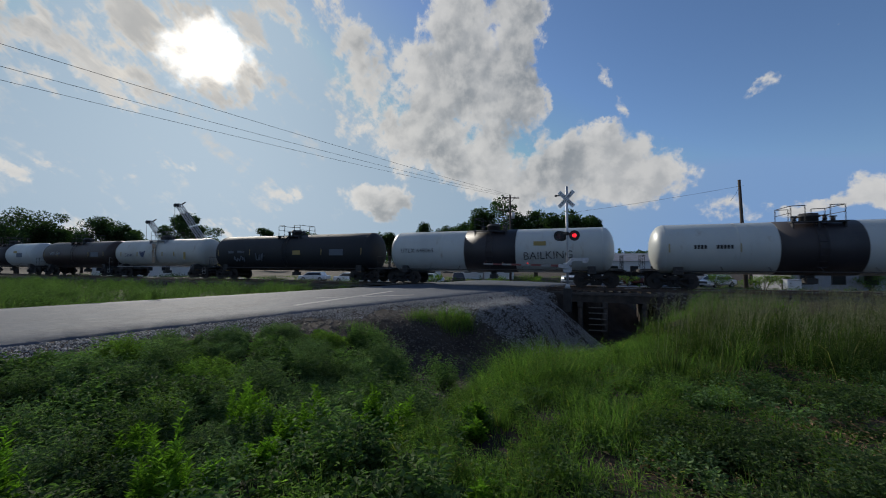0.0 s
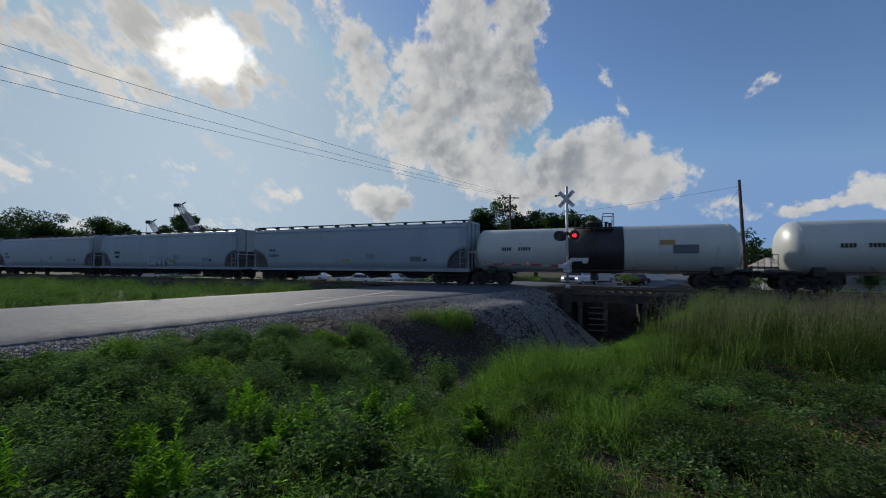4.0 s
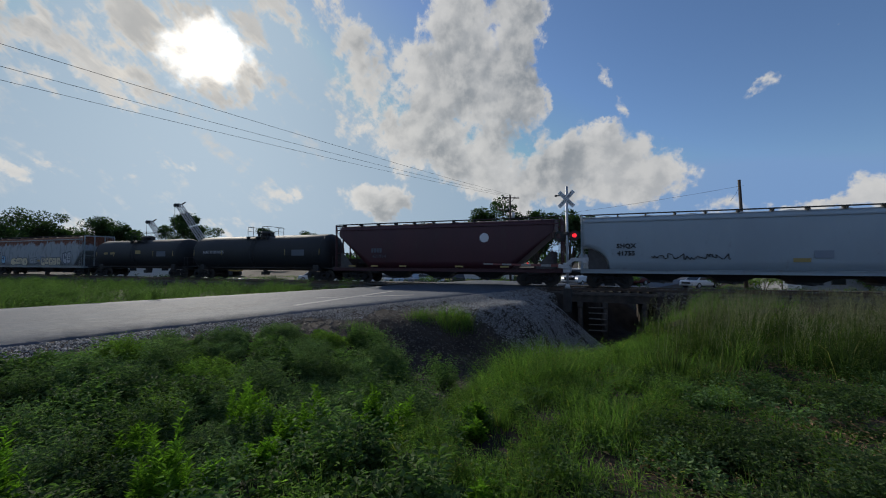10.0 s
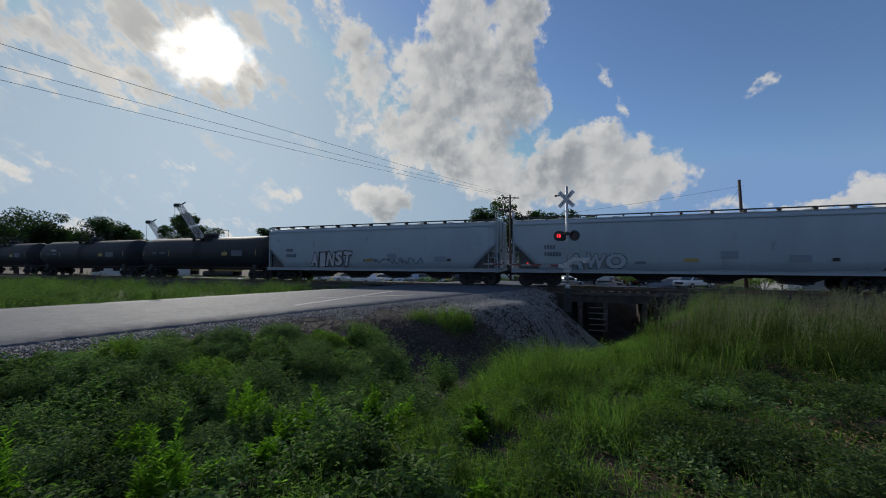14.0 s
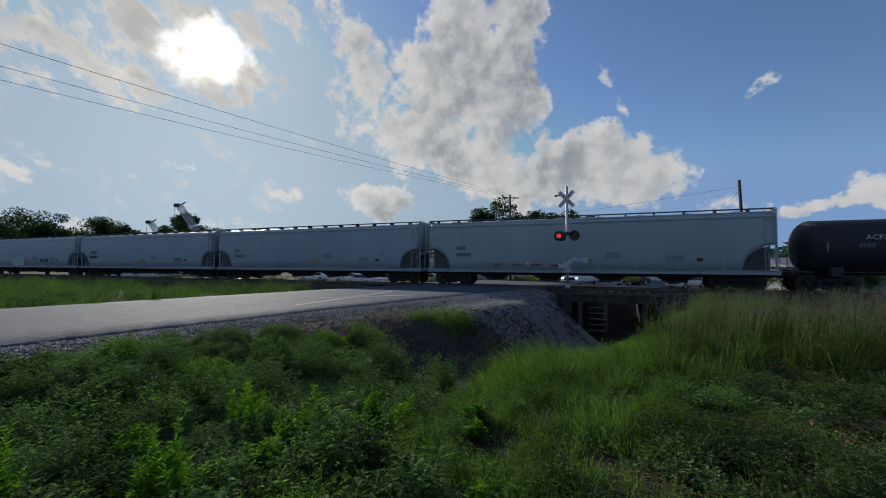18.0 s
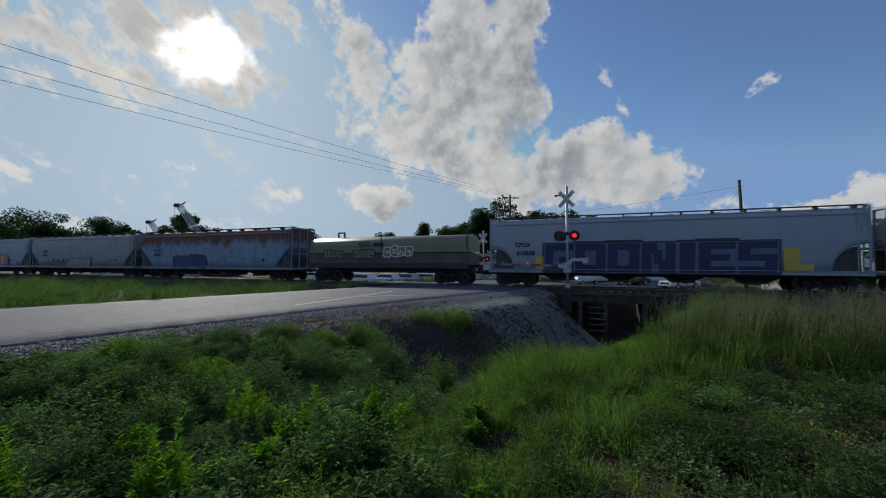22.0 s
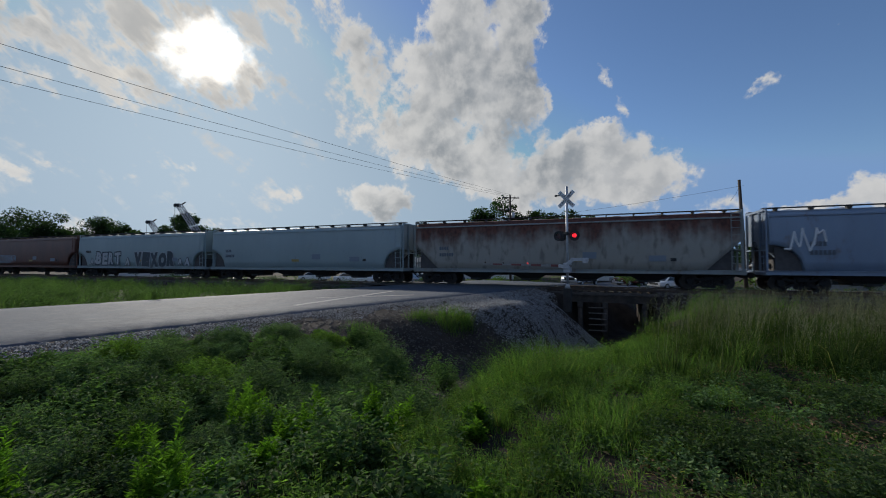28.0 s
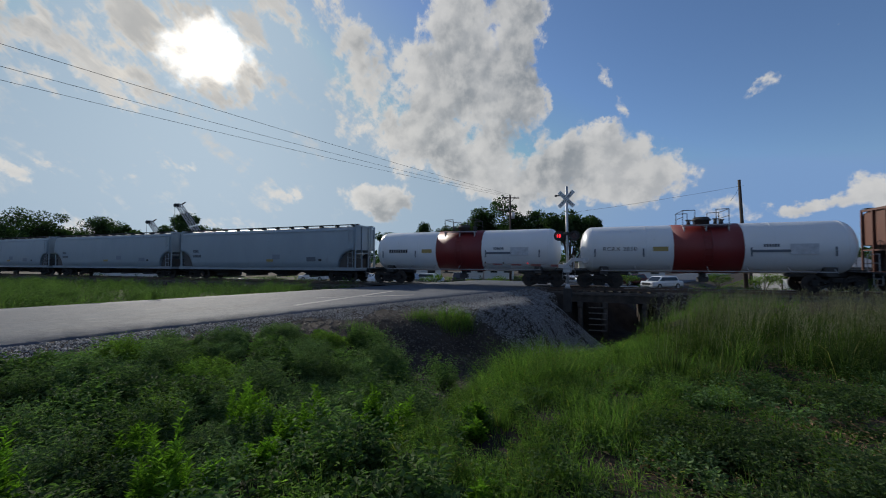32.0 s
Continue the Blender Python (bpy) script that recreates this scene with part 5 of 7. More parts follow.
    c = add(hopper("pale blue covered hopper car with rust-brown upper sides", rust_blue, 19.3, trim=sky_grey, slant=True), -513.1)
    stencils(c, 9.95, named=True)
    sprayed_word(c, "WLPX", -7.0, 2.72, 1.2, 0.3, ink, ink, fat=0.02, rim=0.0, lean=0.0)
    bars(c, -7.5, 2.3, 0.28, ink, 5)
    graffiti(c, -2.55, 1.68, 4.4, 1.2, strong_blue, night, 81, 4)
    c = grey(-533.25, "weathered grey covered hopper car with brown scuffs", worn_grey, 14, named=True, length=19.2, slant=True)
    side_text(c, "44346", -6.5, 2.35, 0.34, ink, bold=0.02)
    graffiti(c, 0.1, 1.6, 4.2, 0.9, worn_grey, dull, 82, 4)
    side_text(c, "WLPX", -6.5, 2.8, 0.34, ink, bold=0.02)
    for k in range(5):
        scrawl(c, -5.8 + 0.95 * k, 1.7, 0.45, 0.7 - 0.1 * (k % 3), rust_spray, 87 + k, 1, thick=0.045)
    c = grey(-552.95, plain + ", tagged in orange and violet", light_grey, 15, length=19.4, slant=True)
    graffiti(c, -4.5, 1.85, 5.0, 1.3, violet, night, 83, 5, second=orange)
    graffiti(c, 2.4, 1.9, 5.4, 1.3, orange, violet, 84, 7, second=yellow)
    graffiti(c, 6.4, 1.5, 1.5, 0.6, aqua, navy, 85, 3)
    graffiti(c, -1.15, 2.2, 0.8, 1.4, cream, teal, 86, 1)
    c = grey(-572.9, plain + ", tagged with outlined letters", light_grey, 16, slant=True)
    sprayed_word(c, "LEPTROEL", -1.4, 2.1, 13.2, 2.2, light_grey, night, fat=0.04, rim=0.055)
    c = grey(-593.8, "blue-grey covered hopper car with a light blue tag", sky_grey, 17)
    graffiti(c, -1.4, 1.85, 3.0, 0.9, sky_grey, aqua, 89, 6)
    scrawl(c, 2.0, 1.6, 4.0, 0.4, aqua, 90, 6)
    scrawl(c, -8.2, 2.8, 1.6, 1.4, chalk, 91, 3, thick=0.05)
    c = add(hopper("heavily rusted covered hopper car, brown over grey", rust_heavy, 20.2, trim=worn_grey, slant=True), -614.6)
    stencils(c, 9.95)
    grey(-635.4, "weathered grey covered hopper car", green_grey, 18)
    c = grey(-656.0, plain + ", tagged white and navy along the side", green_grey, 19, named=True)
    sprayed_word(c, "BERT", -4.4, 1.95, 4.3, 1.5, pale_ink, night, rim=0.08)
    sprayed_word(c, "VEXOR", 2.9, 1.85, 6.2, 1.6, night, pale_ink, fat=0.10, rim=0.04)
    for x, size in ((-7.2, 0.8), (-1.2, 0.9), (6.6, 0.7), (7.6, 0.9), (-6.6, 0.5)):
        sprayed_word(c, "A", x, 1.65, size, size, pale_ink, night, rim=0.06)
    side_text(c, "AEQX", -7.9, 2.7, 0.32, ink, bold=0.02)
    c = add(hopper("brown covered hopper car with a pale blue tag", oxide_brown, 20.5), -676.45)
    stencils(c, 9.95, dull)
    sprayed_word(c, "GUNGS", -4.7, 1.9, 5.2, 0.95, oxide_brown, aqua, rim=0.05)
    for place, text in ((-694.6, "2830"), (-709.6, "2831")):
        t = add(tank_car("clean white tank car with a wide dark red band", clean_white, 13.8, 1.46, band_red, 3.4, sill=galv, centre=2.45), place)
        if text == "2830":
            side_text(t, "RCRX 2830", -4.6, 2.42, 0.36, ink, -1.475)
        else:
            bars(t, -5.4, 2.42, 0.26, ink, 8, -1.475)
        side_mark(t, "warning_mark", -2.4, 2.42, 0.8, 0.26, amber, -1.472)
        bars(t, 2.6, 2.55, 0.16, dull, 6, -1.472)
        side_mark(t, "data_block", 4.3, 2.35, 1.2, 0.55, surface("pale_block", rgb(0.55, 0.57, 0.6), bump=0.0), -1.47)
        side_mark(t, "stencil_line", 2.9, 2.25, 1.7, 0.14, dull, -1.47)
        for x in (-6.0, -3.3, 2.0, 5.6):
            side_mark(t, "support_bar", x, 2.2, 0.08, 0.5, dull, -1.48)
    grey(-727.9, seed=20)
    grey(-749.0, seed=21)
    grey(-770.0, seed=22)


def build_coil_car(place):
    """Low car with a long rounded khaki cover over its load."""
    car = tagged(new("covered_coil_car"), "low khaki-green coil car under a long rounded steel cover", "freight car", group="cars of the train")
    half = 6.9
    bm = bmesh.new()
    loops = []
    for x in (-half, -half + 0.12, half - 0.12, half):
        r = 0.94 if abs(x) == half else 1.0
        prof = [(-1.5 * r, 2.35)] + [(-1.5 * r * math.cos(t), 2.9 + 0.75 * r * math.sin(t)) for t in np.linspace(0, math.pi, 15)] + [(1.5 * r, 2.35)]
        loops.append([bm.verts.new((x, y, z)) for y, z in prof])
    for u, v in zip(loops, loops[1:]):
        for i in range(len(u)):
            f = bm.faces.new((u[i], u[(i + 1) % len(u)], v[(i + 1) % len(u)], v[i]))
            f.smooth = 0 < i < len(u) - 2
    bm.faces.new(loops[0]), bm.faces.new(loops[-1])
    bmesh.ops.recalc_face_normals(bm, faces=bm.faces)
    part("cover", bm, khaki, car)
    for x in (-half + 2.2, half - 2.2):
        bm = bmesh.new()
        for sx in (-0.3, 0.3):
            box(bm, x + sx, 0, 3.85, 0.1, 0.1, 0.45)
        box(bm, x, 0, 4.05, 0.7, 0.1, 0.1)
        part("lifting_eye", bm, dark_steel, car) if x < 0 else bm.free()
    for x in (-half + 0.1, half - 0.1, -0.05):
        bm = bmesh.new()
        rod(bm, (x, -1.52, 2.5), (x, -1.52, 3.9 if x else 3.0), 0.04, 6)
        part("guide_post", bm, dark_steel, car)
    bm = bmesh.new()
    box(bm, 0, 0, 1.85, 2 * half - 0.1, 2.9, 0.9, bevel=0.04)
    part("trough", bm, surface("worn_brown_steel", rgb(0.12, 0.10, 0.08), rgb(0.07, 0.055, 0.045), scale=1.0), car)
    bm = bmesh.new()
    box(bm, 0, -1.48, 1.35, 2 * half, 0.16, 0.4, bevel=0.02)
    box(bm, 0, 1.48, 1.35, 2 * half, 0.16, 0.4, bevel=0.02)
    box(bm, 0, 0, 1.0, 2 * half, 0.7, 0.4, bevel=0.02)
    part("underframe", bm, dark_steel, car)
    # a plain emblem: bars with a block
    for i in range(4):
        side_mark(car, "emblem_bar", -1.6 + 0.07 * i, 3.12 - 0.11 * i, 1.1, 0.05, ink, -1.515)
    side_mark(car, "emblem_bar", -0.3, 2.95, 0.9, 0.3, ink, -1.515)
    graffiti(car, -4.4, 2.25, 1.7, 0.7, khaki, ink, 95, 3, -1.515)
    graffiti(car, -1.6, 2.25, 1.8, 0.7, khaki, ink, 96, 3, -1.515)
    graffiti(car, 1.4, 2.4, 2.4, 0.8, khaki, chalk, 97, 4, -1.515)
    couplers(car, half + 0.8)
    bogies(car, half - 1.5)
    add(car, place)


build_train()


# ---- crossing signals ----
SHUTTERS = ([], [])
alu = surface("aluminium_paint", rgb(0.52, 0.53, 0.55), rgb(0.40, 0.41, 0.43), rough=0.45, metal=0.4, scale=6.0, bump=0.08)
black_metal = surface("black_enamel", rgb(0.02, 0.02, 0.02), rgb(0.03, 0.03, 0.03), rough=0.5, scale=6.0, bump=0.05)
sign_white = surface("sign_white", rgb(0.74, 0.75, 0.76), rgb(0.62, 0.63, 0.64), rough=0.4, scale=5.0, bump=0.03)
lamp_red = surface("lit_red_lens", rgb(0.6, 0.02, 0.02), rough=0.2, amount=0.0, bump=0.0, glow=(1.0, 0.03, 0.05, 1.4))
small_red = surface("small_red_lens", rgb(0.6, 0.02, 0.02), rough=0.2, amount=0.0, bump=0.0, glow=(1.0, 0.06, 0.06, 0.7))
dark_lens = surface("unlit_lens", rgb(0.05, 0.006, 0.008), rough=0.25, amount=0.0, bump=0.0)
stripe_red = surface("stripe_red", rgb(0.20, 0.05, 0.045), rgb(0.15, 0.045, 0.04), rough=0.5, scale=6.0, bump=0.05)
concrete = surface("concrete", rgb(0.36, 0.35, 0.33), rgb(0.26, 0.25, 0.24), rough=0.9, scale=2.0, bump=0.3)


def crossing_signal(x, y, z, facing, height=5.2, arm=0.0, arm_turn=0.0):
    """Mast with crossbuck, pair of flashing lamps and, where arm is given, a lowered gate. Front is -y."""
    sig = tagged(new("crossing_signal"), "grey level-crossing mast with crossbuck and red flashing lamps" + (", gate lowered" if arm else ""), "crossing signal")
    sig.matrix_basis = pose(x, y, z, 0, 0, facing)
    bm = bmesh.new()
    box(bm, 0, 0, -0.65, 0.42, 0.42, 1.4, bevel=0.05)
    # concrete coloured as dark as the shade in the bridge opening behind
    part("foundation", bm, surface("darkened_concrete", rgb(0.05, 0.047, 0.045), rgb(0.03, 0.028, 0.027), rough=0.95, scale=3.0, bump=0.4), sig, "concrete foundation block darkened to match the opening behind")
    bm = bmesh.new()
    rod(bm, (0, 0, 0.05), (0, 0, height), 0.07, 14)
    rod(bm, (0, 0, 0.05), (0, 0, 0.3), 0.16, 14, 0.09)
    rod(bm, (0, 0, height), (0, 0, height + 0.05), 0.09, 14, 0.04)
    part("mast", bm, alu, sig)
    for k, (lean, text) in enumerate(((47, "RAILROAD"), (-47, "CROSSING"))):
        bm = bmesh.new()
        box(bm, 0, 0, 0, 1.22, 0.012, 0.23, bevel=0.004)
        blade = part("crossbuck_blade", bm, sign_white, sig, "white reflective blade")
        m = pose(0, -0.11 - 0.02 * k, height - 0.72, 0, lean, 0)
        blade.matrix_basis = m
        t = lettering("sign_lettering", text, 0.2, ink, blade, pose(0, -0.009, -0.005, 90), thick=0.002, spread=1.05)
    bm = bmesh.new()
    box(bm, -0.28, 0, height - 0.46, 0.7, 0.05, 0.06)
    box(bm, -0.62, 0, height - 0.46, 0.16, 0.1, 0.1, bevel=0.02)
    part("bell_arm", bm, black_metal, sig)
    bm = bmesh.new()
    rod(bm, (-0.52, -0.04, height - 2.72), (0.52, -0.04, height - 2.72), 0.035, 8)
    box(bm, 0, 0, height - 2.72, 0.2, 0.2, 0.22, bevel=0.03)
    part("lamp_bracket", bm, black_metal, sig)
    for i, lx in enumerate((-0.44, 0.44)):
        bm = bmesh.new()
        lz = height - 2.85
        lathe_y(bm, [(-0.13, 0.30), (-0.12, 0.295), (-0.11, 0.285), (-0.11, 0.16)], 28)
        lathe_y(bm, [(-0.12, 0.15), (0.1, 0.15), (0.16, 0.09), (0.16, 0.0)], 20)
        # visor over the lens
        for k in range(12):
            t0, t1 = math.radians(-10 + 200 * k / 12), math.radians(-10 + 200 * (k + 1) / 12)
            v = [bm.verts.new((0.165 * math.cos(t), yy, 0.165 * math.sin(t))) for t, yy in ((t0, -0.12), (t1, -0.12), (t1, -0.36), (t0, -0.36))]
            bm.faces.new(v)
        head = part("signal_head", bm, black_metal, sig, "black round lamp head with visor")
        head.location = (lx, 0, lz)
        bm = bmesh.new()
        lathe_y(bm, [(-0.122, 0.125), (-0.124, 0.1), (-0.142, 0.07), (-0.15, 0.0)], 20)
        part("lens", bm, lamp_red, head, "glowing red lens")
        # added disc: blocks the ever-glowing lens to make the lamp look off
        bm = bmesh.new()
        lathe_y(bm, [(-0.004, 0.0), (-0.004, 0.16), (0.004, 0.16), (0.004, 0.0)], 20)
        blind = part("lens_shutter", bm, dark_lens, head, "added dark disc hiding the lens while unlit")
        blind.location = (0, -0.165, 0)
        SHUTTERS[i].append(blind)
        # the head on the back of the bracket
        bm = bmesh.new()
        lathe_y(bm, [(0.24, 0.285), (0.25, 0.295), (0.26, 0.285), (0.26, 0.05)], 24)
        lathe_y(bm, [(0.1, 0.06), (0.16, 0.15), (0.25, 0.15)], 18)
        b = part("rear_signal_head", bm, black_metal, sig)
        b.location = (lx * 0.82, 0, lz)
    if not arm:
        return sig
    gz = 1.33
    bm = bmesh.new()
    box(bm, 0, 0.0, gz - 0.1, 0.42, 0.36, 0.6, bevel=0.05)
    box(bm, 0, 0.16, gz - 0.1, 0.3, 0.14, 0.46, bevel=0.03)
    part("gate_mechanism", bm, alu, sig, "grey gate motor housing")
    gate = part("gate_arm", gate_mesh(arm), surface("dirty_white", rgb(0.30, 0.29, 0.275), rgb(0.20, 0.195, 0.185), rough=0.6, scale=5.0), sig, "lowered red and white gate arm", (stripe_red,))
    gate.matrix_basis = pose(0, -0.24, gz + 0.02, 0, 1.2, arm_turn)
    swing = pose(0, 0, gz + 0.05, 0, 0, arm_turn)
    for yy in (-0.26, 0.26):
        for bx, bz, long, tip in ((-0.18, -0.08, 0.62, 0.15), (0.12, 0.16, 0.62, -0.75), (0.68, 0.33, 0.95, 0.0)):
            bm = bmesh.new()
            box(bm, bx, yy, bz, long, 0.06, 0.2, Euler((0, tip, 0)).to_matrix(), bevel=0.02)
            part("counterweight_arm", bm, alu, sig).matrix_basis = swing
    bm = bmesh.new()
    box(bm, 0.98, 0, 0.24, 0.3, 0.6, 0.26, bevel=0.03)
    part("counterweight", bm, alu, sig, "grey counterweight block").matrix_basis = swing
    for k, gx in enumerate((-0.45 * arm, -0.75 * arm, -0.98 * arm)):
        bm = bmesh.new()
        rod(bm, (gx, 0, 0.05), (gx, 0, 0.14), 0.035, 10)
        part("gate_lamp", bm, small_red if k == 0 else dark_lens, gate, "small red gate lamp")
    return sig


def gate_mesh(length):
    """One tapered board, banded in two colours."""
    bm = bmesh.new()
    n = 9
    rings = []
    for i in range(n + 1):
        w = 0.15 - 0.07 * i / n
        rings.append([bm.verts.new((0.3 - (length + 0.3) * i / n, y, z)) for y, z in ((-0.03, -w / 2), (0.03, -w / 2), (0.03, w / 2), (-0.03, w / 2))])
    for i, (u, v) in enumerate(zip(rings, rings[1:])):
        for k in range(4):
            bm.faces.new((u[k], u[(k + 1) % 4], v[(k + 1) % 4], v[k])).material_index = i % 2
    bm.faces.new(rings[0]), bm.faces.new(rings[-1])
    bmesh.ops.recalc_face_normals(bm, faces=bm.faces)
    return bm


FACE = math.degrees(math.atan2(ROAD_WAY[1], ROAD_WAY[0])) - 90
crossing_signal(7.23, 22.4, 0.07, FACE + 12, 5.95, 4.9, TRACK_TURN - FACE - 12)
crossing_signal(4.15, 39.5, -0.75, FACE + 12, 5.5)


# ---- poles and wires ----
pole_wood = surface("pole_wood", rgb(0.085, 0.065, 0.05), rgb(0.045, 0.036, 0.03), rough=0.9, scale=3.0, bump=0.4, stretch=(4, 4, 0.5))
wire_m = surface("wire", rgb(0.03, 0.03, 0.033), rough=0.5, amount=0.0, bump=0.0)


def utility_pole(x, y, z, height, arms, turn, lean=0.0, label="weathered wooden utility pole with crossarms"):
    pole = tagged(new("utility_pole"), label, "utility pole")
    pole.matrix_basis = pose(x, y, z, 0, lean, turn)
    bm = bmesh.new()
    rod(bm, (0, 0, -0.6), (0, 0, height), 0.17, 12, 0.11)
    part("shaft", bm, pole_wood, pole)
    for az, half, off in arms:
        bm = bmesh.new()
        box(bm, off, -0.14, az, 2 * half, 0.11, 0.13, bevel=0.01)
        for s in (-1, 1):
            rod(bm, (off + s * half * 0.5, -0.12, az), (0, -0.1, az - 0.65), 0.02, 6)
        arm = part("crossarm", bm, pole_wood, pole)
        for k in (-0.9, -0.45, 0.5, 0.9):
            bm = bmesh.new()
            rod(bm, (off + k * half, -0.14, az + 0.06), (off + k * half, -0.14, az + 0.26), 0.05, 8, 0.03)
            part("insulator", bm, alu, arm)
    if len(arms) > 1:
        bm = bmesh.new()
        lathe(bm, [(height - 3.1, 0.05), (height - 3.05, 0.22), (height - 2.3, 0.22), (height - 2.25, 0.05)], 14, "z")
        can = part("transformer", bm, alu, pole, "grey transformer can")
        can.location = (0.36, 0, 0)
    return pole


utility_pole(8.75, 50, FAR, 11.75, ((11.35, 1.15, 0.0), (9.75, 0.85, -0.9)), 8)
utility_pole(25.97, 33, FAR, 10.15, (), 0, -2.5, "bare leaning wooden utility pole")


def wire(name, a, b, sag, r=0.013, label="thin black overhead wire"):
    a, b = Vector(a), Vector(b)
    bm = bmesh.new()
    pts = [a.lerp(b, i / 24) - Vector((0, 0, sag * 4 * (i / 24) * (1 - i / 24))) for i in range(25)]
    rings = [[bm.verts.new(p + Vector((r * math.cos(k * 1.2566), 0, r * math.sin(k * 1.2566)))) for k in range(5)] for p in pts]
    for u, v in zip(rings, rings[1:]):
        for k in range(5):
            bm.faces.new((u[k], u[(k + 1) % 5], v[(k + 1) % 5], v[k]))
    ob = part(name, bm, wire_m)
    return tagged(ob, label, "wire", group="overhead wires")


wire("overhead_wire", (9.3, 49.8, 10.15), (-32.9, -6.0, 10.9), 0.5, 0.0115)
wire("overhead_wire", (8.7, 49.86, 10.15), (-35.8, -3.4, 10.9), 0.5, 0.0115)
wire("overhead_wire", (8.0, 49.95, 10.15), (-37.6, -1.3, 10.9), 0.5, 0.0115)
wire("overhead_wire", (25.9, 33, 8.2), (8.8, 50, 7.1), 0.25, 0.011)
wire("overhead_wire", (25.6, 33, 8.2), (24.9, 33.2, 6.9), 0.1, 0.012, "loose wire end hanging from a pole")


# ---- crawler crane booms beyond the line ----
def crane(x, y, reach, rise, turn, size=1.0):
    c = tagged(new("crawler_crane"), "distant crawler crane with a raised lattice boom", "crane")
    c.matrix_basis = pose(x, y, FAR, 0, 0, turn)
    red = surface("boom_paint", rgb(0.55, 0.55, 0.56), rgb(0.35, 0.35, 0.36), rough=0.6, scale=4.0)
    foot, tip = Vector((0, 0, 2.0)), Vector((-reach, 0, rise))
    way = (tip - foot).normalized()
    up = Vector((way.z, 0, -way.x))
    bm = bmesh.new()
    w = 0.7 * size
    corners = [Vector((0, s * w, 0)) + up * (t * w) for s in (-1, 1) for t in (-1, 1)]
    for k in corners:
        rod(bm, foot + k, tip + k * 0.7, 0.09, 5)
    n = 16
    for i in range(n):
        a, b = foot.lerp(tip, i / n), foot.lerp(tip, (i + 1) / n)
        for p, q in ((0, 1), (1, 3), (3, 2), (2, 0)):
            rod(bm, a + corners[p] * 0.85, b + corners[q] * 0.85, 0.055, 4)
    part("boom", bm, red, c)
    bm = bmesh.new()
    box(bm, tip.x - 0.1, 0, tip.z + 0.1, 0.7, 0.6, 0.6, bevel=0.08)
    rod(bm, (tip.x - 0.6, -0.3, tip.z), (tip.x - 0.6, 0.3, tip.z), 0.42, 14)
    rod(bm, (tip.x + 0.5, 0, tip.z + 0.2), (tip.x + 1.3, 0, tip.z + 0.7), 0.14, 6)
    part("boom_head", bm, black_metal, c)
    bm = bmesh.new()
    rod(bm, (tip.x - 0.9, 0, tip.z), (tip.x - 0.9, 0, tip.z - 6), 0.035, 5)
    rod(bm, (tip.x, 0, tip.z), (2.5, 0, 4.5), 0.03, 5)
    part("hoist_line", bm, wire_m, c)
    bm = bmesh.new()
    box(bm, 1.5, 0, 2.1, 5.0, 3.0, 2.2, bevel=0.15)
    part("house", bm, surface("crane_body", rgb(0.45, 0.30, 0.05), rgb(0.3, 0.2, 0.05)), c)
    for s in (-1.8, 1.8):
        bm = bmesh.new()
        box(bm, 0.5, s, 0.55, 6.0, 0.8, 1.1, bevel=0.3)
        part("crawler_track", bm, black_metal, c)


crane(-46.2, 80, 8.8, 14.7, 0, 0.8)
crane(-61.5, 90, 7.0, 12.2, 0, 0.75)


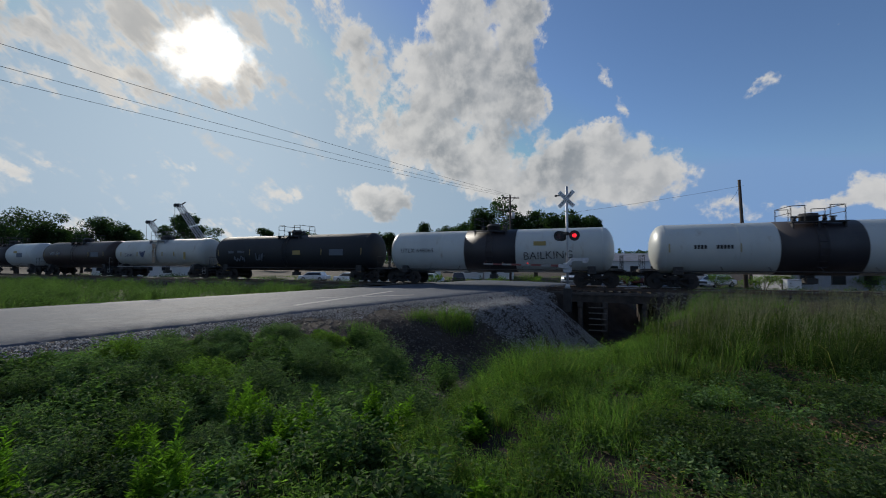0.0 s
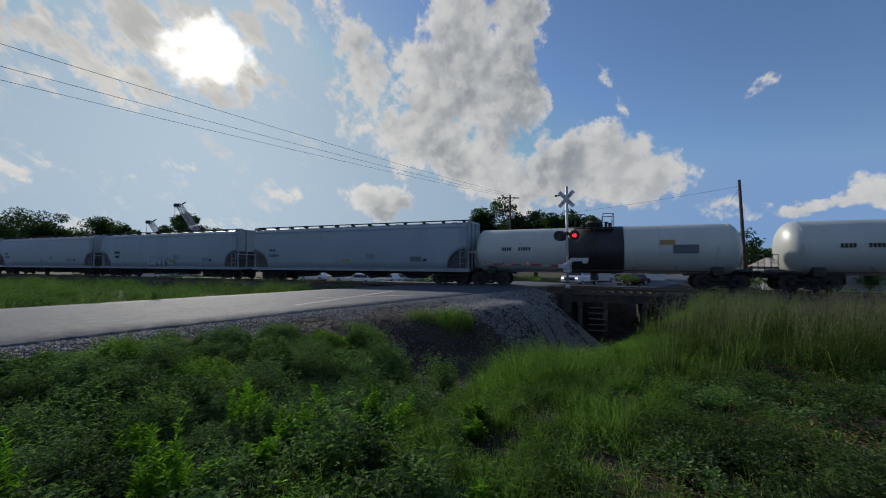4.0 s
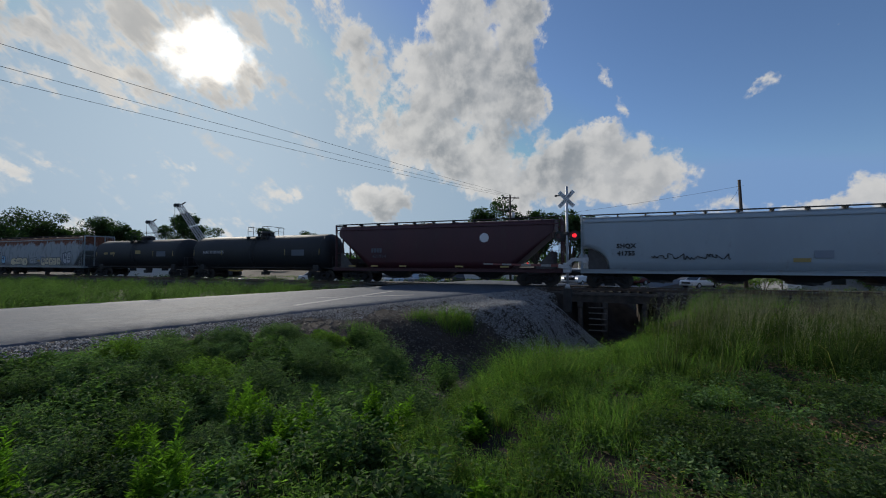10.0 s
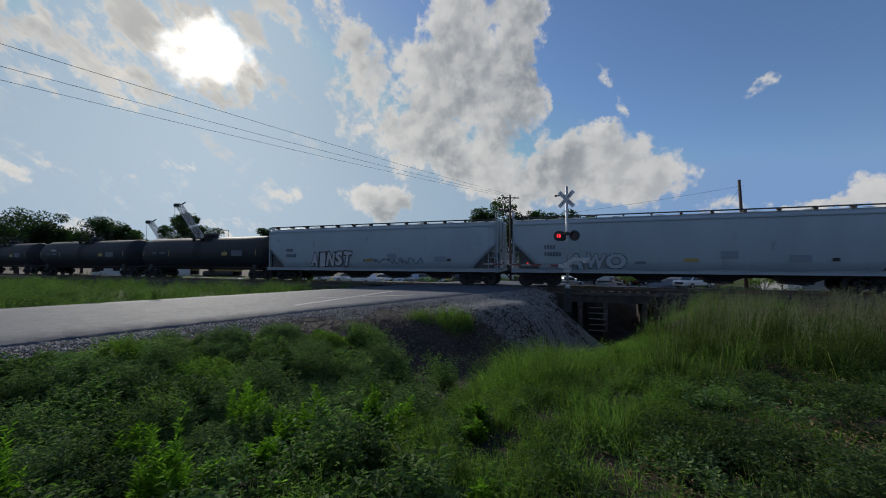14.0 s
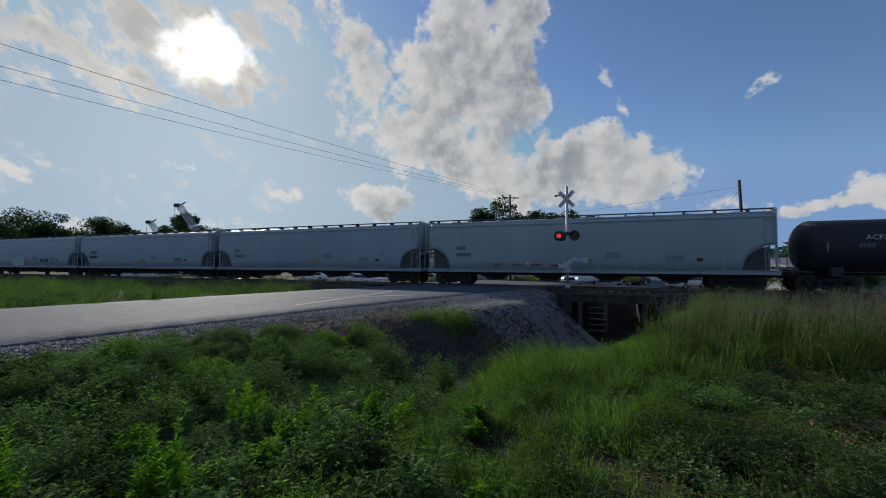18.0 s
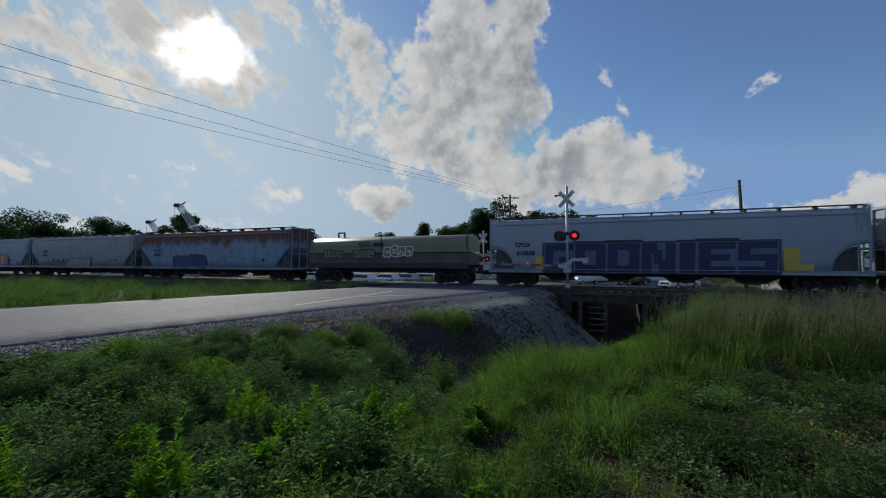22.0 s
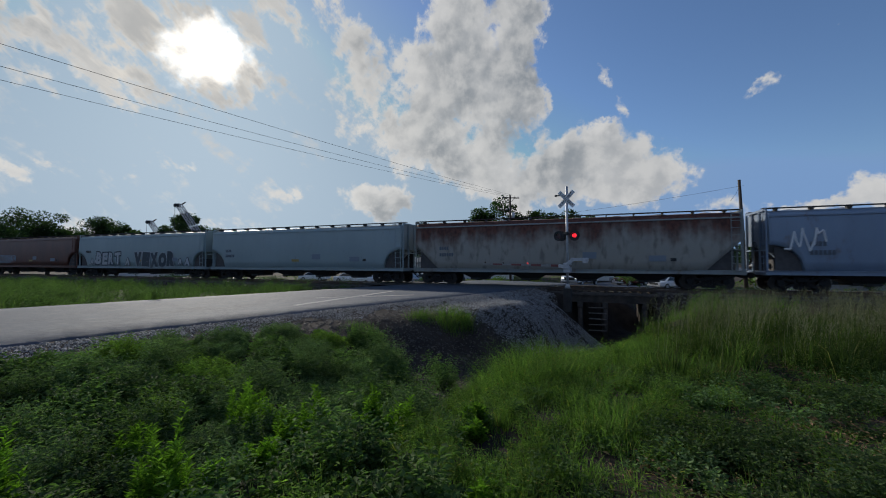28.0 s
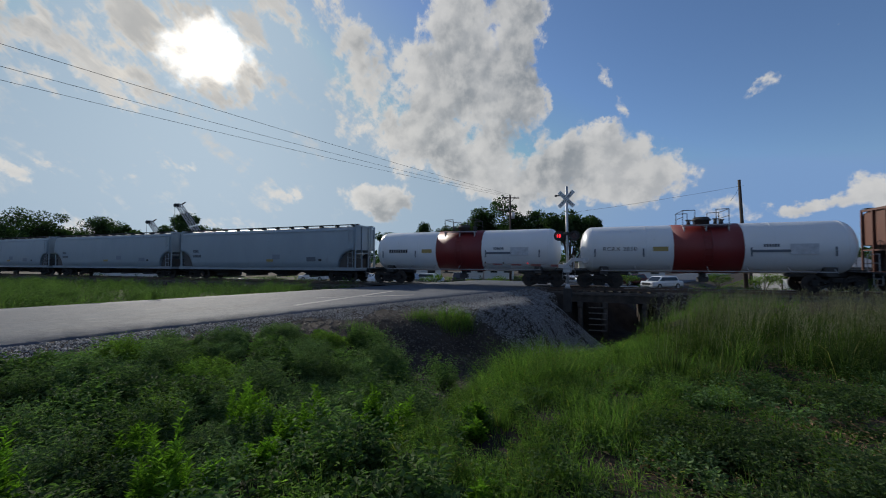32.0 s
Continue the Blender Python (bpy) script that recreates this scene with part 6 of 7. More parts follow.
# ---- vehicles ----
def vehicle(x, y, z, turn, paint, label, kind="car", lit=False):
    car = tagged(new("pickup_truck" if kind == "pickup" else "parked_car"), label, kind, group="" if kind == "pickup" else "vehicles beyond the line")
    car.matrix_basis = pose(x, y, z, 0, 0, turn)
    long = 5.6 if kind == "pickup" else 4.6
    half, wide = long / 2, 0.97 if kind == "pickup" else 0.9
    low, waist, top = (0.45, 1.12, 1.85) if kind == "pickup" else (0.3, 0.9, 1.45)
    bm = bmesh.new()
    box(bm, 0, 0, (low + waist) / 2, long, 2 * wide, waist - low, bevel=0.12)
    part("body", bm, paint, car)
    cab = (-0.5, 1.2) if kind == "pickup" else (-1.7, 0.9)
    bm = bmesh.new()
    a, b = cab
    lo = [bm.verts.new(p) for p in ((a, -wide + 0.08, waist), (b + 0.55, -wide + 0.08, waist), (b + 0.55, wide - 0.08, waist), (a, wide - 0.08, waist))]
    hi = [bm.verts.new(p) for p in ((a + 0.3, -wide + 0.25, top), (b - 0.2, -wide + 0.25, top), (b - 0.2, wide - 0.25, top), (a + 0.3, wide - 0.25, top))]
    bm.faces.new(hi)
    for i in range(4):
        bm.faces.new((lo[i], lo[(i + 1) % 4], hi[(i + 1) % 4], hi[i]))
    bmesh.ops.recalc_face_normals(bm, faces=bm.faces)
    part("cabin", bm, paint, car)
    glass = surface("dark_window", rgb(0.02, 0.024, 0.028), rough=0.06, amount=0.0, bump=0.0)
    for s in (-1, 1):
        bm = bmesh.new()
        v = [bm.verts.new(p) for p in ((a + 0.2, s * (wide - 0.09), waist + 0.08), (b + 0.3, s * (wide - 0.09), waist + 0.08), (b - 0.18, s * (wide - 0.21), top - 0.1), (a + 0.36, s * (wide - 0.21), top - 0.1))]
        bm.faces.new(v)
        part("side_window", bm, glass, car)
    bm = bmesh.new()
    v = [bm.verts.new(p) for p in ((b + 0.52, -wide + 0.2, waist + 0.06), (b + 0.52, wide - 0.2, waist + 0.06), (b - 0.1, wide - 0.32, top - 0.07), (b - 0.1, -wide + 0.32, top - 0.07))]
    bm.faces.new(v)
    part("windscreen", bm, glass, car).location = (0.02, 0, 0)
    bm = bmesh.new()
    box(bm, half + 0.005, 0, waist - 0.28, 0.06, 1.1, 0.3, bevel=0.02)
    part("grille", bm, black_metal, car)
    bm = bmesh.new()
    box(bm, half + 0.02, 0, low + 0.12, 0.14, 1.9 * wide, 0.2, bevel=0.04)
    part("bumper", bm, galv, car)
    for s in (-1, 1):
        bm = bmesh.new()
        box(bm, half - 0.02, s * (wide - 0.25), waist - 0.22, 0.1, 0.28, 0.17, bevel=0.03)
        part("headlight", bm, surface("lit_headlight", rgb(0.8, 0.8, 0.8), rough=0.2, amount=0.0, bump=0.0, glow=(1.0, 0.95, 0.85, 1.6)) if lit
             else surface("headlight_glass", rgb(0.6, 0.6, 0.62), rough=0.1, amount=0.0, bump=0.0), car, "lit headlight" if lit else "")
        for wx in (-half + 0.95, half - 0.95):
            bm = bmesh.new()
            yy = s * (wide - 0.1)
            lathe_y(bm, [(yy - 0.11, 0.0), (yy - 0.11, 0.34), (yy + 0.11, 0.34), (yy + 0.11, 0.0)], 18)
            w = part("wheel", bm, black_metal, car)
            w.location = (wx, 0, 0.34)
            bm = bmesh.new()
            lathe_y(bm, [(s * (wide + 0.015), 0.0), (s * (wide + 0.015), 0.2), (s * (wide + 0.0), 0.22)], 14)
            part("rim", bm, galv, w)
    return car


white_car = surface("white_car_paint", rgb(0.78, 0.79, 0.80), rgb(0.72, 0.73, 0.74), rough=0.25, scale=3.0, bump=0.0)
silver_car = surface("silver_car_paint", rgb(0.45, 0.46, 0.48), rough=0.25, metal=0.5, amount=0.0, bump=0.0)
dark_car = surface("dark_car_paint", rgb(0.05, 0.055, 0.07), rough=0.25, amount=0.0, bump=0.0)
red_car = surface("red_car_paint", rgb(0.10, 0.018, 0.018), rough=0.25, amount=0.0, bump=0.0)
vehicle(14.8, 41.5, -0.96, 228, white_car, "white pickup truck waiting with its headlights on", "pickup", True)
CREEPER = vehicle(32.0, 47.0, FAR, 235, white_car, "white car creeping along beyond the line")
for vx, vy, vt, paint, label in ((-7.6, 52, 150, white_car, "white parked car"), (-10.6, 51, 150, white_car, "white parked car"), (24.5, 52, 100, silver_car, "silver parked car"),
                                 (-5.0, 52.5, 150, silver_car, "silver parked car"),
                                 (-2.2, 53, 150, white_car, "white parked car"), (-13.5, 56, 160, white_car, "white parked car"),
                                 (-20, 60, 170, white_car, "white parked car"), (24.5, 50, 200, red_car, "dark red parked car"),
                                 (2.2, 56, 90, dark_car, "dark parked car")):
    vehicle(vx, vy, FAR, vt, paint, label + " on a lot beyond the line")


# ---- low buildings and boxes beyond the line ----
def shed(x, y, w, d, h, turn, wall_c, roof_c, label, openings=2):
    b = tagged(new("low_building"), label, "building")
    b.matrix_basis = pose(x, y, FAR - 0.05, 0, 0, turn)
    t = 0.2
    for wx, wy, ww, wd in ((0, -d / 2 + t / 2, w, t), (0, d / 2 - t / 2, w, t), (-w / 2 + t / 2, 0, t, d - 2 * t), (w / 2 - t / 2, 0, t, d - 2 * t)):
        bm = bmesh.new()
        box(bm, wx, wy, h / 2, ww, wd, h)
        part("wall", bm, wall_c, b)
    bm = bmesh.new()
    e = 0.4
    lo = [bm.verts.new(p) for p in ((-w / 2 - e, -d / 2 - e, h), (w / 2 + e, -d / 2 - e, h), (w / 2 + e, d / 2 + e, h), (-w / 2 - e, d / 2 + e, h))]
    r1, r2 = bm.verts.new((-w / 2 - e, 0, h + d * 0.16)), bm.verts.new((w / 2 + e, 0, h + d * 0.16))
    bm.faces.new((lo[0], lo[1], r2, r1)), bm.faces.new((lo[2], lo[3], r1, r2)), bm.faces.new((lo[3], lo[0], r1)), bm.faces.new((lo[1], lo[2], r2)), bm.faces.new(lo[::-1])
    bmesh.ops.recalc_face_normals(bm, faces=bm.faces)
    part("roof", bm, roof_c, b)
    glass = surface("dark_window", rgb(0.02, 0.024, 0.028), rough=0.06, amount=0.0, bump=0.0)
    for i in range(openings):
        px = (i - (openings - 1) / 2) * w / openings
        bm = bmesh.new()
        box(bm, px, -d / 2 - 0.02, h * 0.55, min(1.2, w / openings * 0.5), 0.05, h * 0.4)
        win = part("window", bm, black_metal, b)
        bm = bmesh.new()
        box(bm, px, -d / 2 - 0.05, h * 0.55, min(1.0, w / openings * 0.42), 0.03, h * 0.34)
        part("pane", bm, glass, win)


wall_white = surface("white_siding", rgb(0.66, 0.66, 0.64), rgb(0.55, 0.55, 0.53), rough=0.7, scale=1.5, bump=0.2, stretch=(0.3, 0.3, 12))
wall_grey = surface("grey_siding", rgb(0.30, 0.31, 0.32), rgb(0.24, 0.25, 0.26), rough=0.7, scale=1.5, bump=0.2)
roof_tin = surface("tin_roof", rgb(0.34, 0.33, 0.33), rgb(0.22, 0.21, 0.21), rough=0.5, metal=0.3, scale=1.0, bump=0.2)
shed(-3.5, 62, 6, 5, 3.0, 5, wall_white, roof_tin, "small white building with a tin roof", 2)
shed(8, 70, 9, 7, 3.4, -6, wall_white, roof_tin, "low white building behind the line", 4)
shed(38.5, 40, 8, 6, 2.6, -10, wall_grey, roof_tin, "low grey building beside the line", 3)
shed(-62, 80, 14, 8, 3.6, 12, wall_white, roof_tin, "long white building far behind the line", 5)
shed(30, 66, 12, 8, 3.2, -12, wall_white, roof_tin, "low white building beyond the line", 4)


def cabinet(x, y, turn):
    c = tagged(new("equipment_cabinet"), "white metal equipment cabinet beside the line", "cabinet")
    c.matrix_basis = pose(x, y, FAR, 0, 0, turn)
    bm = bmesh.new()
    box(bm, 0, 0, 0.75, 0.95, 0.8, 1.6, bevel=0.03)
    part("body", bm, white_car, c)
    bm = bmesh.new()
    box(bm, 0, 0, 1.58, 1.1, 0.95, 0.08, bevel=0.02)
    part("lid", bm, galv, c)
    bm = bmesh.new()
    box(bm, -0.2, -0.415, 0.8, 0.42, 0.03, 1.3, bevel=0.005)
    part("door", bm, sign_white, c)


cabinet(29.4, 32.5, -20)


# ---- plants ----
def leaf_mesh(base, way, length, width, fold=0.25, twist=None, g=rng):
    """Many leaves at once: each a pair of triangles folded along its rib. way: unit vectors."""
    n = len(base)
    up = np.zeros((n, 3))
    up[:, 2] = 1
    side = np.cross(way, up)
    side /= np.maximum(np.linalg.norm(side, axis=1, keepdims=True), 1e-6)
    normal = np.cross(side, way)
    roll = g.uniform(-0.7, 0.7, n)[:, None] if twist is None else twist
    side = side * np.cos(roll) + normal * np.sin(roll)
    normal = np.cross(side, way)
    mid = base + way * (length * 0.45)[:, None] + normal * (width * fold)[:, None]
    tip = base + way * length[:, None] - normal * (length * 0.12)[:, None]
    left, right = mid - side * (width / 2)[:, None], mid + side * (width / 2)[:, None]
    verts = np.stack((base, right, tip, left), 1).reshape(-1, 3)
    i = 4 * np.arange(n)[:, None]
    faces = np.concatenate((i + np.array([[0, 1, 2]]), i + np.array([[0, 2, 3]])), 0)
    return verts, faces


def blade_mesh(base, lean, height, width, g=rng):
    """Grass blades: three triangles each, bending over along lean (horizontal vectors)."""
    n = len(base)
    t = np.stack((-lean[:, 1], lean[:, 0], np.zeros(n)), 1)
    turn = g.uniform(0, np.pi, n)
    side = np.stack((np.cos(turn), np.sin(turn), np.zeros(n)), 1) * (width / 2)[:, None]
    l3 = np.concatenate((lean, np.zeros((n, 1))), 1)
    mid = base + l3 * 0.35 * height[:, None]
    mid[:, 2] += height * 0.6
    tip = base + l3 * height[:, None]
    tip[:, 2] += height * (1 - 0.25 * np.linalg.norm(lean, axis=1))
    verts = np.stack((base - side, base + side, mid - side * 0.7, mid + side * 0.7, tip), 1).reshape(-1, 3)
    i = 5 * np.arange(n)[:, None]
    faces = np.concatenate((i + np.array([[0, 1, 3]]), i + np.array([[0, 3, 2]]), i + np.array([[2, 3, 4]])), 0)
    return verts, faces


def join(*meshes):
    verts, faces, k = [], [], 0
    for v, f in meshes:
        verts.append(v)
        faces.append(f + k)
        k += len(v)
    return np.concatenate(verts), np.concatenate(faces)


def stalks(base, tip, width):
    n = len(base)
    side = np.zeros((n, 3))
    side[:, 0] = width / 2
    verts = np.stack((base - side, base + side, tip), 1).reshape(-1, 3)
    return verts, (3 * np.arange(n)[:, None] + np.array([[0, 1, 2]]))


def spread(n, x0, x1, y0, y1, keep, g):
    """Random places in a stretch of land, kept with the likelihood that keep gives."""
    x, y = g.uniform(x0, x1, n), g.uniform(y0, y1, n)
    ok = g.uniform(0, 1, n) < keep(x, y)
    return x[ok], y[ok]


def bushes(name, x, y, height, stems, leaves, length, width, material, label, g, open_=0.55, upright=False):
    """Leafy weeds: stems fanning from a base, leaves along them."""
    n = len(x)
    z = land(x, y)
    k = n * stems
    bx, by, bz = (np.repeat(v, stems) for v in (x, y, z))
    hh = np.repeat(height, stems) * g.uniform(0.55, 1.05, k)
    az = g.uniform(0, 2 * np.pi, k)
    out = g.uniform(0.05, open_, k)
    base = np.stack((bx + 0.06 * g.normal(size=k), by + 0.06 * g.normal(size=k), bz - 0.02), 1)
    tip = base + np.stack((np.cos(az) * out * hh, np.sin(az) * out * hh, hh), 1)
    stem = stalks(base, tip, np.full(k, 0.008))
    m = k * leaves
    t = 0.15 + 0.87 * g.uniform(0, 1, m) ** 0.65 if not upright else g.uniform(0.25, 1.02, m)
    b2, t2 = np.repeat(base, leaves, 0), np.repeat(tip, leaves, 0)
    bow = (t * t)[:, None]
    place = b2 + (t2 - b2) * np.stack((bow[:, 0], bow[:, 0], t), 1)
    la = g.uniform(0, 2 * np.pi, m)
    rise = g.uniform(-0.25, 0.75, m) if not upright else g.uniform(0.3, 1.4, m)
    way = np.stack((np.cos(la), np.sin(la), rise), 1)
    way /= np.linalg.norm(way, axis=1, keepdims=True)
    off = g.uniform(0, 0.05 if not upright else 0.015, m)[:, None] * way
    ln = length * g.uniform(0.6, 1.3, m) * (1.15 - 0.5 * t)
    verts, faces = join(stem, leaf_mesh(place + off, way, ln, ln * width / length, g=g))
    ob = raw(name, verts, faces, material)
    return tagged(ob, label, "weeds", kind="stuff")


def grass(name, x, y, height, width, bend, material, label, g, lean=(0.15, 0.05)):
    n = len(x)
    base = np.stack((x, y, land(x, y) - 0.02), 1)
    tilt = g.normal(size=(n, 2)) * bend + np.array(lean)
    v, f = blade_mesh(base, tilt, height, width, g)
    ob = raw(name, v, f, material)
    return tagged(ob, label, "grass", kind="stuff")


def tufted(name, x, y, height, blades, wide, width, open_, material, label, g):
    """Grass in tufts: the blades of each fan out from its foot."""
    n = len(x) * blades
    rx, ry = g.normal(0, 1, n), g.normal(0, 1, n)
    bx, by = np.repeat(x, blades) + rx * wide * 0.5, np.repeat(y, blades) + ry * wide * 0.5
    wind = np.repeat(g.normal(0.08, 0.16, (len(x), 2)), blades, 0)
    lean = np.stack((rx, ry), 1) * open_ * 0.42 + g.normal(0, 0.14, (n, 2)) + wind
    h = np.repeat(height, blades) * g.uniform(0.45, 1.2, n)
    v, f = blade_mesh(np.stack((bx, by, land(bx, by) - 0.02), 1), lean, h, width * g.uniform(0.7, 1.5, n), g)
    return tagged(raw(name, v, f, material), label, "grass", kind="stuff")


weed_green = leafy("weed_leaf", rgb(0.042, 0.076, 0.026), rgb(0.145, 0.22, 0.075), through=0.45)
weed_blue = leafy("feathery_leaf", rgb(0.062, 0.102, 0.046), rgb(0.175, 0.24, 0.113), through=0.45)
lime_green = leafy("lime_leaf", rgb(0.095, 0.18, 0.02), rgb(0.2, 0.33, 0.045), through=0.5)
grass_green = leafy("grass_blade", rgb(0.06, 0.106, 0.025), rgb(0.165, 0.248, 0.06), rgb(0.28, 0.22, 0.07), through=0.48)
lush_green = leafy("lush_leaf", rgb(0.075, 0.125, 0.024), rgb(0.19, 0.285, 0.06), through=0.5)
tall_green = leafy("tall_grass_blade", rgb(0.026, 0.046, 0.012), rgb(0.082, 0.115, 0.034), rgb(0.24, 0.21, 0.08))
seed_brown = leafy("seed_head", rgb(0.11, 0.10, 0.075), rgb(0.26, 0.24, 0.18), through=0.3)
verge_leaf = leafy("verge_leaf", rgb(0.055, 0.09, 0.032), rgb(0.155, 0.22, 0.08), through=0.45)
low_green = leafy("ground_leaf", rgb(0.034, 0.06, 0.022), rgb(0.112, 0.158, 0.066), through=0.4)
pale_leaf = leafy("pale_weed_leaf", rgb(0.06, 0.105, 0.045), rgb(0.19, 0.27, 0.12), through=0.4)
litter_brown = leafy("dry_litter", rgb(0.09, 0.055, 0.032), rgb(0.28, 0.19, 0.11), through=0.2)
oak_green = leafy("tree_leaf", rgb(0.022, 0.042, 0.018), rgb(0.062, 0.1, 0.04), through=0.35)


def clear_of_road(x, y, far=1.4):
    r, _ = road_coords(x, y)
    return r > far


def plant_field():
    g = np.random.default_rng(21)
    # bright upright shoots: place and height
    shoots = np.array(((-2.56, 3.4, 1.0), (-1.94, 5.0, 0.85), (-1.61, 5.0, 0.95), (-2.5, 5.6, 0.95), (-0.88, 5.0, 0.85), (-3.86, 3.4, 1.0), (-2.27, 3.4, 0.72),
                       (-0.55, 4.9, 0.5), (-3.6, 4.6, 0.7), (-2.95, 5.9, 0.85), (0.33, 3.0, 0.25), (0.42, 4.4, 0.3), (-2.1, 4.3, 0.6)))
    # leafy thicket on the ditch side by the road
    def thicket(x, y):
        r, a = road_coords(x, y)
        side = ramp01(-x + 0.3 * np.sin(y * 2.7) + 0.22 * np.sin(y * 6.1 + x * 3), 0.08 * y - 0.3, 0.17 * y + 0.35)
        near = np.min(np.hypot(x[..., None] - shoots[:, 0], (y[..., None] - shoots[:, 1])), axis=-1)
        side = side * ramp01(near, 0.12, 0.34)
        return side * (r > 1.8) * (0.22 + 0.78 * ramp01(blotch(x, y, 0.55, 2), 0.3, 0.65)) * (y > 2.0)
    # the weeds heap up in rounded mounds with dark gaps between
    mx, my = spread(1500, -13, 0.8, 2.3, 11.5, thicket, g)
    picked = []
    for px, py in zip(mx, my):
        if all(math.hypot(px - qx, py - qy) > 0.46 + 0.035 * py for qx, qy in picked):
            picked.append((px, py))
    heart = np.array(picked)
    girth = g.uniform(0.30, 0.50, len(heart)) * (0.85 + 0.06 * heart[:, 1])
    crest = g.uniform(0.35, 0.95, len(heart))
    kind = g.uniform(0, 1, len(heart))

    def mounded(x, y):
        dist = np.hypot(x[:, None] - heart[:, 0], y[:, None] - heart[:, 1]) / girth
        rise = np.sqrt(np.clip(1 - dist * dist, 0, 1)) * crest
        best = rise.argmax(1)
        return rise[np.arange(len(x)), best], best
    x, y = spread(17000, -14, 1.0, 2.0, 11.5, lambda x, y: ramp01(thicket(x, y), 0.0, 0.2) * (0.16 + 0.84 * (mounded(x, y)[0] > 0.12)), g)
    r, a = road_coords(x, y)
    rise, best = mounded(x, y)
    h = (0.11 + rise) * g.uniform(0.8, 1.12, len(x)) * (0.82 + 0.25 * ramp01(r, 6.5, 4.2) - 0.55 * ramp01(r, 4.0, 2.2) - 0.12 * ramp01(y, 4.2, 3.0))
    sort = kind[best] + 0.18 * ramp01(r, 6.5, 4.0)
    few = g.uniform(0, 1, len(x)) < 0.62
    for name, pick, leaves, length, width, leaf, label in (
            ("leafy_weeds", sort < 0.42, 20, 0.092, 0.050, weed_green, "dense dark green leafy weeds heaped beside the ditch"),
            ("feathery_weeds", (sort >= 0.42) & (sort < 0.86), 24, 0.080, 0.024, weed_blue, "feathery grey-green weeds heaped beside the ditch"),
            ("bright_weeds", sort >= 0.86, 24, 0.070, 0.026, lush_green, "yellow-green bushy weeds beside the ditch")):
        pick = pick & few
        bushes(name, x[pick], y[pick], h[pick], 4, leaves, length, width, leaf, label, g, 0.5)
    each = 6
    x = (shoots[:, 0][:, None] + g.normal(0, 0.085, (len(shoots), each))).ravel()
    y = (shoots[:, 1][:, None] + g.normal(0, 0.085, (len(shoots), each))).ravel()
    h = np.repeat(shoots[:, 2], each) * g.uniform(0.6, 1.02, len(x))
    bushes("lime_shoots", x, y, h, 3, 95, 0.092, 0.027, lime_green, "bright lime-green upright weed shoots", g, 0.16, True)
    # grass and low herbs through the middle, in clumps
    def sward(x, y):
        r, a = road_coords(x, y)
        mid = ramp01(x, -0.30 * y - 0.4, -0.05 * y) * (0.10 + 0.90 * ramp01(-x, -0.85 * y + 0.1, -0.50 * y))
        return mid * (r > 7.2) * (0.15 + 0.85 * ramp01(blotch(x, y, 0.33, 3), 0.25, 0.6))
    cx, cy = spread(10500, -4, 9, 2.0, 9.5, sward, g)
    clump = (0.10 + 0.30 * blotch(cx, cy, 0.33, 3) * blotch(cx, cy, 0.8, 4)) * g.uniform(0.7, 1.4, len(cx))
    tufted("meadow_grass", cx, cy, clump, 26, 0.10, 0.0075, 0.8, grass_green, "fine bright green meadow grass in clumps", g)
    x, y = spread(2300, -3, 8, 2.0, 9.0, lambda x, y: sward(x, y), g)
    bushes("fine_weeds", x, y, g.uniform(0.15, 0.42, len(x)), 6, 30, 0.045, 0.012, grass_green, "fine-leaved bright green weeds in the grass", g, 0.9)
    x, y = spread(500, -3, 6, 2.0, 8.0, lambda x, y: sward(x, y) * (blotch(x, y, 0.5, 13) > 0.45), g)
    bushes("meadow_weeds", x, y, g.uniform(0.15, 0.4, len(x)), 5, 22, 0.05, 0.026, weed_green, "small leafy weeds in the grass", g, 0.9)
    # rank grass along the ditch's near lip
    x, y = spread(2600, -0.6, 4.2, 5.6, 8.8, lambda x, y: np.exp(-(((x - 0.20 * y) / 0.85) ** 2)) * ramp01(y, 5.4, 6.6) * ramp01(y, 8.8, 7.8) * (0.2 + 0.8 * blotch(x, y, 0.4, 31)), g)
    lip = 0.30 + 0.62 * np.exp(-((x - 1.5) / 1.1) ** 2)
    tufted("rank_grass", x, y, lip * g.uniform(0.45, 1.15, len(x)) * (0.6 + 0.5 * blotch(x, y, 0.3, 33)), 22, 0.18, 0.0065, 1.3, grass_green, "rank yellow-green grass heaped along the ditch", g)
    few = g.uniform(0, 1, len(x)) < 0.4
    bushes("heaped_weeds", x[few], y[few], lip[few] * g.uniform(0.6, 1.0, few.sum()), 5, 26, 0.055, 0.014, grass_green, "fine-leaved weeds heaped along the ditch", g, 0.8)
    # tall grass by the line
    def tall(x, y):
        r, a = road_coords(x, y)
        return ramp01(x, 0.42 * y, 0.72 * y + 0.2) * ramp01(y + 0.5 * np.sin(x * 2.1) + 0.3 * np.sin(x * 5.3), 5.7, 6.7) * (r > 7.4) * (0.15 + 0.85 * ramp01(blotch(x, y, 0.5, 6), 0.2, 0.7))
    cx, cy = spread(2600, 1.5, 17, 5.2, 11.5, tall, g)
    clump = (0.24 + 0.42 * blotch(cx, cy, 1.1, 7) * ramp01(cx, 0.42 * cy, 0.8 * cy) + 0.2 * blotch(cx, cy, 0.5, 6)) * g.uniform(0.6, 1.2, len(cx))
    tufted("tall_grass", cx, cy, clump, 46, 0.16, 0.0075, 0.6, tall_green, "tall uncut grass going to seed", g)
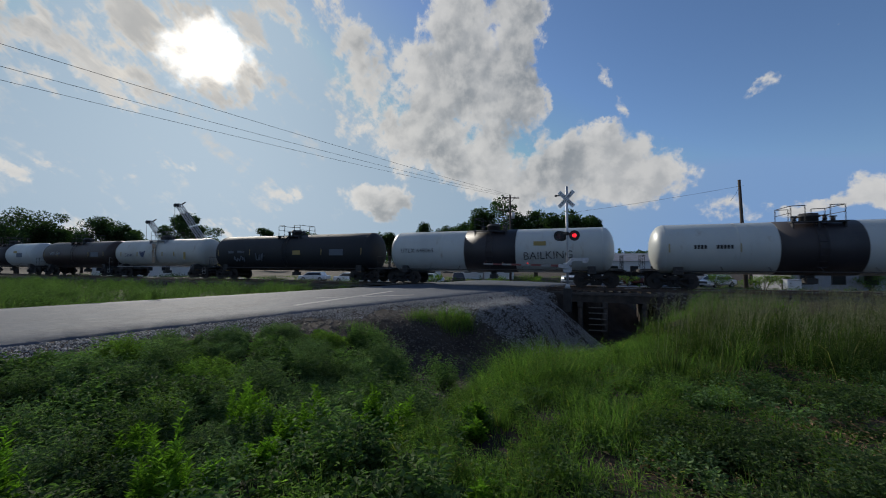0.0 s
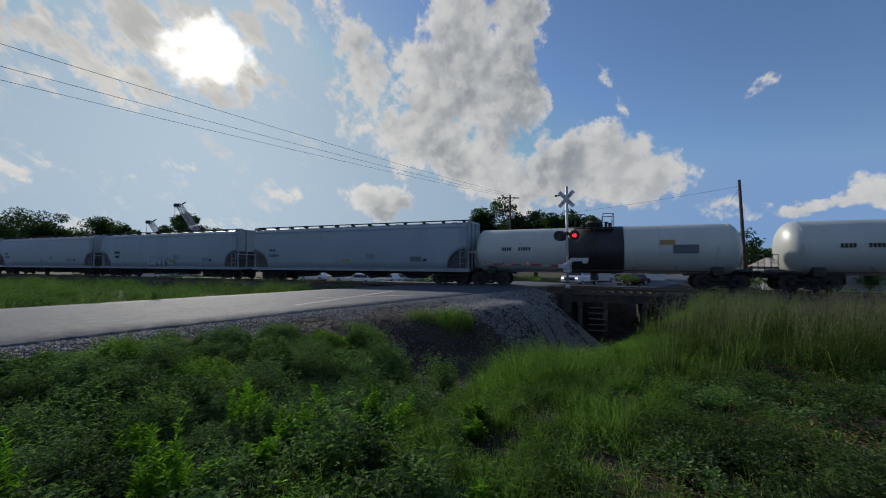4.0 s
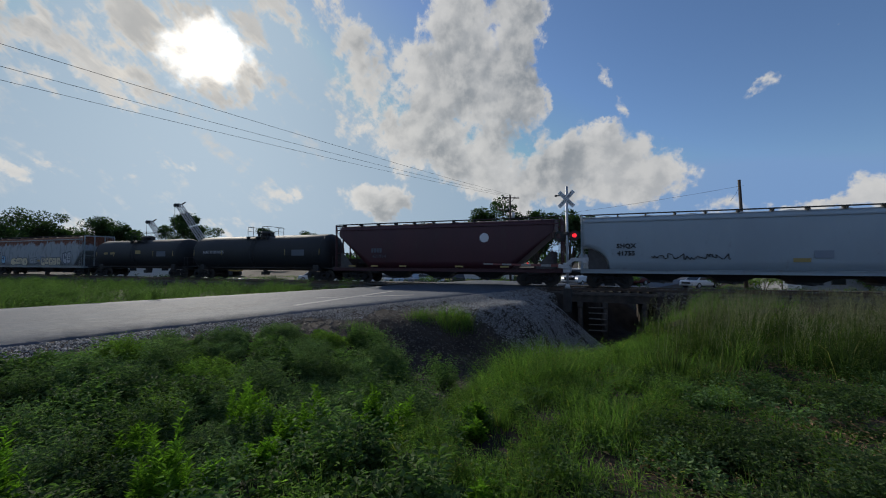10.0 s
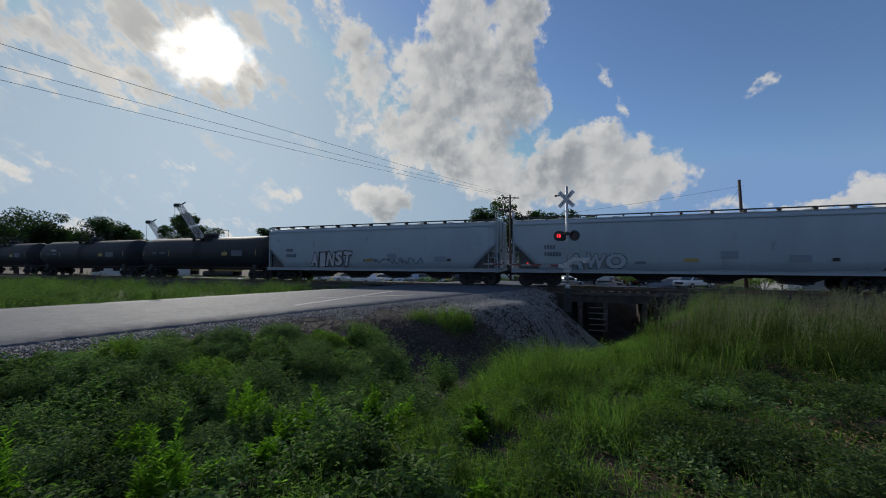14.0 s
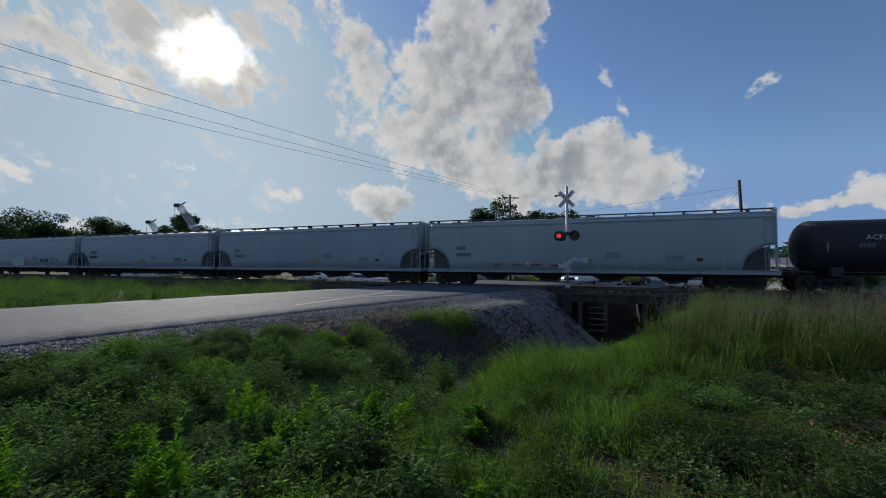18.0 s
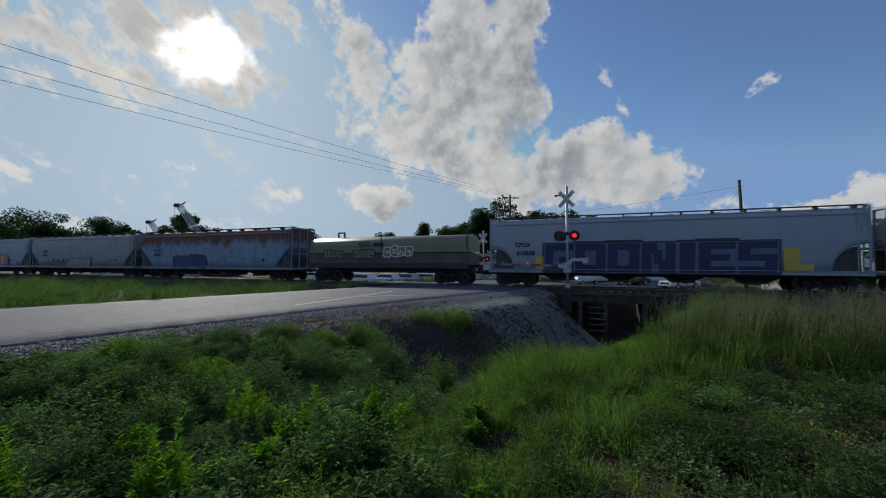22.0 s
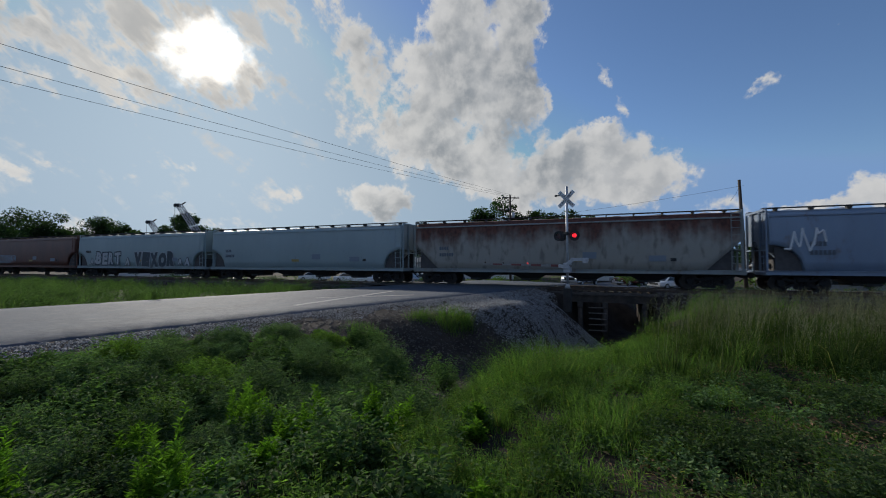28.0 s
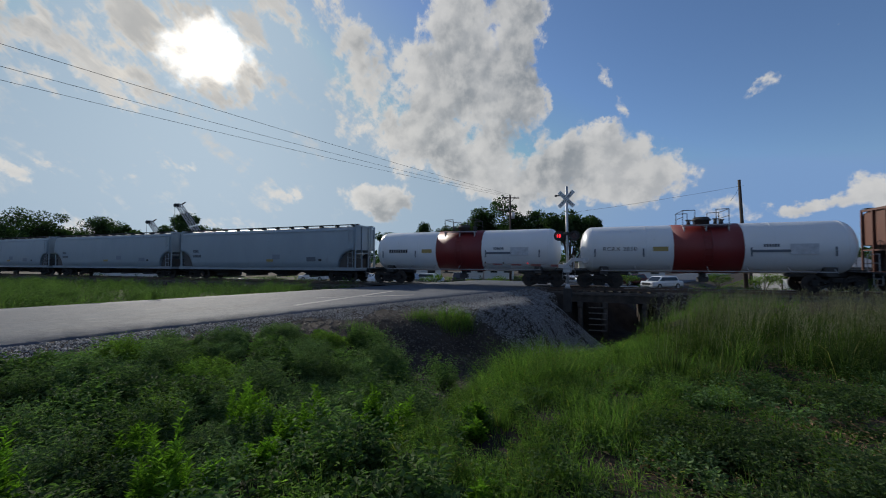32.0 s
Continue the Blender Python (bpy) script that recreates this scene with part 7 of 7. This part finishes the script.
    cx, cy = spread(1500, 2.2, 15, 5.8, 9.2, lambda x, y: tall(x, y) * ramp01(y + 0.5 * np.sin(x * 2.1), 8.6, 6.6) * (0.12 + 0.88 * ramp01(x, 0.98 * y, 0.72 * y)), g)
    tufted("arching_grass", cx, cy, (0.35 + 0.4 * blotch(cx, cy, 0.7, 27)) * g.uniform(0.6, 1.25, len(cx)), 30, 0.15, 0.010, 0.9, grass_green, "bright arching grass at the foot of the tall stand", g)
    x, y = spread(1000, 2.0, 16, 5.4, 10.5, tall, g)
    bushes("weeds_in_tall_grass", x, y, g.uniform(0.3, 0.75, len(x)), 6, 30, 0.075, 0.016, tall_green, "fine weeds among the tall grass", g, 0.7)
    x, y = spread(5000, 3.5, 17, 6.4, 11, lambda x, y: tall(x, y) * ramp01(x, 0.48 * y, 0.6 * y), g)
    z = land(x, y)
    n = len(x)
    hh = g.uniform(0.6, 1.08, n)
    base = np.stack((x, y, z), 1)
    lean = np.stack((g.normal(0.1, 0.16, n), g.normal(0, 0.12, n), np.ones(n)), 1) * hh[:, None]
    tip = base + lean
    k = 12
    t = np.tile(np.linspace(0.82, 1.08, k), n)
    b2, t2 = np.repeat(base, k, 0), np.repeat(tip, k, 0)
    la = g.uniform(0, 2 * np.pi, n * k)
    way = np.stack((np.cos(la) * 0.7, np.sin(la) * 0.7, np.full(n * k, 0.9)), 1)
    way /= np.linalg.norm(way, axis=1, keepdims=True)
    v, f = join(stalks(base, tip, np.full(n, 0.007)), leaf_mesh(b2 + (t2 - b2) * t[:, None], way, g.uniform(0.03, 0.06, n * k), g.uniform(0.006, 0.012, n * k), g=g))
    tagged(raw("grass_seed_heads", v, f, seed_brown), "pale brown seed heads standing over the tall grass", "grass", kind="stuff")
    # trampled ground cover
    def cover(x, y):
        bare = ramp01(blotch(x, y, 0.28, 8) * 0.6 + blotch(x, y, 0.75, 19) * 0.5, 0.46, 0.60)
        return (0.06 + 0.94 * ramp01(x, 0.42 * y - 0.1, 0.72 * y)) * ramp01(x, 0.2 * y, 0.3 * y) * ramp01(y, 6.6, 5.6) * (0.02 + 0.98 * bare) * (1 - 0.55 * ramp01(x, 0.7 * y, 1.0 * y))
    x, y = spread(17000, 0.3, 9, 1.8, 6.8, cover, g)
    bushes("ground_cover", x, y, (0.05 + 0.25 * blotch(x, y, 0.5, 23)) * g.uniform(0.5, 1.3, len(x)), 4, 10, 0.048, 0.027, low_green, "low dark broad-leaved ground cover with bare soil between", g, 1.6)
    x, y = spread(16000, 0.3, 9, 1.8, 6.8, lambda x, y: cover(x, y) * 0.6, g)
    grass("short_grass", x, y, g.uniform(0.04, 0.15, len(x)), np.full(len(x), 0.005), 0.5, grass_green, "short sparse grass", g)
    x, y = spread(17000, 0.8, 9, 1.8, 6.9, lambda x, y: ramp01(x, 0.35 * y, 0.6 * y) * (0.25 + 0.75 * ramp01(blotch(x, y, 0.55, 29), 0.35, 0.7)), g)
    n = len(x)
    la = g.uniform(0, 2 * np.pi, n)
    way = np.stack((np.cos(la), np.sin(la), g.uniform(-0.1, 0.5, n)), 1)
    way /= np.linalg.norm(way, axis=1, keepdims=True)
    v, f = leaf_mesh(np.stack((x, y, land(x, y) + g.uniform(0.01, 0.10, n)), 1), way, g.uniform(0.03, 0.10, n), g.uniform(0.008, 0.03, n), g=g)
    tagged(raw("dry_litter", v, f, litter_brown), "dry brown leaf litter between the ground cover", "leaf litter", kind="stuff")
    x, y = spread(1100, 0.8, 8.5, 1.9, 6.6, lambda x, y: ramp01(x, 0.3 * y, 0.5 * y) * (blotch(x, y, 0.42, 35) > 0.68), g)
    bushes("pale_weeds", x, y, g.uniform(0.10, 0.26, len(x)), 5, 16, 0.058, 0.034, pale_leaf, "pale green broad-leaved weeds in the ground cover", g, 1.2)
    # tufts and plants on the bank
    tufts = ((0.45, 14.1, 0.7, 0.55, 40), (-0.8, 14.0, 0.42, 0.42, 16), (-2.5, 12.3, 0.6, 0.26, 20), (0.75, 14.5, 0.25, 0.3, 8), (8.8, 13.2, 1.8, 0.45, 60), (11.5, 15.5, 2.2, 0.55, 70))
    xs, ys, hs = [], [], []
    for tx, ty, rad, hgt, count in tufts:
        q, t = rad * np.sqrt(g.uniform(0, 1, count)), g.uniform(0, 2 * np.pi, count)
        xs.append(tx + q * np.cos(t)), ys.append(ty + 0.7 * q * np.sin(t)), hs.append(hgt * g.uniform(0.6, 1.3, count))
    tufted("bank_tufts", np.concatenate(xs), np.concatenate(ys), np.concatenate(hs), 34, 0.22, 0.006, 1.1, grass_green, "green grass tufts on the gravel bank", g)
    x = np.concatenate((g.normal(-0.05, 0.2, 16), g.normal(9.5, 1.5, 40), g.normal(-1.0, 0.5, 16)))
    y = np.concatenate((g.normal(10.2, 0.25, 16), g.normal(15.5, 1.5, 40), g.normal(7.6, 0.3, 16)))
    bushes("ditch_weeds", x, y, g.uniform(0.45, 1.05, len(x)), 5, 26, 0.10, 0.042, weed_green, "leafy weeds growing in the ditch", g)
    # verge across the road
    def verge(x, y):
        r, a = road_coords(x, y)
        d, s = track_coords(x, y)
        return (r < -ROAD_WIDE - 0.25) * ramp01(d + 1.2 * np.sin(s * 0.9) * np.sin(s * 0.37), -4.6, -7.0) * (0.12 + 0.88 * ramp01(blotch(x, y, 1.0, 10), 0.2, 0.6))
    x, y = spread(120000, -60, 0, 8, 48, verge, g)
    grass("verge_grass", x, y, (0.2 + 0.8 * blotch(x, y, 1.1, 11)) * g.uniform(0.5, 1.25, len(x)), 0.012 + 0.008 * g.uniform(0, 1, len(x)), 0.35, verge_leaf, "thick green verge grass across the road", g)
    x, y = spread(7500, -40, 0, 10, 40, lambda x, y: verge(x, y) * (0.12 + 0.88 * (blotch(x, y, 0.9, 14) > 0.5)), g)
    bushes("verge_weeds", x, y, g.uniform(0.4, 1.1, len(x)), 4, 18, 0.11, 0.05, verge_leaf, "leafy weeds in the verge", g)

    # dry stalks along the line
    def lineside(x, y):
        d, s = track_coords(x, y)
        return ramp01(np.abs(d + 3.4), 1.2, 0.2) * ((s < -10) | (s > 9.5))
    x, y = spread(60000, -45, 30, 12, 46, lineside, g)
    grass("lineside_grass", x, y, g.uniform(0.15, 0.5, len(x)), np.full(len(x), 0.012), 0.35, tall_green, "sparse weedy grass along the ballast", g)
    # land beyond the line
    def beyond(x, y):
        d, s = track_coords(x, y)
        r, a = road_coords(x, y)
        return (d > 4.5) * ((r > 1.5) | (r < -ROAD_WIDE - 1.5)) * ramp01(blotch(x, y, 3.0, 15), 0.2, 0.6)
    def scrub(x, y):
        d, s = track_coords(x, y)
        return beyond(x, y) * ramp01(np.abs(d - 12.5 - 1.5 * np.sin(s * 0.3)), 2.6, 1.2) * (0.3 + 0.7 * blotch(x, y, 1.6, 41))
    x, y = spread(16000, -60, 48, 18, 70, scrub, g)
    bushes("lineside_scrub", x, y, g.uniform(0.5, 1.35, len(x)), 3, 14, 0.22, 0.10, oak_green, "low dark scrub beyond the railway line", g, 0.5)
    x, y = spread(70000, -60, 60, 18, 80, beyond, g)
    grass("far_grass", x, y, g.uniform(0.1, 0.35, len(x)), np.full(len(x), 0.03), 0.4, grass_green, "rough grass beyond the line", g)


plant_field()


# ---- trees ----
bark = surface("bark", rgb(0.075, 0.058, 0.045), rgb(0.04, 0.032, 0.026), rough=0.95, scale=4.0, bump=0.5, stretch=(3, 3, 0.6))


def tree(x, y, height, wide, seed, label, leaf=0.42, count=3600, z=-1.5, low=0.2, material=None, name="tree"):
    """Tapered trunk, forking limbs, and a ragged crown of leaf clusters round the limbs' ends."""
    g = np.random.default_rng(seed)
    t = tagged(new(name), label, "shrub" if name == "shrub" else "tree", group="trees beyond the line" if name == "tree" else "")
    t.matrix_basis = pose(x, y, z)
    bm = bmesh.new()
    fork = height * low
    rod(bm, (0, 0, -0.3), (0, 0, fork), 0.035 * height, 9, 0.022 * height)
    ends = []
    for i in range(9):
        az = 2 * math.pi * (i + g.uniform(-0.3, 0.3)) / 9
        k_out = g.uniform(0.3, 0.92)
        reach, up = wide / 2 * k_out, (0.42 + 0.48 * (1 - k_out ** 2) + g.uniform(-0.12, 0.08)) * height
        mid = Vector((math.cos(az) * reach * 0.45, math.sin(az) * reach * 0.45, fork + (up - fork) * 0.55))
        end = Vector((math.cos(az) * reach, math.sin(az) * reach, up))
        rod(bm, (0, 0, fork * 0.95), mid, 0.015 * height, 6, 0.009 * height)
        rod(bm, mid, end, 0.009 * height, 6, 0.003 * height)
        ends += [end, mid.lerp(end, 0.5)]
        for j in range(2):
            tw = end + Vector((g.normal() * 0.12 * wide, g.normal() * 0.12 * wide, g.uniform(-0.06, 0.10) * height))
            rod(bm, mid.lerp(end, 0.6), tw, 0.005 * height, 5, 0.002 * height)
            ends.append(tw)
    part("trunk", bm, bark, t)
    ends.append(Vector((0, 0, height * 0.93)))
    e = np.array([tuple(p) for p in ends])
    pick = g.integers(0, len(e), count)
    sizes = g.uniform(0.08, 0.15, len(e)) * (wide + height) * 0.55
    off = g.normal(size=(count, 3))
    off /= np.linalg.norm(off, axis=1, keepdims=True)
    off *= (g.uniform(0, 1, count) ** 0.45 * sizes[pick])[:, None]
    off[:, 2] *= 0.7
    place = e[pick] + off
    place[:, 2] = np.maximum(place[:, 2], height * low * 0.6)
    way = off / np.maximum(np.linalg.norm(off, axis=1, keepdims=True), 1e-5) + g.normal(size=(count, 3)) * 0.6
    way /= np.linalg.norm(way, axis=1, keepdims=True)
    ln = leaf * g.uniform(0.5, 1.25, count)
    v, f = leaf_mesh(place, way, ln, ln * 0.6, g=g)
    raw("crown", v, f, material or oak_green, t)
    return t


F = 681.5


def trees():
    oak = "broad dark green live oak behind the railway line"
    rows = [(-38, 372, 150, 80), (30, 372, 110, 78), (85, 392, 60, 82), (185, 386, 80, 95), (222, 398, 50, 95), (145, 408, 34, 100), (335, 381, 80, 88),
            (855, 368, 56, 72), (905, 360, 84, 76), (948, 375, 60, 74), (1010, 372, 90, 60), (1045, 383, 40, 62), (748, 399, 36, 120), (790, 400, 50, 110),
            (820, 396, 44, 90), (690, 412, 40, 140), (470, 408, 50, 130), (540, 414, 50, 150)]
    for i, (px, top, wide, d) in enumerate(rows):
        h = 1.5 + 1.71 + (462 - top) / F * d
        tree((px - 784) / F * d, d, h, wide / F * d * 1.1, 100 + i, oak, 0.30 + 0.0020 * d, 9000)
    for i, (px, top, wide, d) in enumerate([(1327, 405, 46, 62), (1130, 446, 80, 110), (1170, 440, 60, 120), (1240, 448, 80, 120), (1420, 446, 90, 120), (1500, 440, 80, 110), (1600, 436, 120, 110)]):
        h = 1.5 + 1.71 + (462 - top) / F * d
        tree((px - 784) / F * d, d, h, wide / F * d * 1.1, 200 + i, "smaller tree behind the railway line", 0.45, 1500)
    for i, (px, d, h, w) in enumerate([(1350, 34, 2.2, 2.6), (1385, 37, 1.9, 2.0), (1270, 40, 1.8, 2.4), (770, 50, 1.4, 3.0), (880, 46, 1.4, 3.0), (940, 48, 1.6, 3.4), (1540, 36, 2.2, 3.0), (1110, 46, 1.6, 3.0)]):
        tree((px - 784) / F * d, d, h, w, 300 + i, "rounded yellow-green shrub beside the line", 0.12, 1400, -1.45, 0.12, grass_green, "shrub")


trees()


def far_woods():
    """A ragged belt of woodland along the horizon."""
    g = np.random.default_rng(77)
    n = 16000
    az = g.uniform(-1.25, 1.25, n)
    d = g.uniform(230, 420, n)
    x, y = d * np.sin(az), d * np.cos(az)
    crest = 4.0 + 4.5 * blotch(x, y, 14.0, 3) + 2.0 * blotch(x, y, 5.0, 8)
    z = -1.0 + crest * g.uniform(0, 1, n) ** 0.7
    way = g.normal(size=(n, 3))
    way[:, 2] = np.abs(way[:, 2])
    way /= np.linalg.norm(way, axis=1, keepdims=True)
    ln = g.uniform(1.5, 3.4, n)
    v, f = leaf_mesh(np.stack((x, y, z), 1), way, ln, ln * 0.8, g=g)
    tagged(raw("far_woods", v, f, oak_green), "low belt of distant woodland on the horizon", "woods", kind="stuff")


far_woods()


# ---- what moves ----
def motions():
    turn = pose(0, 0, 0, 0, 0, TRACK_TURN)
    for car, place in CARS:
        rows = []
        for t in (0.0, 8.0, 16.0, 24.0, 32.0):
            rows.append((t, Matrix.Translation(at_track(place + SPEED * t)) @ turn))
        walk(car, rows)
    for i, w in enumerate(FIRST_WHEELS):
        rows = []
        for k in range(0, 32 * FPS + 1):
            t = k / FPS
            a = math.degrees(SPEED * t / WHEEL_R) % 360.0
            rows.append((t, pose(w.location.x, w.location.y, w.location.z, 0, a, 0)))
        walk(w, rows)
        for other in ALL_WHEELS[i][1:]:
            other.rotation_mode = "QUATERNION"
            other.animation_data_create()
            other.animation_data.action = w.animation_data.action
            other.animation_data.action_slot = w.animation_data.action_slot
    # the lamps flash in turn: each added shutter stands across its lens, then edge-on
    for i, blinds in enumerate(SHUTTERS):
        rows, shut = [], i == 0
        edges = [0.35 + 0.61 * k for k in range(53)]
        wide, away = 0, 88
        base = blinds[0].location.copy()
        angle = wide if shut else away
        rows.append((0.0, pose(base.x, base.y, base.z, 0, 0, angle)))
        for t in edges:
            f0 = round(t * FPS)
            rows.append((f0 / FPS, pose(base.x, base.y, base.z, 0, 0, angle)))
            angle = away if angle == wide else wide
            rows.append(((f0 + 1) / FPS, pose(base.x, base.y, base.z, 0, 0, angle)))
        rows.append((32.0 + 2 / FPS, pose(base.x, base.y, base.z, 0, 0, angle)))
        for b in blinds:
            walk(b, rows)
    walk(CREEPER, [(0.0, pose(32.6, 46.0, FAR, 0, 0, 200)), (32.0, pose(24.5, 43.2, FAR, 0, 0, 200))])


motions()
